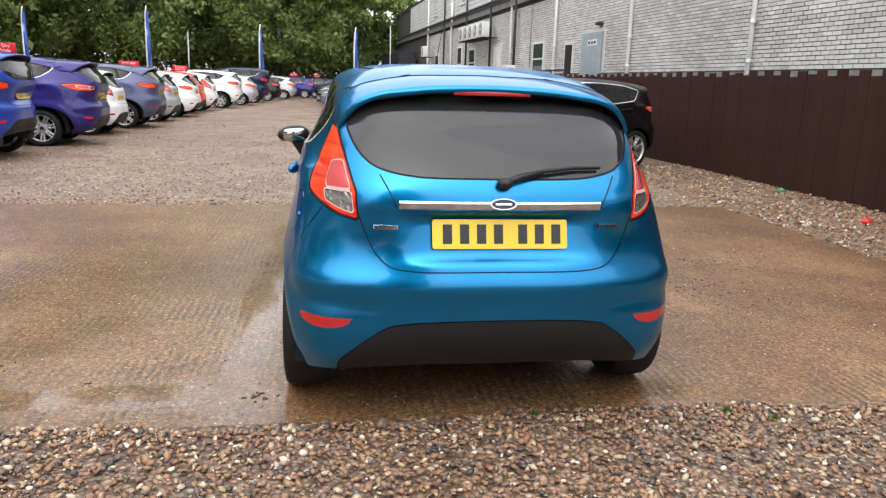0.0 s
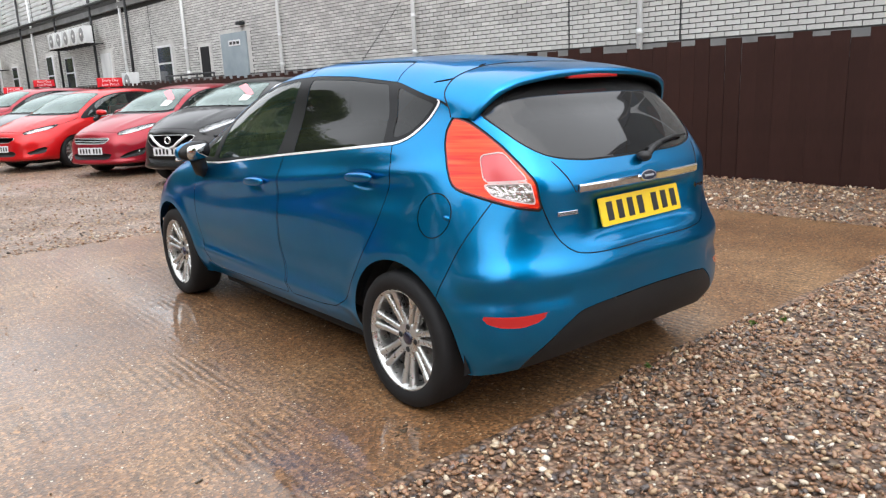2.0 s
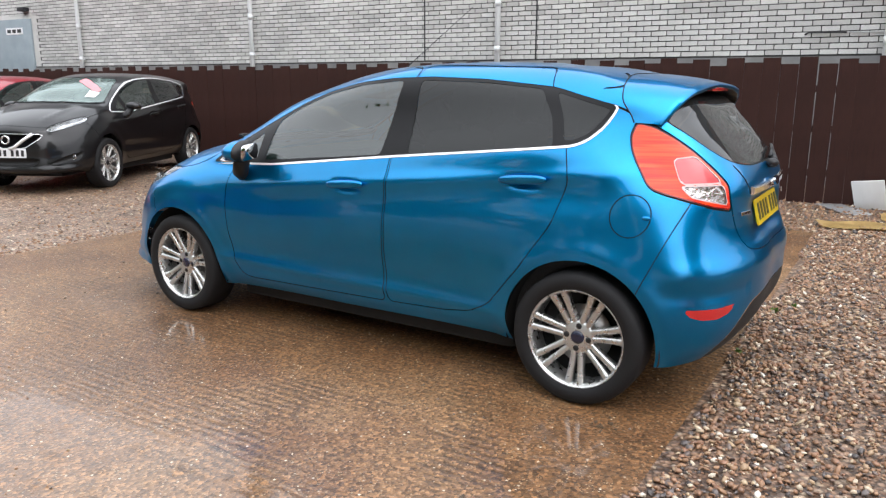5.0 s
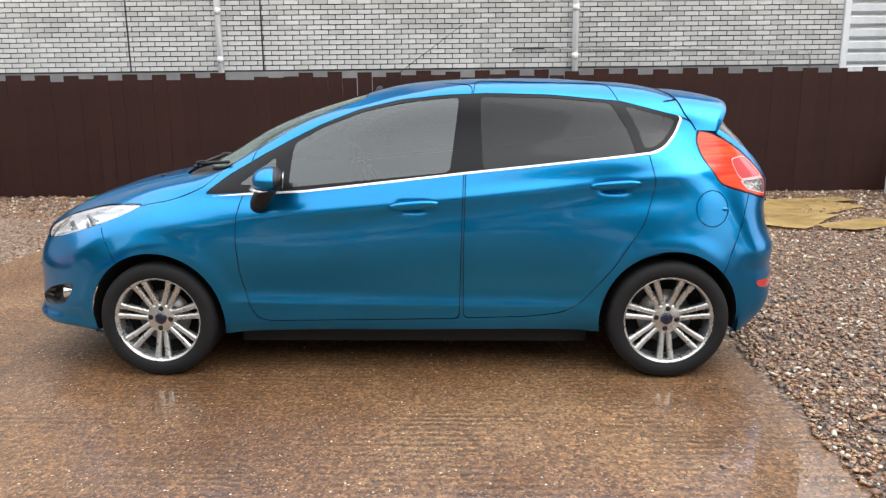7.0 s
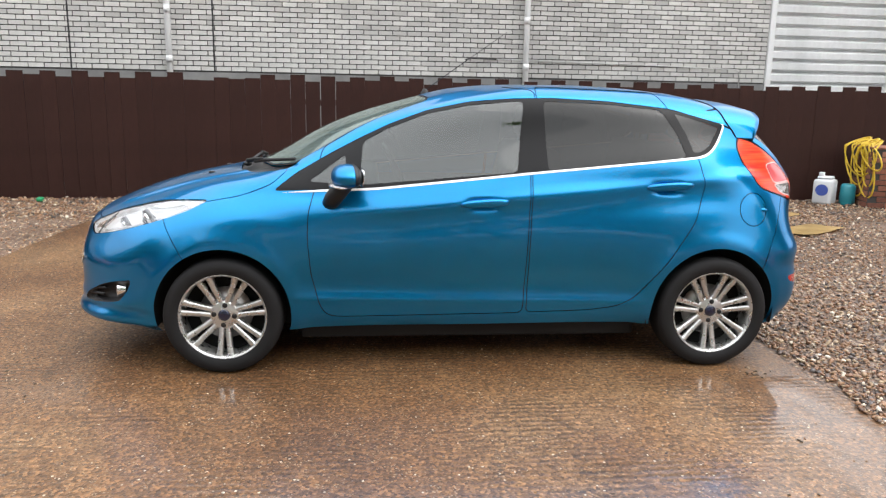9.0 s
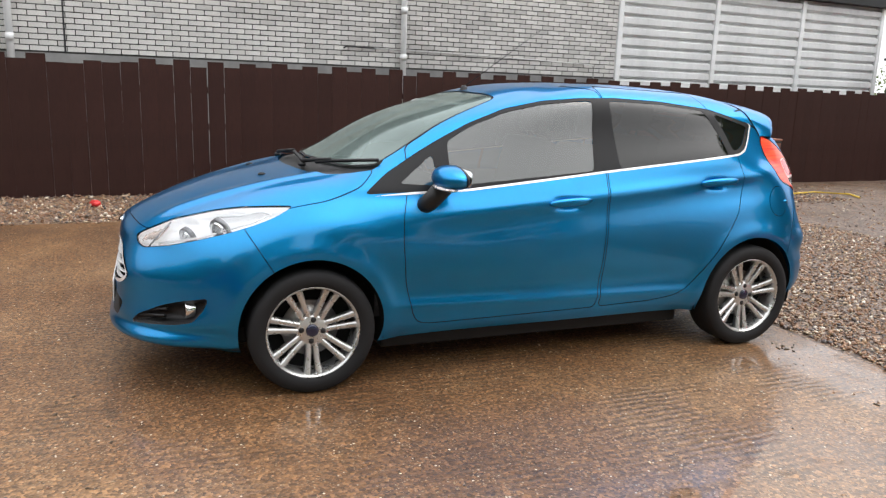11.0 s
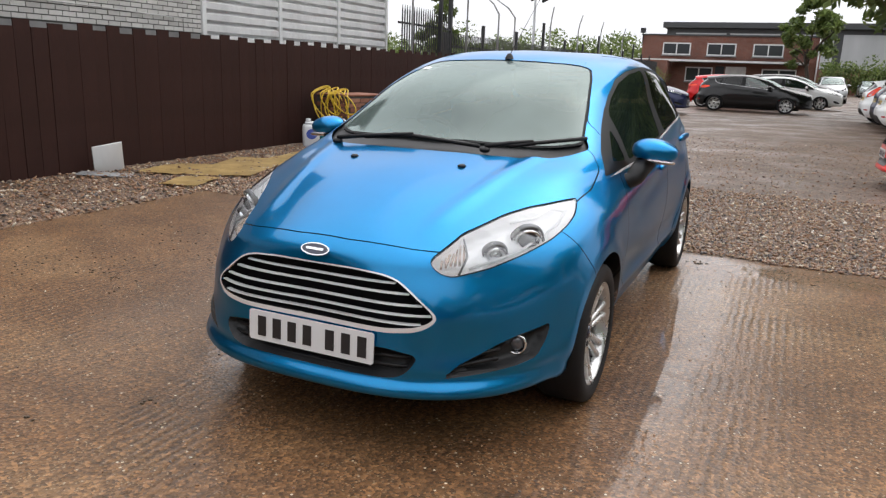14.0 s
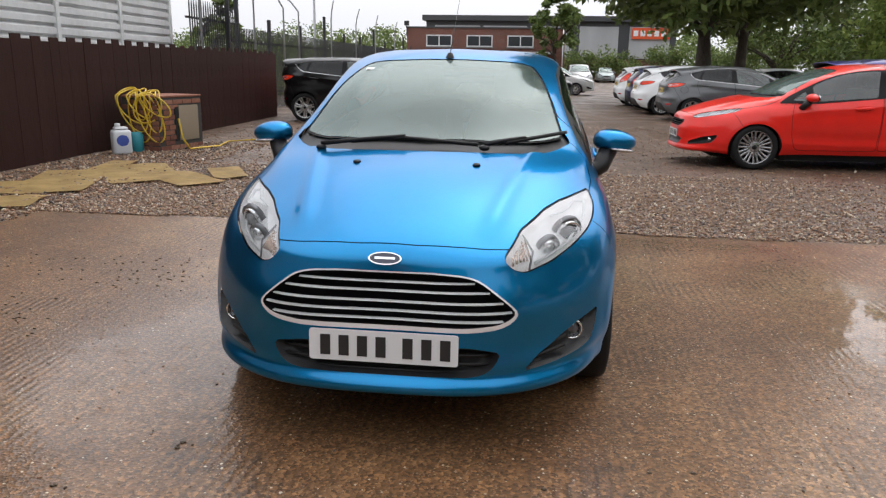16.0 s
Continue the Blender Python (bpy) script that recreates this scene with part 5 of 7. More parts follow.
# ---- the long building ----
WALL_X, WALL_RZ = 7.72, 2.58
MORTAR = material("dark_mortar", (0.05, 0.049, 0.047), 0.9)
BRICK = material("pale_grey_painted_brick", (0.45, 0.44, 0.42), 0.75)
v = coords(BRICK)
b1 = ramp(BRICK, island_random(BRICK), [(0.0, (0.50, 0.49, 0.47)), (0.5, (0.61, 0.60, 0.575)), (1.0, (0.70, 0.69, 0.66))])
b1 = mixed(BRICK, 1.0, b1, ramp(BRICK, object_random(BRICK), [(0.0, 0.93), (1.0, 1.07)]), "MULTIPLY")
b1 = mixed(BRICK, 1.0, b1, ramp(BRICK, noise_tex(BRICK, v, 0.45, 5, 0.65), [(0.3, 0.80), (0.65, 1.05)]), "MULTIPLY")
use(BRICK, "Base Color", mixed(BRICK, 1.0, b1, ramp(BRICK, noise_tex(BRICK, v, 70, 4), [(0.3, 0.88), (0.7, 1.08)]), "MULTIPLY"))
bumped(BRICK, noise_tex(BRICK, v, 90, 4), 0.3, 0.003)
RENDER_GREY = material("grey_rendered_plinth", (0.2, 0.2, 0.2), 0.85)
use(RENDER_GREY, "Base Color", ramp(RENDER_GREY, noise_tex(RENDER_GREY, coords(RENDER_GREY), 1.6, 6, 0.65), [(0.3, (0.15, 0.15, 0.152)), (0.7, (0.26, 0.26, 0.255))]))
WHITE_PAINT = material("white_painted_metal", (0.72, 0.73, 0.73), 0.4)
use(WHITE_PAINT, "Base Color", ramp(WHITE_PAINT, noise_tex(WHITE_PAINT, coords(WHITE_PAINT, (1, 1, .3)), 2.5, 5, 0.6), [(0.3, (0.62, 0.63, 0.63)), (0.6, (0.75, 0.76, 0.76))]))
PIPE_GREY = material("grey_painted_pipe", (0.42, 0.42, 0.41), 0.6)
DARK_METAL = material("dark_painted_steel", (0.022, 0.023, 0.026), 0.5)
GREY_DOOR = material("blue_grey_painted_steel", (0.28, 0.33, 0.36), 0.5)
use(GREY_DOOR, "Base Color", ramp(GREY_DOOR, noise_tex(GREY_DOOR, coords(GREY_DOOR), 3, 5), [(0.3, (0.25, 0.30, 0.33)), (0.7, (0.31, 0.36, 0.39))]))
WINDOW_DARK = material("dark_window_pane", (0.05, 0.055, 0.06), 0.08)

bld = thing("warehouse", "long pale grey brick warehouse with white downpipes and cladding", "building", at=pose(WALL_X, 0, 0, 0, 0, WALL_RZ))
Y_CLAD, Y_END, Y_FAR = -4.85, -11.85, 62.0
WING_Z = 3.47
part("wall", box(.015, .40, Y_CLAD, Y_FAR, 0, 6.6), MORTAR, bld, smooth=False)
part("plinth", box(-.03, .013, Y_CLAD + .02, Y_FAR, 0, 1.72), RENDER_GREY, bld, smooth=False)
part("wall", box(.10, .40, Y_END, Y_CLAD - .002, 0, WING_Z), WHITE_PAINT, bld, smooth=False)
part("wall", box(.42, 14, Y_CLAD, Y_CLAD + .3, WING_Z, 6.6), MORTAR, bld, smooth=False)
part("wall", box(.42, 14, Y_END, Y_END + .3, 0, WING_Z), WHITE_PAINT, bld, smooth=False)
part("roof", box(-.05, 14, Y_CLAD - .05, Y_FAR, 6.602, 6.8), DARK_METAL, bld, smooth=False)
part("roof", box(-.12, 14, Y_END - .15, Y_CLAD - .055, WING_Z + .002, WING_Z + .22), DARK_METAL, bld, smooth=False)
CL = material("ribbed_white_cladding", (0.74, 0.75, 0.755), 0.42)
use(CL, "Base Color", mixed(CL, 1.0, ramp(CL, noise_tex(CL, coords(CL, (1, 1, .15)), 1.8, 5, 0.6), [(0.3, (0.60, 0.61, 0.615)), (0.62, (0.76, 0.77, 0.775))]), ramp(CL, noise_tex(CL, coords(CL), 12, 4), [(0.3, 0.94), (0.7, 1.03)]), "MULTIPLY"))
# horizontal ribs, each a shallow step
posts = [Y_CLAD - .045, -7.15, -9.42, Y_END + .06]
for a, b in zip(posts, posts[1:]):
    vs, fs, z, n = [], [], 1.2, 0
    while z < WING_Z - .17:
        for dx, dz in ((.06, 0), (.0, .025), (.0, .125), (.075, .165)):
            vs += [(dx, a - .03, z + dz), (dx, b + .03, z + dz)]
        z += .187
        n += 4
    for i in range(n - 1):
        fs.append((2 * i, 2 * i + 1, 2 * i + 3, 2 * i + 2))
    part("cladding_panel", (vs, fs), CL, bld, smooth=False)
for y in posts:
    part("cover_strip", box(-.03, .06, y - .05, y + .05, 0, WING_Z - .02, .008), WHITE_PAINT, bld)
for y, r in ((-.67, .046), (4.82, .046), (10.19, .046), (15.54, .046), (21.3, .05), (26.6, .05), (38.5, .05), (46.0, .05)):
    pipe = part("downpipe", tube([(-.09, y, 0), (-.09, y, 3.3), (-.09, y, 6.5)], r, 14), WHITE_PAINT, bld)
    for z in (1.9, 2.62, 4.4):
        part("pipe_bracket", joined(tube([(-.09, y, z - .05), (-.09, y, z + .05)], r + .006, 12), box(-.09, .0, y - .03, y + .03, z - .015, z + .015)), WHITE_PAINT, pipe)
for y in (6.25, 4.18, 24.2, 30.2):
    part("joint_strip", box(-.010, -.004, y - .011, y + .011, 1.6, 6.5), DARK_METAL, bld, smooth=False)
part("conduit", tube([(-.03, -.2, 2.02), (-.03, -2.5, 1.99), (-.03, -4.30, 1.95), (-.03, -4.36, 1.90), (-.03, -4.37, 1.4)], .009, 8), PIPE_GREY, bld)
part("conduit", tube([(-.03, -.2, 2.02), (-.03, .25, 2.03), (-.03, .3, 2.0)], .012, 6), DARK_METAL, bld)
door = part("steel_door", box(-.06, .0, 17.45, 18.95, .85, 2.88, .01), GREY_DOOR, bld)
part("door_sign", box(-.068, -.061, 17.75, 18.45, 2.52, 2.68), PAPER, door, smooth=False)
for i in range(3):
    part("sign_bar", box(-.072, -.0685, 17.82 + i * .21, 17.97 + i * .21, 2.56, 2.64), DARK_METAL, door, smooth=False)
part("lamp_bracket", box(-.16, .0, 17.5, 17.75, 3.05, 3.14, .01), DARK_METAL, bld)
part("landing", box(-1.3, -.04, 16.9, 20.6, .6, .84), RENDER_GREY, bld, smooth=False)
for y0, y1 in ((17.2, 20.4),):
    rail = part("handrail", joined(tube([(-1.2, y0, 1.78), (-1.2, y1, 1.78)], .025, 8), tube([(-1.2, y0, 1.4), (-1.2, y1, 1.4)], .02, 8)), DARK_METAL, bld)
    for i in range(4):
        y = y0 + i * (y1 - y0) / 3
        part("rail_post", tube([(-1.2, y, .84), (-1.2, y, 1.78)], .025, 8), DARK_METAL, rail)
part("open_doorway", box(-.02, .012, 19.9, 20.45, .85, 2.62), GAP, bld, smooth=False)


def wall_window(y0, y1, z0, z1):
    w = part("window", box(-.03, .0, y0, y1, z0, z1), WHITE_PAINT, bld, smooth=False)
    zm = z0 + (z1 - z0) * .55
    part("pane", box(-.036, -.031, y0 + .07, y1 - .07, zm + .03, z1 - .07), WINDOW_DARK, w, smooth=False)
    part("pane", box(-.036, -.031, y0 + .07, y1 - .07, z0 + .07, zm - .03), WINDOW_DARK, w, smooth=False)
    part("window_sill", box(-.09, -.0, y0 - .06, y1 + .06, z0 - .07, z0 - .002), RENDER_GREY, w, smooth=False)


for y0, y1, z0, z1 in ((22.6, 23.8, 1.55, 2.85), (33.0, 34.2, 1.5, 3.0), (36.0, 37.0, 1.2, 3.2), (42.5, 43.6, 1.6, 3.0), (24.5, 25.3, 5.25, 6.3), (30.5, 31.3, 5.25, 6.3), (35.5, 36.3, 5.25, 6.3), (43, 43.8, 5.25, 6.3)):
    wall_window(y0, y1, z0, z1)
part("service_door", box(-.05, .0, 28.4, 29.4, .8, 2.9), WHITE_PAINT, bld, smooth=False)
part("beam", box(-.14, .0, 21.8, Y_FAR, 4.36, 4.56), RENDER_GREY, bld, smooth=False)
part("duct", tube([(-.25, 21.9, 4.75), (-.25, 28, 4.72), (-.25, Y_FAR, 4.7)], .07, 8), DARK_METAL, bld)
for a, b in ((22.0, 30.0), (30.1, 38.0), (38.1, 46.0), (46.1, 54.0)):
    vs, fs, z, n = [], [], 4.85, 0
    while z < 6.55:
        for dx, dz in ((-.03, 0), (-.07, .03), (-.07, .15), (-.03, .18)):
            vs += [(dx, a, z + dz), (dx, b, z + dz)]
        z += .2
        n += 4
    for i in range(n - 1):
        fs.append((2 * i, 2 * i + 1, 2 * i + 3, 2 * i + 2))
    part("cladding_panel", (vs, fs), CL, bld, smooth=False)
for y in (25.8, 29.6, 34.4, 40.2):
    part("black_downpipe", tube([(-.16, y, 0), (-.16, y, 6.5)], .05, 8), DARK_METAL, bld)
part("far_annexe", box(-1.4, -.25, 50, 60, 0, 3.4), DARK_METAL, bld, smooth=False)


STEEL_GREY = material("grey_fan_guard", (0.25, 0.25, 0.25), 0.5)


def air_unit(y, z, s=1.0):
    u = thing("air_conditioner", "white wall-mounted air conditioning unit with round fan grille", "air conditioner", "air conditioners on the warehouse", at=pose(WALL_X, 0, 0, 0, 0, WALL_RZ) @ pose(-.55, y, z))
    part("casing", box(-.16, .16, -.42 * s, .42 * s, -.32 * s, .32 * s, .02), WHITE_PAINT, u)
    part("fan_grille", moved(lathe([(0, .0), (.05, .005), (.24 * s, .012), (.26 * s, .0)], 24), pose(-.161, -.08, 0, 0, 0, 180)), STEEL_GREY, u)
    part("fan_hub", moved(lathe([(0, .02), (.06, .018), (.06, .0)], 16), pose(-.168, -.08, 0, 0, 0, 180)), WHITE_PAINT, u)
    part("bracket", joined(box(-.16, .54, -.3 * s, -.26 * s, -.36 * s, -.321 * s), box(-.16, .54, .26 * s, .3 * s, -.36 * s, -.321 * s)), DARK_METAL, u, smooth=False)


for i in range(5):
    air_unit(29.3 + i * 1.0, 3.62)
air_unit(25.1, 1.75, .95)
air_unit(44.5, 3.2)

# bricks: courses of stretchers; those the camera passes nearest are pieces of their own
COURSE, LONG, Z0 = .075, .225, 1.74
piece = box(-.0, .016, -.1055, .1055, -.0305, .0305)
brick_me = mesh_of("brick", piece[0], piece[1], BRICK, None, False)
rest_v, rest_f, singles = [], [], 0
holes = [(17.4, 19.0, .8, 2.9), (19.85, 20.5, .8, 2.65), (28.3, 29.5, .8, 2.95)] + [(22.55, 23.85, 1.4, 2.9), (32.95, 34.25, 1.4, 3.05), (35.95, 37.05, 1.1, 3.25), (42.45, 43.65, 1.5, 3.05)]
for a, b, c, d in holes:
    part("reveal", box(.004, .0146, a - .14, b + .14, max(c - .05, 1.75), d + .09), BRICK, bld, smooth=False)
row = 0
z = Z0 + COURSE / 2
while z < 4.9:
    y = Y_CLAD + .12 + (LONG / 2 if row % 2 else 0)
    far = 47 if z < 4.25 else 21.5
    if row % 2:
        k0 = len(rest_v)
        rest_v += [(p[0], p[1] * .47 + Y_CLAD + .063, p[2] + z) for p in piece[0]]
        rest_f += [tuple(i + k0 for i in f) for f in piece[1]]
    while y < far:
        jx, jr = rng.uniform(-.003, .003), rng.uniform(-.5, .5)
        if not any(a - .1 < y < b + .1 and c - .04 < z < d + .04 for a, b, c, d in holes):
            if z < 2.30 and 1.0 < y < 9.2 and singles < 300:
                b = new("brick", brick_me)
                b.parent = bld
                b.location = (jx, y, z)
                b.rotation_euler = (radians(jr), 0, 0)
                singles += 1
            else:
                k0 = len(rest_v)
                for p in piece[0]:
                    rest_v.append((p[0] + jx, p[1] + y, p[2] + z + p[1] * radians(jr)))
                rest_f += [tuple(i + k0 for i in f) for f in piece[1] if not all(piece[0][i][0] > .01 for i in f)]
        y += LONG
    z += COURSE
    row += 1
tagged(part("brickwork", (rest_v, rest_f), BRICK, bld, smooth=False), kind="stuff")

# ---- steel fences beyond the boards ----
pal = thing("palisade_fence", "tall black steel palisade fence with pointed pales", "fence", at=pose(7.25, 0, 0, 0, 0, 1.5))
for i in range(22):
    y = -11.35 - i * .135
    o = [(-.03, 0), (.03, 0), (.03, 2.62), (0, 2.78), (-.03, 2.62)]
    vs = [(-.006, y + a, b) for a, b in o] + [(.006, y + a, b) for a, b in o]
    part("pale", (vs, [(4, 3, 2, 1, 0), (5, 6, 7, 8, 9)] + [(j, (j + 1) % 5, 5 + (j + 1) % 5, 5 + j) for j in range(5)]), DARK_METAL, pal, smooth=False)
for z in (.5, 2.35):
    part("rail", box(.008, .05, -14.4, -11.2, z - .025, z + .025), DARK_METAL, pal, smooth=False)
part("post", box(.0, .1, -14.5, -14.4, 0, 3.4), DARK_METAL, pal, smooth=False)
far_pal = thing("palisade_fence", "long dark steel palisade fence running along the yard", "fence", at=pose(7.25, 0, 0, 0, 0, 1.0))
y, k = -13.6, 0
pv, pf = [], []
while y > -52:
    hgt = 2.25
    if y > -24:
        part("pale", box(-.006, .006, y - .025, y + .025, 0, hgt), DARK_METAL, far_pal, smooth=False)
    else:
        g = box(-.006, .006, y - .03, y + .03, 0, hgt)
        k0 = len(pv)
        pv += g[0]
        pf += [tuple(i + k0 for i in f) for f in g[1]]
    y -= .12
tagged(part("distant_paling", (pv, pf), DARK_METAL, far_pal, smooth=False), kind="stuff")
for z in (.5, 1.9):
    part("rail", box(.008, .05, -52, -13.5, z - .03, z + .03), DARK_METAL, far_pal, smooth=False)
for i in range(12):
    y = -13.5 - i * 3.2
    part("post", box(.0, .09, y - .045, y + .045, 0, 2.6 if i % 3 else 3.1), DARK_METAL, far_pal, smooth=False)
STEEL = material("galvanised_steel", (0.36, 0.37, 0.38), 0.45, 0.7)
for y, lean in ((-11.6, .2), (-15.0, .15), (-17.5, -.5), (-19.0, -.7), (-23.0, .2), (-27, .25), (-31, .2), (-36, .2)):
    pole = thing("fence_pole", "thin galvanised cranked pole for barbed wire", "pole", "poles along the yard fence", at=pose(7.4, y, 0))
    pts = [(0, 0, 0), (0, 0, 2.5), (0, 0, 3.0), (-lean * .3, .1, 3.3), (-lean, .35, 3.65)]
    part("shaft", tube(pts, .03, 8, .7), STEEL, pole)


def flood_light(x, y, h):
    f = thing("flood_light", "pair of dark flood lights on a steel column", "flood light", at=pose(x, y, 0))
    part("column", tube([(0, 0, 0), (0, 0, h)], .06, 10, .7), STEEL, f)
    for s in (-1, 1):
        part("lamp_head", moved(box(-.22, .22, -.12, .12, -.05, .05, .02), pose(-.25 + s * .12, s * .3, h + .05, 0, 28, 20)), DARK_METAL, f)


flood_light(7.9, -22.5, 3.9)


# ---- parked cars ----
def shape(kx=1.0, ky=1.0, kz=1.0, lift=0.0, boxy=0.0, bonnet=0.0, tail=0.0, nose=0.0):
    """A warp of the plain car: scales, ride height, a squarer tail and a higher bonnet."""
    def warp(P):
        x, y, z = P[..., 0], P[..., 1], P[..., 2]
        up = np.clip((z - .75) / .6, 0, 1)
        back = np.clip((.55 - y) / .9, 0, 1)
        yy = y * ky - boxy * up * back * .35 - tail * np.clip(-y / .45, 0, 1) + nose * np.clip((y - 2.75) / .5, 0, 1)
        zz = z * kz + lift * np.clip(z / .25, 0, 1) + boxy * .05 * back * up + bonnet * np.clip((y - 1.9) / .6, 0, 1) * np.clip((z - .5) / .3, 0, 1)
        return np.stack([x * kx * (1 + boxy * .10 * up * np.clip((1.6 - y), 0, 1)), yy, zz], -1)
    return warp


PAINTS = {}


def paint(name, color, flake=0.4):
    if name not in PAINTS:
        PAINTS[name] = paint_material(name + "_car_paint", color, flake)
    return PAINTS[name]


COLORS = {"red": (0.52, 0.006, 0.008), "dark_red": (0.28, 0.008, 0.02), "bright_red": (0.80, 0.022, 0.014), "white": (0.72, 0.73, 0.73), "silver": (0.42, 0.43, 0.44), "grey": (0.12, 0.125, 0.13), "black": (0.008, 0.008, 0.009), "purple_blue": (0.02, 0.014, 0.14), "navy": (0.012, 0.016, 0.06), "slate_blue": (0.07, 0.085, 0.16), "light_blue": (0.16, 0.26, 0.44), "blue": (0.015, 0.06, 0.36), "pale_green": (0.30, 0.36, 0.36), "teal": (0.02, 0.2, 0.3)}
DARK_ALLOY = material("dark_alloy", (0.34, 0.34, 0.345), 0.25, 0.8)
STYLES = {"hatch": dict(kx=1.03, ky=1.07, kz=1.01, tail=.08, nose=.06), "small": dict(kx=.98, ky=.97, kz=1.02), "suv": dict(kx=1.06, ky=1.05, kz=1.04, lift=.08, boxy=.5, bonnet=.05, tail=.15), "mini_suv": dict(kx=1.05, ky=1.02, kz=1.07, lift=.11, boxy=.9, bonnet=.04), "mpv": dict(kx=1.07, ky=1.11, kz=1.10, lift=.03, boxy=.7, tail=.24), "van": dict(kx=1.10, ky=1.18, kz=1.22, lift=.05, boxy=1.5, bonnet=.08)}
RADIUS = {"hatch": .31, "small": .295, "suv": .325, "mini_suv": .335, "mpv": .325, "van": .34}
SIGN_RED = material("red_sign_board", (0.62, 0.01, 0.02), 0.4)


def text_geo(words, size):
    """Lettering in the built-in font as (verts, faces), centred, in x, z."""
    cu = bpy.data.curves.new("lettering", "FONT")
    cu.body, cu.size, cu.align_x, cu.align_y, cu.resolution_u = words, size, "CENTER", "CENTER", 2
    ob = bpy.data.objects.new("lettering", cu)
    scene.collection.objects.link(ob)
    me = bpy.data.meshes.new_from_object(ob.evaluated_get(bpy.context.evaluated_depsgraph_get()))
    g = [(v.co.x, 0.0, v.co.y) for v in me.vertices], [tuple(p.vertices) for p in me.polygons]
    bpy.data.objects.remove(ob)
    bpy.data.curves.remove(cu)
    bpy.data.meshes.remove(me)
    return g


WORDS = text_geo("Every Day", .085), text_geo("Low Prices", .085)


MADE = {}


def parked(kind, color, x, y, heading, label, fine=0, sign=False, group="", trim=CHROME, plates=(WHITE_PLATE, YELLOW_PLATE), alloy=SILVER, spokes=7, shapes=None, window_trim=False, **more):
    """A parked car; x, y is the middle of its rear axle, heading the way its nose points, in degrees from +x."""
    w = shape(**{**STYLES[kind], **more})
    hold = thing("parked_car", label, "car", group, at=pose(x, y, 0, 0, 0, heading - 90))
    MADE.update(build_car(hold, paint(color, COLORS[color], 0.0 if color in ("white", "bright_red") else .35), w, fine, RADIUS[kind], .735, spokes, alloy, plates, trim=trim, spoiler=kind not in ("van",), shapes=shapes or (None if kind == "small" else SLIM), window_trim=window_trim))
    if sign:
        top = w(np.array([[0, .75, 1.44]]))[0]
        c = hold.matrix_basis @ Vector(top)
        face = thing("roof_sign", "red rectangular price sign standing on a car roof", "sign", "signs on car roofs", at=pose(c.x, c.y, c.z, 0, 0, sign))
        board = part("board", box(-.27, .27, -.02, .02, .03, .22, .01), SIGN_RED, face)
        for line, dz in zip(WORDS, (.168, .084)):
            part("lettering", moved(line, pose(0, -.024, dz)), PAPER, board, smooth=False)
            part("lettering", moved(line, pose(0, 0.024, dz, 0, 0, 180)), PAPER, board, smooth=False)
        part("foot", joined(box(-.24, -.18, -.10, .10, -.02, .04), box(.18, .24, -.10, .10, -.02, .04)), SATIN_BLACK, face, smooth=False)
    return hold


RR = "cars parked nose-out along the fence"


def skin_at(x, y, lift):
    """A place over the skin of the car built last, from plain coordinates on its top."""
    k = MADE["skin"]
    q = k[np.argmin((k[:, 0] - abs(x)) ** 2 + (k[:, 1] - y) ** 2 + 4 * (k[:, 2] < .8))]
    p = q[3:6] + q[6:9] * lift
    return np.array((math.copysign(p[0], x), p[1], p[2]))


def screen_paper(car, name, rows, mat, label):
    """A thin sheet stuck on the windscreen, between pairs of places on it."""
    top = [skin_at(x, y, .004) for a, b in rows for x, y in (a, b)]
    low = [skin_at(x, y, .001) for a, b in rows for x, y in (a, b)]
    n, m = len(top), len(rows)
    fs = [(2 * i, 2 * i + 1, 2 * i + 3, 2 * i + 2) for i in range(m - 1)]
    fs += [tuple(q + n for q in reversed(f)) for f in fs]
    part(name, (top + low, fs), mat, car, label, smooth=False)


def price_papers(car):
    line = [((-.06 - .10 * i, 1.56 + .09 * i), (-.04 - .10 * i, 1.68 + .09 * i)) for i in range(5)]
    screen_paper(car, "screen_banner", line, BANNER, "pale red price banner")
    screen_paper(car, "price_sheet", [((-.36, 2.02), (-.36, 2.16)), ((-.48, 1.98), (-.48, 2.12))], PAPER, "white price sheet")


BANNER = material("pale_red_banner", (0.62, 0.22, 0.24), 0.5)
crossover = parked("suv", "black", 4.14, 9.62, 207, "glossy black crossover car with chrome grille parked on gravel", 1, 0, RR, shapes=CROSS, window_trim=True, kx=1.0, ky=1.02, kz=.99, lift=.06, tail=.12)
for s in (-1, 1):
    pts = [MADE["front"](h, z) for h, z in ((.33, .655), (.22, .595), (.12, .530))] + [MADE["front"](.05, .520)]
    part("grille_blade", tube([(s * p[0], p[1] + .012, p[2]) for p in pts], .019, 8), BRIGHT, crossover)
p = MADE["front"](0, .60)
part("grille_badge", moved(lathe([(.036, -.01), (.040, .008), (.050, .010), (.056, -.01)], 24, "Y"), pose(0, p[1] + .006, p[2])), CHROME, crossover)
price_papers(crossover)
price_papers(parked("hatch", "dark_red", 3.95, 12.35, 208, "dark red hatchback with chrome grille parked nose-out", 1, 0, RR))
parked("hatch", "red", 3.05, 14.95, 208, "bright red hatchback with a red price sign on its roof", 0, 10, RR)
parked("hatch", "grey", 3.2, 17.7, 205, "dark grey hatchback parked between two red cars", 0, 0, RR)
parked("suv", "dark_red", 3.0, 20.6, 203, "dark red crossover with a red price sign on its roof", 0, 10, RR)
parked("hatch", "white", 2.8, 23.6, 201, "white hatchback with dark grille parked nose-out", 0, 10, RR)
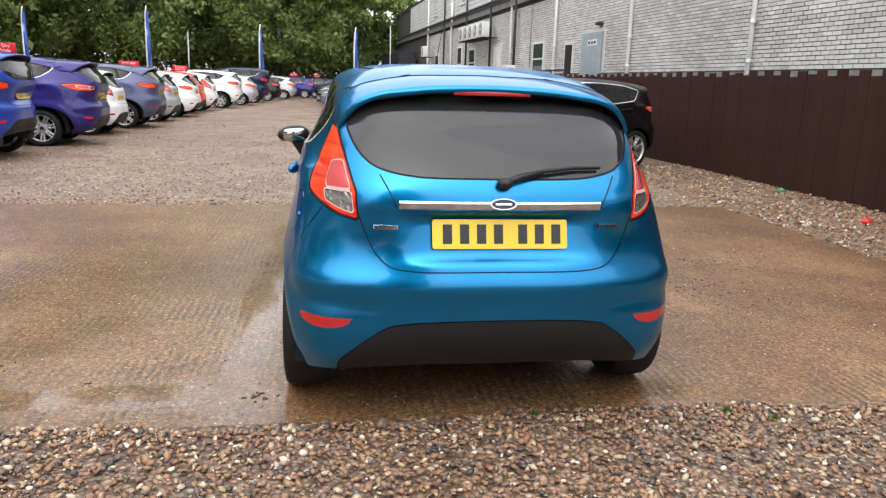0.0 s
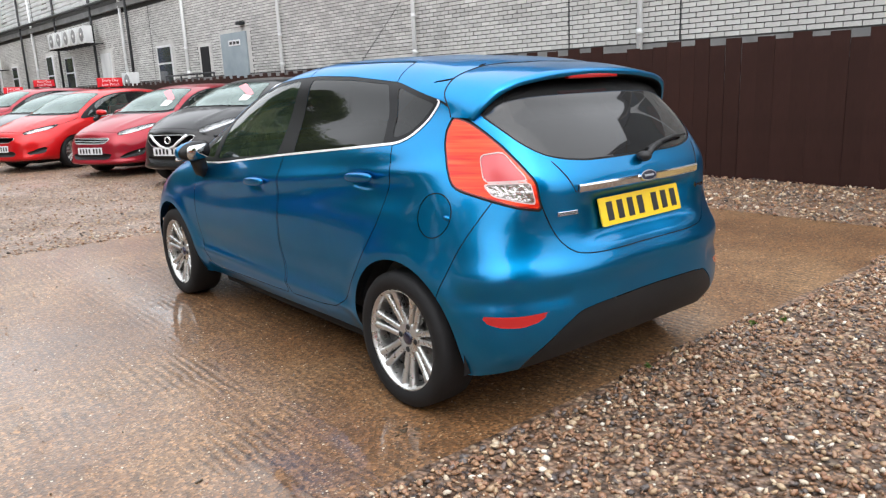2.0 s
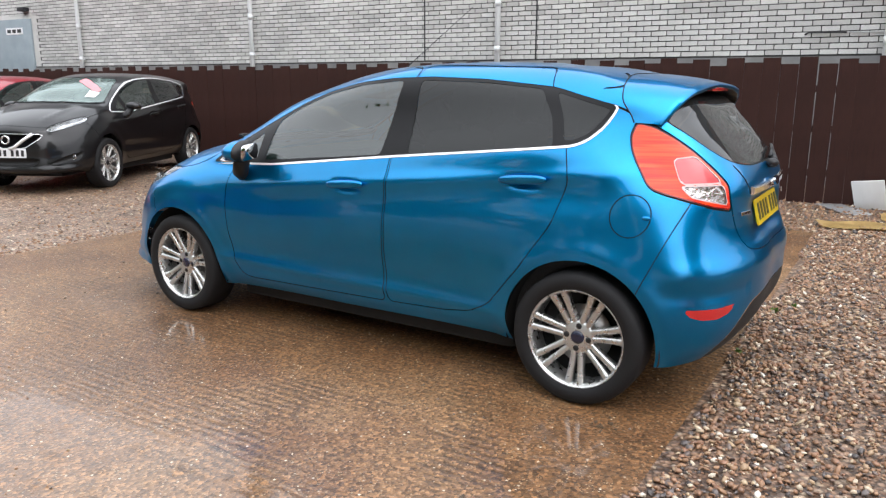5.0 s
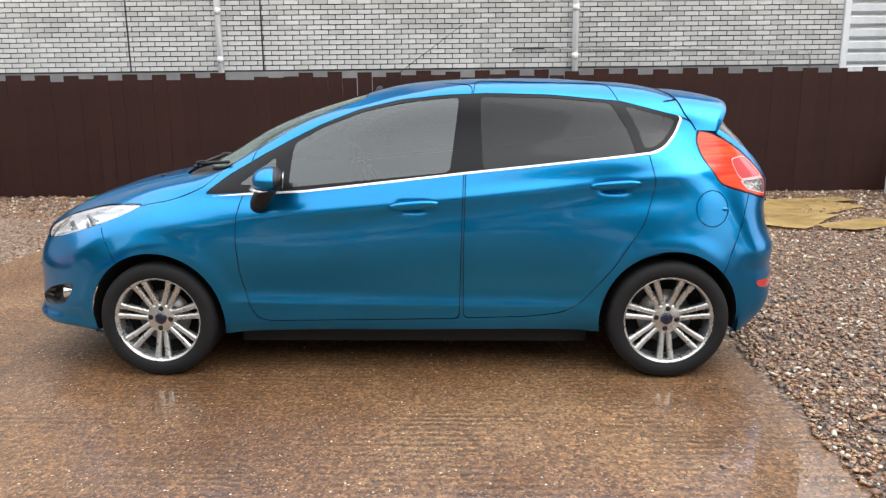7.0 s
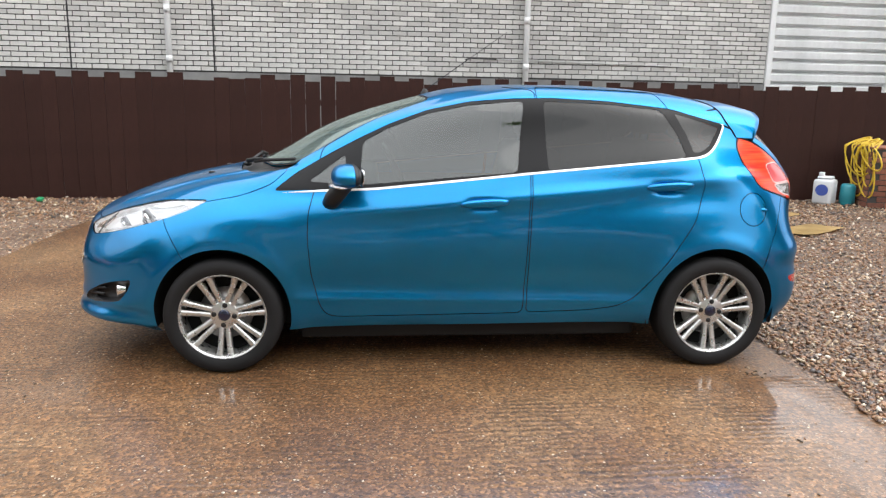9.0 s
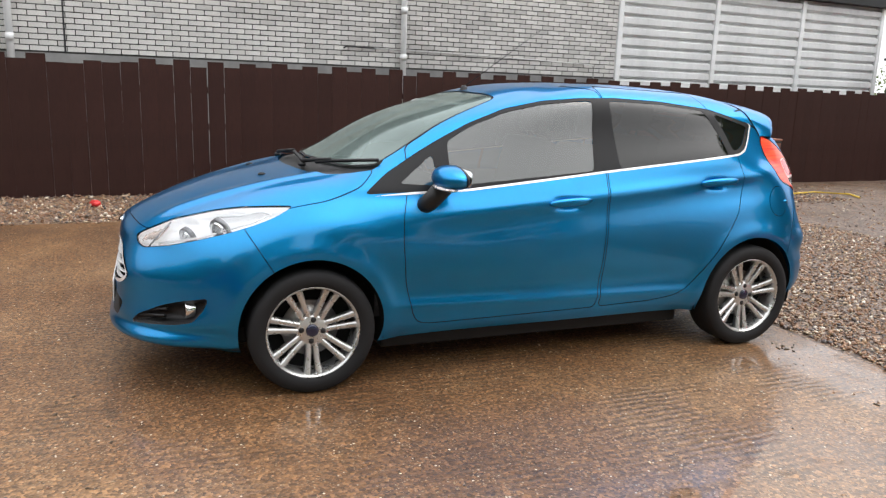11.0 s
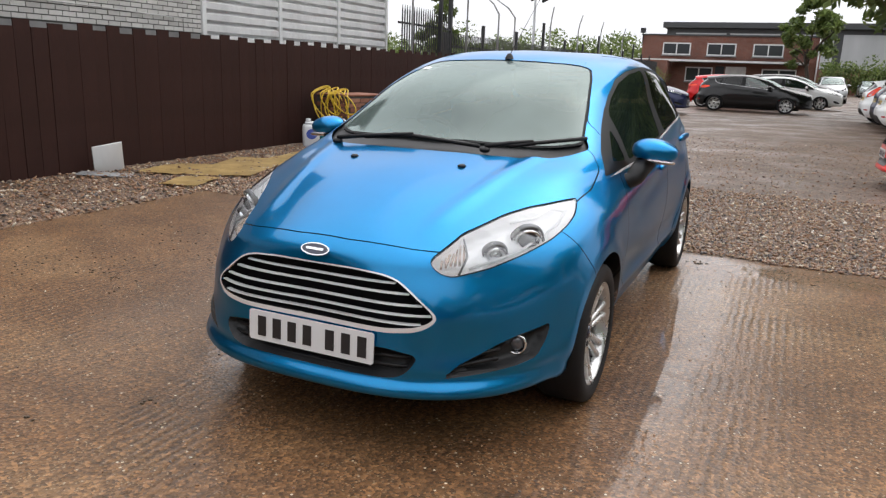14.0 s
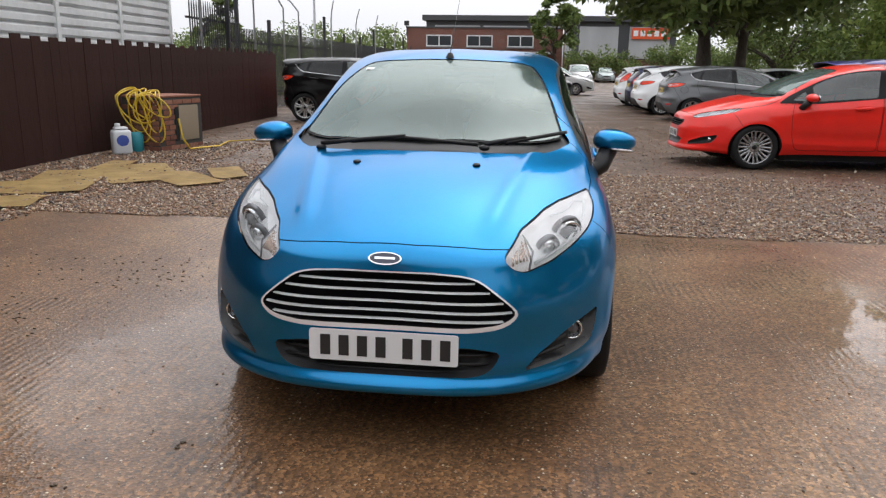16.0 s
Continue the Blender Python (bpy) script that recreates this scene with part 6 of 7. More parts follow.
parked("small", "light_blue", 2.6, 26.6, 200, "pale blue small hatchback parked nose-out", 0, 0, RR)
parked("small", "white", 2.4, 29.8, 198, "white small hatchback with a price sign on its roof", 0, 10, RR)
parked("hatch", "grey", 2.2, 35.0, 196, "grey hatchback parked far down the row", 0, 0, RR)
parked("mpv", "black", 2.0, 39.0, 196, "black people carrier parked far down the row", 0, 0, RR)
LR = "cars parked tail-out along the tree side"
parked("mini_suv", "blue", -6.0, 9.35, 182, "bright blue compact crossover with silver rear skid plate", 0, 0, LR)
parked("mpv", "purple_blue", -5.9, 12.1, 184, "deep purple-blue people carrier with a price sign on its roof", 1, 10, LR)
parked("small", "white", -5.9, 14.75, 182, "white small hatchback parked tail-out", 0, 0, LR)
parked("suv", "slate_blue", -5.75, 17.2, 182, "slate blue crossover with red tail lamps", 0, 0, LR)
parked("small", "silver", -5.7, 19.9, 180, "silver small hatchback with a price sign on its roof", 0, 10, LR)
parked("hatch", "white", -5.7, 22.6, 180, "white hatchback parked tail-out", 0, 0, LR)
parked("small", "bright_red", -5.8, 25.2, 180, "red small hatchback parked between white cars", 0, 0, LR)
parked("small", "white", -5.7, 27.4, 180, "white small hatchback with a price sign on its roof", 0, 10, LR)
parked("suv", "white", -5.3, 30.6, 180, "white crossover with silver alloy wheels", 0, 0, LR)
parked("hatch", "silver", -4.9, 34.2, 180, "silver hatchback parked tail-out", 0, 0, LR)
parked("van", "navy", -4.7, 38.2, 180, "dark navy van parked tail-out", 0, 0, LR)
parked("hatch", "black", -4.3, 42.2, 180, "black hatchback with a price sign on its roof", 0, 10, LR)
parked("hatch", "silver", -3.6, 46.0, 178, "pale silver hatchback parked tail-out", 0, 0, LR)
parked("hatch", "purple_blue", -2.4, 50.0, 178, "dark purple hatchback with a price sign on its roof", 0, 10, LR)
parked("hatch", "navy", -0.9, 54.0, 178, "dark navy hatchback at the end of the row", 0, 10, LR)
BR = "cars parked in the rear of the lot"
parked("mini_suv", "black", 4.95, -12.45, 180, "glossy black compact crossover with silver roof rails", 1, 0, BR, kz=.98, lift=.09)
parked("hatch", "bright_red", 5.3, -15.4, 180, "bright red hatchback behind the black crossover", 0, 0, BR)
parked("hatch", "grey", 6.0, -19.0, 180, "dark grey hatchback with multi-spoke wheels", 0, 0, BR)
parked("hatch", "navy", 5.6, -22.6, 180, "dark blue saloon-like hatchback parked nose-out", 0, 0, BR)
parked("hatch", "black", 1.55, -27.75, 180, "black hatchback parked across the rear of the lot", 0, 0, BR)
parked("hatch", "red", 2.4, -31.0, 180, "red hatchback behind the black one", 0, 0, BR)
parked("hatch", "white", .2, -34.0, 180, "white hatchback behind the black one", 0, 0, BR)
parked("mpv", "black", .2, -41.5, 180, "black people carrier near the brick building", 0, 0, BR)
parked("mpv", "silver", -3.4, -50.5, 90, "silver people carrier facing the lot", 0, 0, BR)
for i, (kind, col, xx) in enumerate((("hatch", "pale_green", -7.2), ("small", "navy", -10.2), ("small", "white", -12.0), ("hatch", "red", -14.0), ("hatch", "teal", -17.2), ("small", "silver", -20.0))):
    parked(kind, col, xx, -73.0 - .6 * i, 90, "distant %s car parked before the hedge" % col.replace("_", " "), 0, 0, BR)
parked("hatch", "bright_red", -6.15, -5.92, 1, "bright red sporty hatchback with dark alloy wheels on gravel", 1, 0, BR, trim=GLOSS_BLACK, alloy=DARK_ALLOY, spokes=10)
parked("hatch", "grey", -4.55, -15.6, 182, "mid grey hatchback with a red tail lamp parked tail-out", 1, 0, BR)
parked("hatch", "white", -4.2, -18.4, 182, "white hatchback parked tail-out", 0, 0, BR)
parked("small", "navy", -4.15, -20.9, 182, "navy blue small hatchback parked tail-out", 0, 0, BR)
parked("small", "white", -4.0, -23.4, 182, "white small hatchback parked tail-out", 0, 0, BR)
parked("mpv", "purple_blue", -6.95, -10.6, 182, "purple people carrier standing beyond the red car", 0, 0, BR)
parked("hatch", "white", -9.5, -27.0, 182, "white car far across the lot", 0, 0, BR)


# ---- leaves, trees, hedges ----
def leaf_material(name, dark, light):
    m = material(name, dark, 0.5)
    v = coords(m)
    c = ramp(m, island_random(m), [(0.0, dark), (0.55, tuple((a + b) / 2 for a, b in zip(dark, light))), (1.0, light)])
    c = mixed(m, 1.0, c, ramp(m, noise_tex(m, v, 0.5, 3), [(0.3, 0.7), (0.7, 1.15)]), "MULTIPLY")
    use(m, "Base Color", c)
    # light that comes through the leaf
    n, l, b = nodes_of(m)
    through_leaf, blend = n.new("ShaderNodeBsdfTranslucent"), n.new("ShaderNodeMixShader")
    blend.inputs[0].default_value = 0.42
    l.new(c, through_leaf.inputs["Color"])
    l.new(b.outputs[0], blend.inputs[1])
    l.new(through_leaf.outputs[0], blend.inputs[2])
    l.new(blend.outputs[0], n["Material Output"].inputs["Surface"])
    return m


LEAF = leaf_material("dark_green_leaves", (0.065, 0.105, 0.026), (0.23, 0.30, 0.085))
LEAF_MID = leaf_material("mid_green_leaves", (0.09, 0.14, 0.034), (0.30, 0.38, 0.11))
LEAF_PALE = leaf_material("light_green_leaves", (0.16, 0.24, 0.05), (0.42, 0.52, 0.14))
BARK = material("rough_bark", (0.06, 0.048, 0.038), 0.9)
bk = noise_tex(BARK, coords(BARK, (1, 1, .25)), 14, 5, .7)
use(BARK, "Base Color", ramp(BARK, bk, [(.3, (.03, .024, .019)), (.7, (.10, .082, .064))]))
bumped(BARK, bk, .6, .03)


def leaf_cloud(centres, radii, per, size, seed):
    """Small bent leaves thrown about clump centres, as (verts, faces)."""
    r = np.random.RandomState(seed)
    n = len(centres) * per
    c = np.repeat(np.asarray(centres, float), per, 0)
    rad = np.repeat(np.asarray(radii, float), per)[:, None]
    d = r.normal(size=(n, 3))
    d /= np.linalg.norm(d, axis=1, keepdims=True)
    p = c + d * rad * (r.rand(n, 1) ** .45) * (1, 1, .75)
    u = r.normal(size=(n, 3)) + d * .2
    u /= np.linalg.norm(u, axis=1, keepdims=True)
    w = np.cross(u, r.normal(size=(n, 3)))
    w /= np.linalg.norm(w, axis=1, keepdims=True)
    s = size * (.55 + .9 * r.rand(n, 1))
    V = np.stack([p - u * s, p + w * s * .45, p + u * s, p - w * s * .45], 1).reshape(-1, 3)
    F = np.arange(4 * n).reshape(-1, 4)
    return V, F


def tree(x, y, height, spread, trunk_r, clear, seed, leaves=LEAF, clumps=70, per=90, size=.22, name="tree", label="broad leafy green tree with a dark trunk"):
    rg = random.Random(seed)
    t = thing(name, label, "tree", "trees round the lot", at=pose(x, y, 0, 0, 0, rg.uniform(0, 360)))
    geos = [tube([(0, 0, -.1), (rg.uniform(-.1, .1), rg.uniform(-.1, .1), clear * .6), (rg.uniform(-.25, .25), rg.uniform(-.25, .25), clear * 1.15), (rg.uniform(-.4, .4), rg.uniform(-.4, .4), height * .8)], trunk_r, 12, .25)]
    cs, rs = [], []
    limbs = 9
    for i in range(limbs):
        a = 2 * math.pi * i / limbs + rg.uniform(-.3, .3)
        z0 = clear * rg.uniform(.8, 1.2)
        ln, up = spread * rg.uniform(.6, .95), (height - clear) * rg.uniform(.15, .6)
        pts = [(0, 0, z0), (ln * .35 * math.cos(a), ln * .35 * math.sin(a), z0 + up * .5), (ln * .75 * math.cos(a + .1), ln * .75 * math.sin(a + .1), z0 + up * .85), (ln * math.cos(a + .15), ln * math.sin(a + .15), z0 + up)]
        geos.append(tube(pts, trunk_r * .38, 8, .2))
    for i in range(clumps):
        a, q = rg.uniform(0, 2 * math.pi), rg.random()
        zz = clear + (height - clear) * (.04 + .96 * q)
        f = math.sin(math.pi * min(1, .18 + .82 * (zz - clear) / (height - clear))) ** .6
        rr = spread * f * math.sqrt(rg.uniform(.15, 1.0))
        cs.append((rr * math.cos(a), rr * math.sin(a), zz + rg.uniform(-.4, .4)))
        rs.append(spread * rg.uniform(.16, .30))
    part("trunk", joined(*geos), BARK, t)
    part("crown", leaf_cloud(cs, rs, per, size, seed), leaves, t, smooth=False)
    return t


def hedge(name, label, x0, x1, y0, y1, h, n, per, size, seed, leaves=LEAF):
    rg = random.Random(seed)
    cs, rs = [], []
    for i in range(n):
        cs.append((rg.uniform(x0, x1), rg.uniform(y0, y1), rg.uniform(.1, 1) ** .8 * h * rg.uniform(.75, 1.1)))
        rs.append(h * rg.uniform(.25, .42))
    return tagged(part(name, leaf_cloud(cs, rs, per, size, seed), leaves, None, smooth=False), label, "hedge", kind="stuff")


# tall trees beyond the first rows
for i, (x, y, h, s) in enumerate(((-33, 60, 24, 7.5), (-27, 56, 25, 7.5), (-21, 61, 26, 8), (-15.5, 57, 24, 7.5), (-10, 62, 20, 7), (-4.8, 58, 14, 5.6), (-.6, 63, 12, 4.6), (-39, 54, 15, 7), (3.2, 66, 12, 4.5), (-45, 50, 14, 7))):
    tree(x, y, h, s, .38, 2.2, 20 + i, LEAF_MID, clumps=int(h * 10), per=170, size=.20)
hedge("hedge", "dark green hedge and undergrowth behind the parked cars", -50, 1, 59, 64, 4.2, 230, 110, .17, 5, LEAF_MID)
hedge("far_woods", "dense dark green trees behind the lot", -60, 2, 70, 78, 11.0, 200, 140, .28, 15)
# west side
for i, (x, y, h, s) in enumerate(((-26, 34, 12, 6), (-21, 19, 12.5, 6), (-19, 8, 12, 6), (-19.5, -2, 11.5, 6), (-29, -13, 13, 6.5), (-24, 44, 13, 6))):
    tree(x, y, h, s, .3, 1.8, 60 + i, clumps=90, per=80, size=.28)
hedge("hedge", "green hedge along the far side of the lot", -33, -29, -30, 40, 2.6, 120, 45, .22, 6)
# rear
tree(-7.4, -27.5, 24, 6.4, .42, 2.9, 81, clumps=380, per=170, size=.23, label="large dark green tree with a thick trunk")
tree(-9.9, -31.5, 23, 5.6, .34, 3.0, 82, clumps=260, per=150, size=.23, label="dark green tree with a forked trunk")
tree(-14.6, -22, 7.5, 3.0, .2, .9, 83, LEAF_PALE, 120, 170, .12, label="pale green young tree with low branches")
tree(-1.9, -58, 7.4, 2.0, .2, 2.6, 84, clumps=50, per=80, size=.2, label="slim dark green tree beside the brick building")
tree(-19.5, -58, 10, 4.6, .3, 1.5, 86, clumps=110, per=110, size=.17)
tree(-24, -50, 8.5, 5, .25, 1.5, 87, clumps=70, per=80, size=.24)
tree(-31, -60, 9, 5.5, .25, 1.5, 88, clumps=70, per=80, size=.26)
tree(-40, -66, 10, 6, .25, 1.5, 89, clumps=70, per=80, size=.3)
hedge("hedge", "tall dark hedge before the retail warehouse", -24, -3.5, -77, -75, 3.2, 110, 120, .15, 7)
hedge("hedge", "green bushes behind the steel fence", 8.6, 14, -60, -24, 2.0, 260, 150, .07, 8)
hedge("far_woods", "distant green woods at the edge of the yard", 14, 60, -100, -70, 5.0, 260, 110, .20, 9)
hedge("far_woods", "distant dark green woods beyond the lot", -90, -19, -110, -88, 6.6, 210, 110, .28, 10)
tree(9.6, -17.5, 3.7, .8, .1, .5, 90, clumps=26, per=60, size=.12, label="slim dark conifer behind the steel fence")

# ---- brick offices and the retail warehouse ----
RED_BRICK = material("red_brick", (0.2, 0.07, 0.045), 0.8)
n_, l_, b_ = nodes_of(RED_BRICK)
bt = n_.new("ShaderNodeTexBrick")
bt.inputs["Scale"].default_value = 1.0
bt.inputs["Color1"].default_value = (.21, .07, .045, 1)
bt.inputs["Color2"].default_value = (.15, .05, .035, 1)
bt.inputs["Mortar"].default_value = (.22, .17, .14, 1)
bt.inputs["Mortar Size"].default_value = .008
bt.inputs["Brick Width"].default_value, bt.inputs["Row Height"].default_value = .225, .075
l_.new(coords(RED_BRICK, (1, 1, 1), "Object", (radians(90), 0, 0)), bt.inputs["Vector"])
use(RED_BRICK, "Base Color", mixed(RED_BRICK, 1.0, bt.outputs["Color"], ramp(RED_BRICK, noise_tex(RED_BRICK, coords(RED_BRICK), .8, 5), [(.3, .8), (.7, 1.1)]), "MULTIPLY"))
PANEL_GREY = material("pale_grey_panel", (0.42, 0.43, 0.44), 0.5)
use(PANEL_GREY, "Base Color", ramp(PANEL_GREY, noise_tex(PANEL_GREY, coords(PANEL_GREY, (1, 1, .2)), .6, 4), [(.3, (.37, .38, .39)), (.7, (.46, .47, .48))]))
CHARCOAL = material("charcoal_cladding", (0.055, 0.058, 0.062), 0.55)
ORANGE = material("orange_sign", (0.75, 0.10, 0.03), 0.5)
off = thing("brick_office", "two-storey red brick office with flat roof and white windows", "building", at=pose(0, -62, 0))
part("wall", box(-2.75, 11.2, -9, 0, 0, 4.62), RED_BRICK, off, smooth=False)
part("coping", box(-2.85, 11.3, -9.1, .08, 4.622, 4.74), CHARCOAL, off, smooth=False)
part("wall", box(8.6, 15, .005, 2.6, 0, 2.55), RED_BRICK, off, smooth=False)
part("canopy", box(-2.0, 8.5, .01, 1.5, 2.45, 2.68), CHARCOAL, off, smooth=False)
part("fascia", box(-2.0, 15.05, 1.505, 1.56, 2.50, 2.66), WHITE_PAINT, off, smooth=False)


def office_window(x0, x1, z0, z1):
    w = part("window", box(x0, x1, .0, .05, z0, z1), WHITE_PAINT, off, smooth=False)
    xm = (x0 + x1) / 2
    for a, b in ((x0 + .1, xm - .05), (xm + .05, x1 - .1)):
        part("pane", box(a, b, .051, .06, z0 + .1, z1 - .1), WINDOW_DARK, w, smooth=False)
    part("window_sill", box(x0 - .08, x1 + .08, .0, .12, z0 - .1, z0 - .005), RENDER_GREY, w, smooth=False)


for x0 in (7.15, 3.55, -.05):
    office_window(x0, x0 + 2.3, 3.05, 4.05)
office_window(5.2, 7.4, .9, 2.1)
office_window(-1.2, 1.4, .9, 2.1)
part("office_door", box(2.6, 4.2, .0, .05, 0, 2.2), WHITE_PAINT, off, smooth=False)
part("office_door", box(4.3, 5.0, .0, .05, 0, 2.2), WINDOW_DARK, off, smooth=False)
part("security_lamp", joined(tube([(11.2, .1, 3.9), (11.2, .1, 4.9)], .04, 8), box(11.0, 11.4, .0, .3, 4.8, 5.2)), DARK_METAL, off, smooth=False)
part("rainwater_pipe", tube([(-2.6, .08, 0), (-2.6, .08, 4.6)], .06, 8), WHITE_PAINT, off)
shop = thing("retail_warehouse", "large grey panelled retail warehouse with dark frame and orange sign", "building", at=pose(0, -82, 0))
part("wall", box(-15.6, 12.4, -30, 0, 0, 6.4), CHARCOAL, shop, smooth=False)
part("roof", box(-16.0, 12.8, -30.4, .6, 6.42, 7.0), CHARCOAL, shop, smooth=False)
part("base", box(-15.4, 12.2, .002, .06, 0, 2.4), RED_BRICK, shop, smooth=False)
for x0, x1 in ((6.2, 11.4), (.9, 5.8), (-4.2, .5), (-9.3, -5.0), (-14.9, -10.5)):
    part("wall_panel", box(x0, x1, .003, .12, 2.5, 5.9), PANEL_GREY, shop, smooth=False)
sg = part("shop_sign", box(-14.85, -10.75, .125, .35, 4.6, 5.8), ORANGE, shop, smooth=False)
for i in range(5):
    part("sign_bar", box(-14.4 + i * .75, -13.9 + i * .75, .352, .40, 4.9, 5.5), PAPER, sg, smooth=False)

# ---- flags ----
FLAG_BLUE = material("blue_flag_cloth", (0.02, 0.07, 0.33), 0.7)
use(FLAG_BLUE, "Base Color", ramp(FLAG_BLUE, noise_tex(FLAG_BLUE, coords(FLAG_BLUE, (1, 1, .4)), 1.6, 3), [(.40, (.02, .06, .30)), (.56, (.05, .13, .45)), (.62, (.6, .64, .7))]))


def flag(x, y, h, turn, group="feather flags along the lot"):
    f = thing("feather_flag", "tall narrow blue and white feather flag on a pole", "flag", group, at=pose(x, y, 0, 0, 0, turn))
    pts = [(0, 0, 0), (0, 0, h * .7), (.02, 0, h * .9), (.09, 0, h)]
    part("pole", tube(pts, .05, 8, .5), WHITE_PAINT, f)
    rows = 14
    vs, fs = [], []
    for i in range(rows + 1):
        t = i / rows
        z = h * (.38 + .58 * t)
        w = .24 * (1 - .45 * t) if t < .95 else .06
        e = .02 + (.06 * max(0, t - .8) / .2 if t > .8 else 0)
        for j in range(5):
            u = j / 4
            vs.append((e + w * u, .05 * math.sin(5 * t + 4 * u), z - .25 * u * (1 - t) ))
    for i in range(rows):
        for j in range(4):
            fs.append((i * 5 + j, i * 5 + j + 1, i * 5 + 6 + j, i * 5 + 5 + j))
    n = len(vs)
    vs += [(p[0], p[1] + .004, p[2]) for p in vs]
    fs += [tuple(reversed([q + n for q in f_])) for f_ in fs]
    part("banner", (vs, fs), FLAG_BLUE, f)


for x, y, h, t in ((-16.7, 40, 4.6, 20), (-10.5, 40, 4.9, 10), (-4.6, 40.5, 4.2, 30), (.55, 36.6, 4.0, 15), (5.6, 51, 4.2, -30)):
    flag(x, y, h, t)
for x, y, h in ((-8.5, 41, 3.7), (2.75, 41, 4.4)):
    lp = thing("lamp_post", "plain grey steel post at the edge of the lot", "post", "posts along the lot", at=pose(x, y, 0))
    part("shaft", tube([(0, 0, 0), (0, 0, h)], .05, 10, .7), STEEL, lp)

# ---- ground things ----
CARDBOARD = material("wet_cardboard", (0.24, 0.16, 0.06), 0.6)
use(CARDBOARD, "Base Color", mixed(CARDBOARD, 1.0, ramp(CARDBOARD, noise_tex(CARDBOARD, coords(CARDBOARD), 3, 5), [(.3, (.34, .22, .07)), (.7, (.60, .43, .18))]), ramp(CARDBOARD, noise_tex(CARDBOARD, coords(CARDBOARD), 40, 3), [(.3, .9), (.7, 1.08)]), "MULTIPLY"))


def sheet_board(x, y, w, d, turn, tilt, seed, z=.02):
    rg = random.Random(seed)
    n, m = 9, 5
    vs, fs = [], []
    for i in range(n):
        for j in range(m):
            u, v = i / (n - 1) - .5, j / (m - 1) - .5
            vs.append((u * w * (1 + rg.uniform(-.03, .03)), v * d * (1 + rg.uniform(-.03, .03)), .012 + .010 * math.sin(u * 7 + seed) * math.cos(v * 5 + seed)))
    for i in range(n - 1):
        for j in range(m - 1):
            fs.append((i * m + j, (i + 1) * m + j, (i + 1) * m + j + 1, i * m + j + 1))
    bm = bmesh.new()
    bv = [bm.verts.new(p) for p in vs]
    for f in fs:
        bm.faces.new([bv[q] for q in f])
    bmesh.ops.solidify(bm, geom=bm.faces[:], thickness=.007)
    ob = part("cardboard_sheet", bm, CARDBOARD, None, smooth=False)
    ob.matrix_basis = pose(x, y, z, tilt, 0, turn)
    return tagged(ob, "flattened wet brown cardboard sheet lying on gravel", "cardboard", "cardboard sheets by the fence")


for i, (x, y, w, d, t) in enumerate(((4.75, -2.0, 1.7, .75, 110), (4.25, -2.75, 1.5, .8, 125), (3.55, -2.45, 1.1, .55, 140), (3.25, -3.0, .9, .4, 120), (5.15, -1.35, .9, .6, 95), (4.4, -.72, .62, .42, 105), (4.9, -3.3, .9, .35, 100))):
    sheet_board(x, y, w, d, t, 0, i + 1)
shard = part("panel_offcut", box(-.17, .17, -.008, .008, 0, .34, .004), WHITE_PAINT, None)
shard.matrix_basis = pose(5.70, -.80, .0, -14, 8, 70)
tagged(shard, "white plastic panel offcut leaning on the fence", "panel offcut")
flat = part("panel_offcut", box(-.28, .28, -.16, .16, 0, .012, .004), STEEL, None)
flat.matrix_basis = pose(5.48, -.55, .012, 2, -3, 40)
tagged(flat, "grey metal sheet offcut lying on the gravel", "panel offcut")

JUG = material("white_plastic_drum", (0.62, 0.64, 0.66), 0.4)
JUG_BLUE = material("drum_label_blue", (0.05, 0.09, 0.36), 0.5)
JUG_TEAL = material("teal_plastic", (0.02, 0.22, 0.27), 0.4)
jug = thing("plastic_drum", "white plastic drum with blue label standing by the fence", "drum", at=pose(5.55, -4.62, 0, 0, 0, -50))
part("drum_body", joined(box(-.13, .13, -.13, .13, 0, .36, .045)), JUG, jug)
part("drum_shoulder", box(-.095, .095, -.095, .095, .36, .40, .026), JUG, jug)
part("drum_cap", moved(lathe([(0, .06), (.035, .06), (.04, .05), (.04, 0)], 16, "Z"), pose(-.045, .045, .392)), JUG, jug)
part("drum_label", moved(rect_plate(ellipse(.085, .08), .0, -.004), pose(-.132, 0, .21, 0, 0, -90)), JUG_BLUE, jug, smooth=False)
jug2 = thing("plastic_can", "small teal plastic can beside the white drum", "can", at=pose(5.48, -4.92, 0))
part("can_body", lathe([(0, 0), (.09, .0), (.1, .02), (.1, .26), (.07, .3), (.0, .3)], 20, "Z"), JUG_TEAL, jug2)

HUTCH = material("old_red_brick", (0.22, 0.09, 0.06), 0.85)
use(HUTCH, "Base Color", mixed(HUTCH, 1.0, ramp(HUTCH, object_random(HUTCH), [(0, (.13, .05, .035)), (.5, (.24, .095, .06)), (1, (.30, .15, .10))]), ramp(HUTCH, noise_tex(HUTCH, coords(HUTCH), 30, 4), [(.3, .75), (.7, 1.15)]), "MULTIPLY"))
hutch = thing("brick_hutch", "small square red brick hutch with a wooden hatch", "brick hutch", at=pose(5.35, -5.55, 0, 0, 0, -13))
part("core", box(-.33, .33, -.50, .50, 0, .80), MORTAR, hutch, smooth=False)
hb = box(-.104, .104, -.012, .0, -.0325, .0325, .004)
hb_me = mesh_of("brick", hb[0], hb[1], HUTCH, None, False)
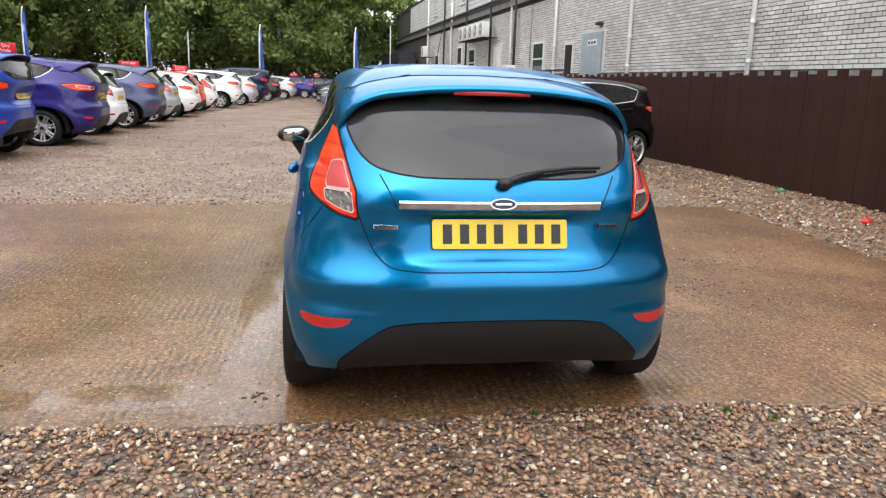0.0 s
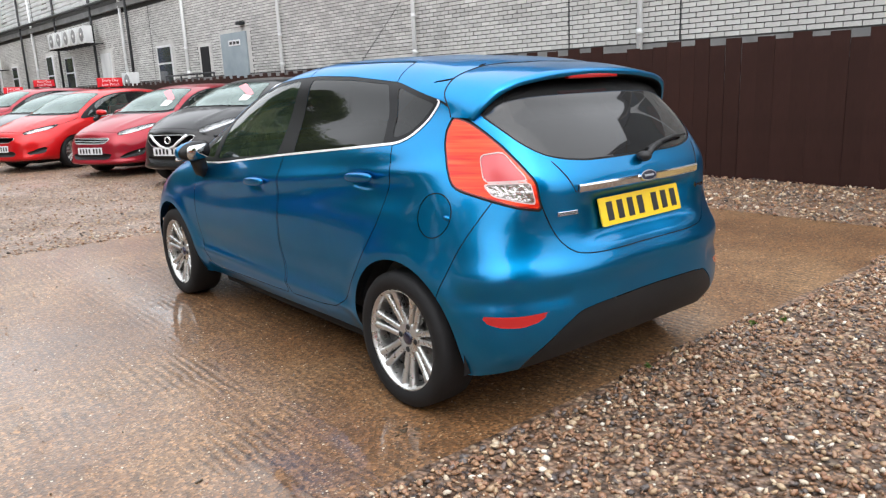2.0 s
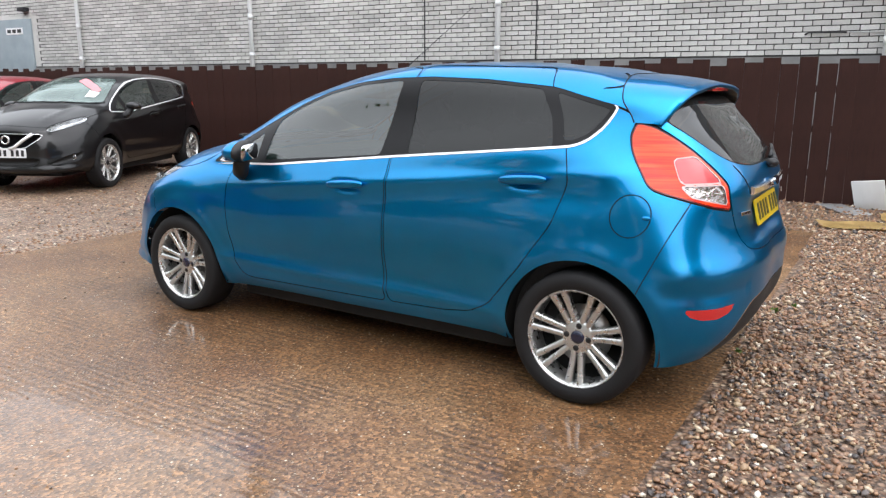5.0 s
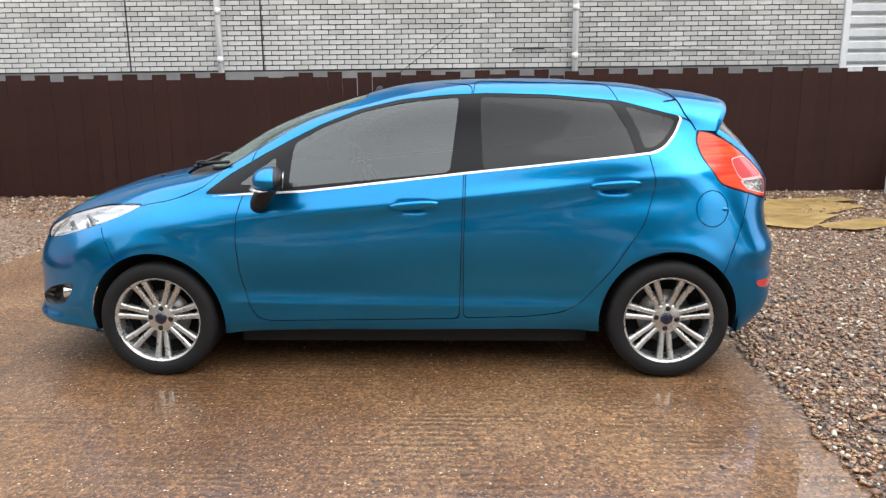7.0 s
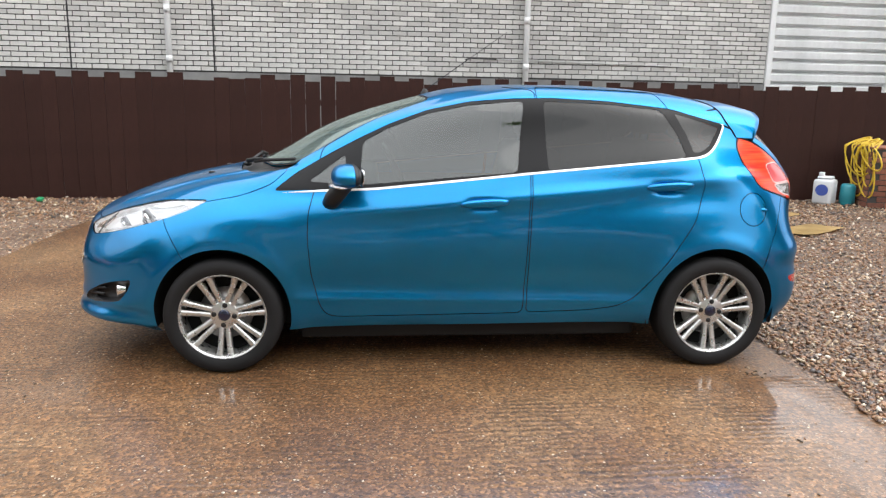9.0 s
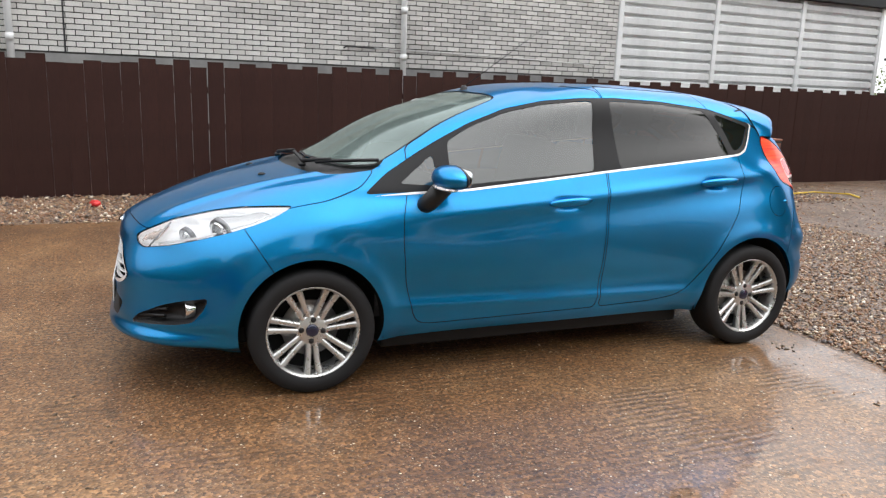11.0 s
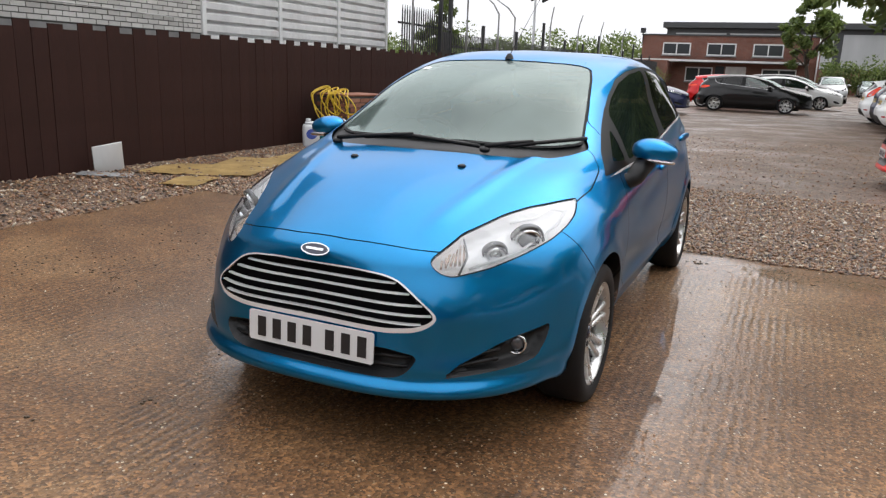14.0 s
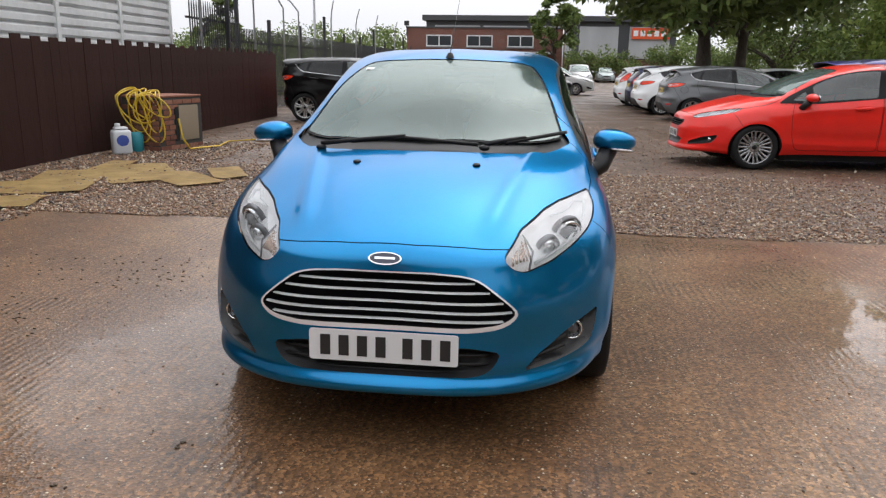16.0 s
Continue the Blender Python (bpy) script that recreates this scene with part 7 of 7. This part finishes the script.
for face, (ox, oy, turn, ln) in enumerate(((0, .50, 180, .66), (-.33, 0, -90, 1.0), (0, -.50, 0, .66))):
    for r in range(10):
        z = .045 + r * .077
        k = 0
        u = -ln / 2 + (.11 if r % 2 else .0)
        while u < ln / 2 - .05:
            a = min(u + .11, ln / 2 - .104)
            if not (face == 1 and -.12 < a < .42 and .12 < z < .68):
                b = new("brick", hb_me)
                b.parent = hutch
                b.matrix_basis = pose(ox, oy, z, 0, 0, turn) @ pose(a, 0, 0, 0, rng.uniform(-1, 1), 0)
            u += .22
part("slab_top", box(-.34, .34, -.51, .51, .805, .835, .008), HUTCH, hutch)
part("hatch", box(-.35, -.331, -.40, .05, .14, .68, .004), material("weathered_timber", (.26, .21, .15), .8), hutch)
part("hatch_gap", box(-.345, -.3315, .06, .14, .14, .66), GAP, hutch, smooth=False)
HOSE = material("yellow_hose", (0.62, 0.42, 0.03), 0.45)
for k in range(9):
    pts = []
    xc, rr, drop, lean = 5.18 + .05 * k + rng.uniform(-.05, .05), rng.uniform(.10, .24), rng.uniform(.10, .34), rng.uniform(-.16, .16)
    for i in range(29):
        a = 2 * math.pi * i / 28
        z = .872 + .007 * k + drop * (math.sin(a) - 1) * (1.15 if k % 3 else .7) + (.025 if math.sin(a) > .7 else 0) * (k % 2)
        y = -4.985 - .2 * (xc - 5.15) + .006 * k - max(0, z - .84) * (2.2 + .5 * (k % 3))
        pts.append((xc + rr * math.cos(a) + lean * math.sin(a), y, max(.03, z)))
    h = part("garden_hose", tube(pts, .011, 8), HOSE, None)
    tagged(h, "loop of yellow hose thrown over the brick hutch", "hose", "loops of hose")
pts = [(4.93, -5.2, .5), (4.88, -5.2, .2), (4.82, -5.3, .03), (4.6, -5.9, .022), (4.75, -6.6, .022), (4.45, -7.0, .022), (4.1, -6.8, .022)]
tagged(part("garden_hose", tube(pts, .014, 8), HOSE, None), "yellow hose trailing over the gravel", "hose", "loops of hose")
CAN_RED = material("crushed_red_can", (.6, .03, .03), .35)
can = part("crushed_can", joined(ellipsoid(0, 0, .035, .075, .05, .035, 14, 8, .8), box(-.05, .03, -.02, .03, .05, .075, .008)), CAN_RED, None)
can.matrix_basis = pose(5.0, 3.75, 0, 0, 0, 30)
tagged(can, "crushed red and white drink can on gravel", "litter")
lit = part("plastic_scrap", ellipsoid(0, 0, .03, .06, .04, .03, 12, 8, .7), material("green_plastic", (.01, .25, .10), .4), None)
lit.matrix_basis = pose(5.45, 6.0, 0)
tagged(lit, "small green plastic scrap by the fence", "litter")
lit2 = part("paper_scrap", box(-.07, .07, -.04, .04, 0, .012, .004), PAPER, None)
lit2.matrix_basis = pose(4.35, 3.85, .0, 3, 4, 20)
tagged(lit2, "small white paper scrap on gravel", "litter")


# ---- pebbles ----
PEBBLE = material("wet_pebble", (0.3, 0.22, 0.15), 0.38)
v = coords(PEBBLE)
pc = ramp(PEBBLE, island_random(PEBBLE), [(0.0, (0.05, 0.04, 0.037)), (0.13, (0.14, 0.115, 0.105)), (0.28, (0.20, 0.105, 0.06)), (0.5, (0.33, 0.19, 0.105)), (0.68, (0.25, 0.125, 0.075)), (0.84, (0.42, 0.30, 0.18)), (0.95, (0.55, 0.46, 0.35)), (1.0, (0.72, 0.67, 0.58))])
use(PEBBLE, "Base Color", mixed(PEBBLE, 1.0, pc, ramp(PEBBLE, noise_tex(PEBBLE, v, 160, 3), [(.3, .8), (.7, 1.12)]), "MULTIPLY"))


def ico():
    bm = bmesh.new()
    bmesh.ops.create_icosphere(bm, subdivisions=1, radius=1)
    return [np.array(q) for q in drained(bm)]


ICO_V, ICO_F = ico()
# the smallest stones: six corners, eight faces
OCT_V = np.array([(1, 0, 0), (0, 1, 0), (-1, 0, 0), (0, -1, 0), (.1, .05, 1), (0, 0, -1)], float)
OCT_F = np.array([(0, 1, 4), (1, 2, 4), (2, 3, 4), (3, 0, 4), (1, 0, 5), (2, 1, 5), (3, 2, 5), (0, 3, 5)])


def stones(places, sizes, r, SV, SF, sink):
    n = len(places)
    a = r.rand(n) * 2 * np.pi
    ca, sa = np.cos(a), np.sin(a)
    sx, sy, sz = sizes, sizes * (.6 + .35 * r.rand(n)), sizes * (.38 + .3 * r.rand(n))
    V = SV[None] * np.stack([sx, sy, sz], 1)[:, None] * (1 + .16 * r.normal(size=(n, len(SV), 1)))
    tilt = r.normal(size=n) * .35
    z = V[:, :, 2] + V[:, :, 0] * tilt[:, None]
    X = V[:, :, 0] * ca[:, None] - V[:, :, 1] * sa[:, None]
    Y = V[:, :, 0] * sa[:, None] + V[:, :, 1] * ca[:, None]
    W = np.stack([X + places[:, 0:1], Y + places[:, 1:2], z + places[:, 2:3] + (sz * (1 - 2 * sink))[:, None]], 2).reshape(-1, 3)
    return W, (SF[None] + (np.arange(n) * len(SV))[:, None, None]).reshape(-1, 3)


def pebbles(name, label, places, sizes, seed, small, sink=.25):
    """Loose stones; those under the size `small` are the simpler ones."""
    r = np.random.RandomState(seed)
    low = sizes < small
    A, FA = stones(places[~low], sizes[~low], r, ICO_V, ICO_F, sink)
    B, FB = stones(places[low], sizes[low] * 1.08, r, OCT_V, OCT_F, sink)
    return tagged(part(name, (np.concatenate([A, B]), np.concatenate([FA, FB + len(A)])), PEBBLE, None, label), label, "gravel", kind="stuff")


rs = np.random.RandomState(11)


def strewn(x0, x1, y0, y1, n, low, high, lift=0.0):
    p = np.stack([rs.uniform(x0, x1, n), rs.uniform(y0, y1, n), rs.uniform(0, lift, n) if lift else np.zeros(n)], 1)
    return p, low + (high - low) * rs.rand(n) ** 2.2


p, s = strewn(-6.2, 5.0, 0, 1, 56000, .006, .018, .010)
p[:, 1] = -.43 - 3.6 * p[:, 1] ** 1.25
thick = rs.rand(len(p)) < np.exp(-(np.maximum(0, -2.4 - p[:, 0]) / 1.6) ** 2)
p, s = p[thick], s[thick]
edge = -.46 + .05 * np.sin(p[:, 0] * 2.3) + .03 * np.sin(p[:, 0] * 7.1)
keep = p[:, 1] < edge
pebbles("gravel_pebbles", "loose wet brown and grey pebbles beside the slab", p[keep], s[keep], 1, .0085)
p, s = strewn(-6.5, 5.8, 0, 1, 13000, .009, .022)
p[:, 1] = -.5 - 12 * p[:, 1] ** 1.7
pebbles("gravel_pebbles", "loose brown pebbles behind the slab", p, s, 2, .016)
p, s = strewn(3.9, 5.85, -6.5, 9.5, 15000, .010, .026, .02)
pebbles("gravel_pebbles", "loose brown pebbles along the fence", p, s, 3, .016)
p, s = strewn(-8, 3.9, 0, 1, 13000, .009, .020)
p[:, 1] = 4.86 + 14 * p[:, 1] ** 1.7
pebbles("gravel_pebbles", "loose brown pebbles before the slab", p, s, 4, .015)
p, s = strewn(-4.5, 3.9, -.42, 4.83, 5000, .002, .007)
pebbles("stray_pebbles", "small stray stones on the wet concrete", p, s, 5, .006)
MUD = material("dark_wet_leaf_litter", (.06, .04, .022), .6)
dv, df = [], []
for (x, y, n, spread) in ((1.9, 1.46, 26, .22), (2.75, 2.3, 40, .35), (2.5, 2.1, 20, .2), (-.97, -.18, 8, .03), (-.95, -.2, 6, .05), (-1.69, .01, 3, .02), (.73, 3.39, 5, .03), (.99, 3.69, 4, .03), (2.13, 2.26, 6, .05), (2.0, 1.0, 24, .25), (-2.2, .3, 5, .1), (-2.4, .1, 4, .08), (-.6, 3.6, 4, .3), (-1.0, 3.2, 5, .4), (2.8, 1.2, 20, .3), (3.0, 3.4, 14, .3)):
    for i in range(n):
        g = ellipsoid(x + rng.gauss(0, spread), y + rng.gauss(0, spread * .6), 0.002, rng.uniform(.004, .014), rng.uniform(.004, .009), .004, 7, 4)
        k0 = len(dv)
        dv += g[0]
        df += [tuple(q + k0 for q in f) for f in g[1]]
tagged(part("leaf_litter", (dv, df), MUD, None), "dark wet leaf litter and mud on the slab", "leaf litter", kind="stuff")
GRASS = leaf_material("grass_green", (.05, .10, .015), (.12, .2, .04))
gv, gf = leaf_cloud([(1.05, -.52, .02), (1.2, -.6, .015), (.2, -.48, .015)], [.025, .02, .015], 12, .014, 3)
tagged(part("grass_tuft", (gv, gf), GRASS, None, smooth=False), "small green grass tufts in the gravel", "grass", kind="stuff")
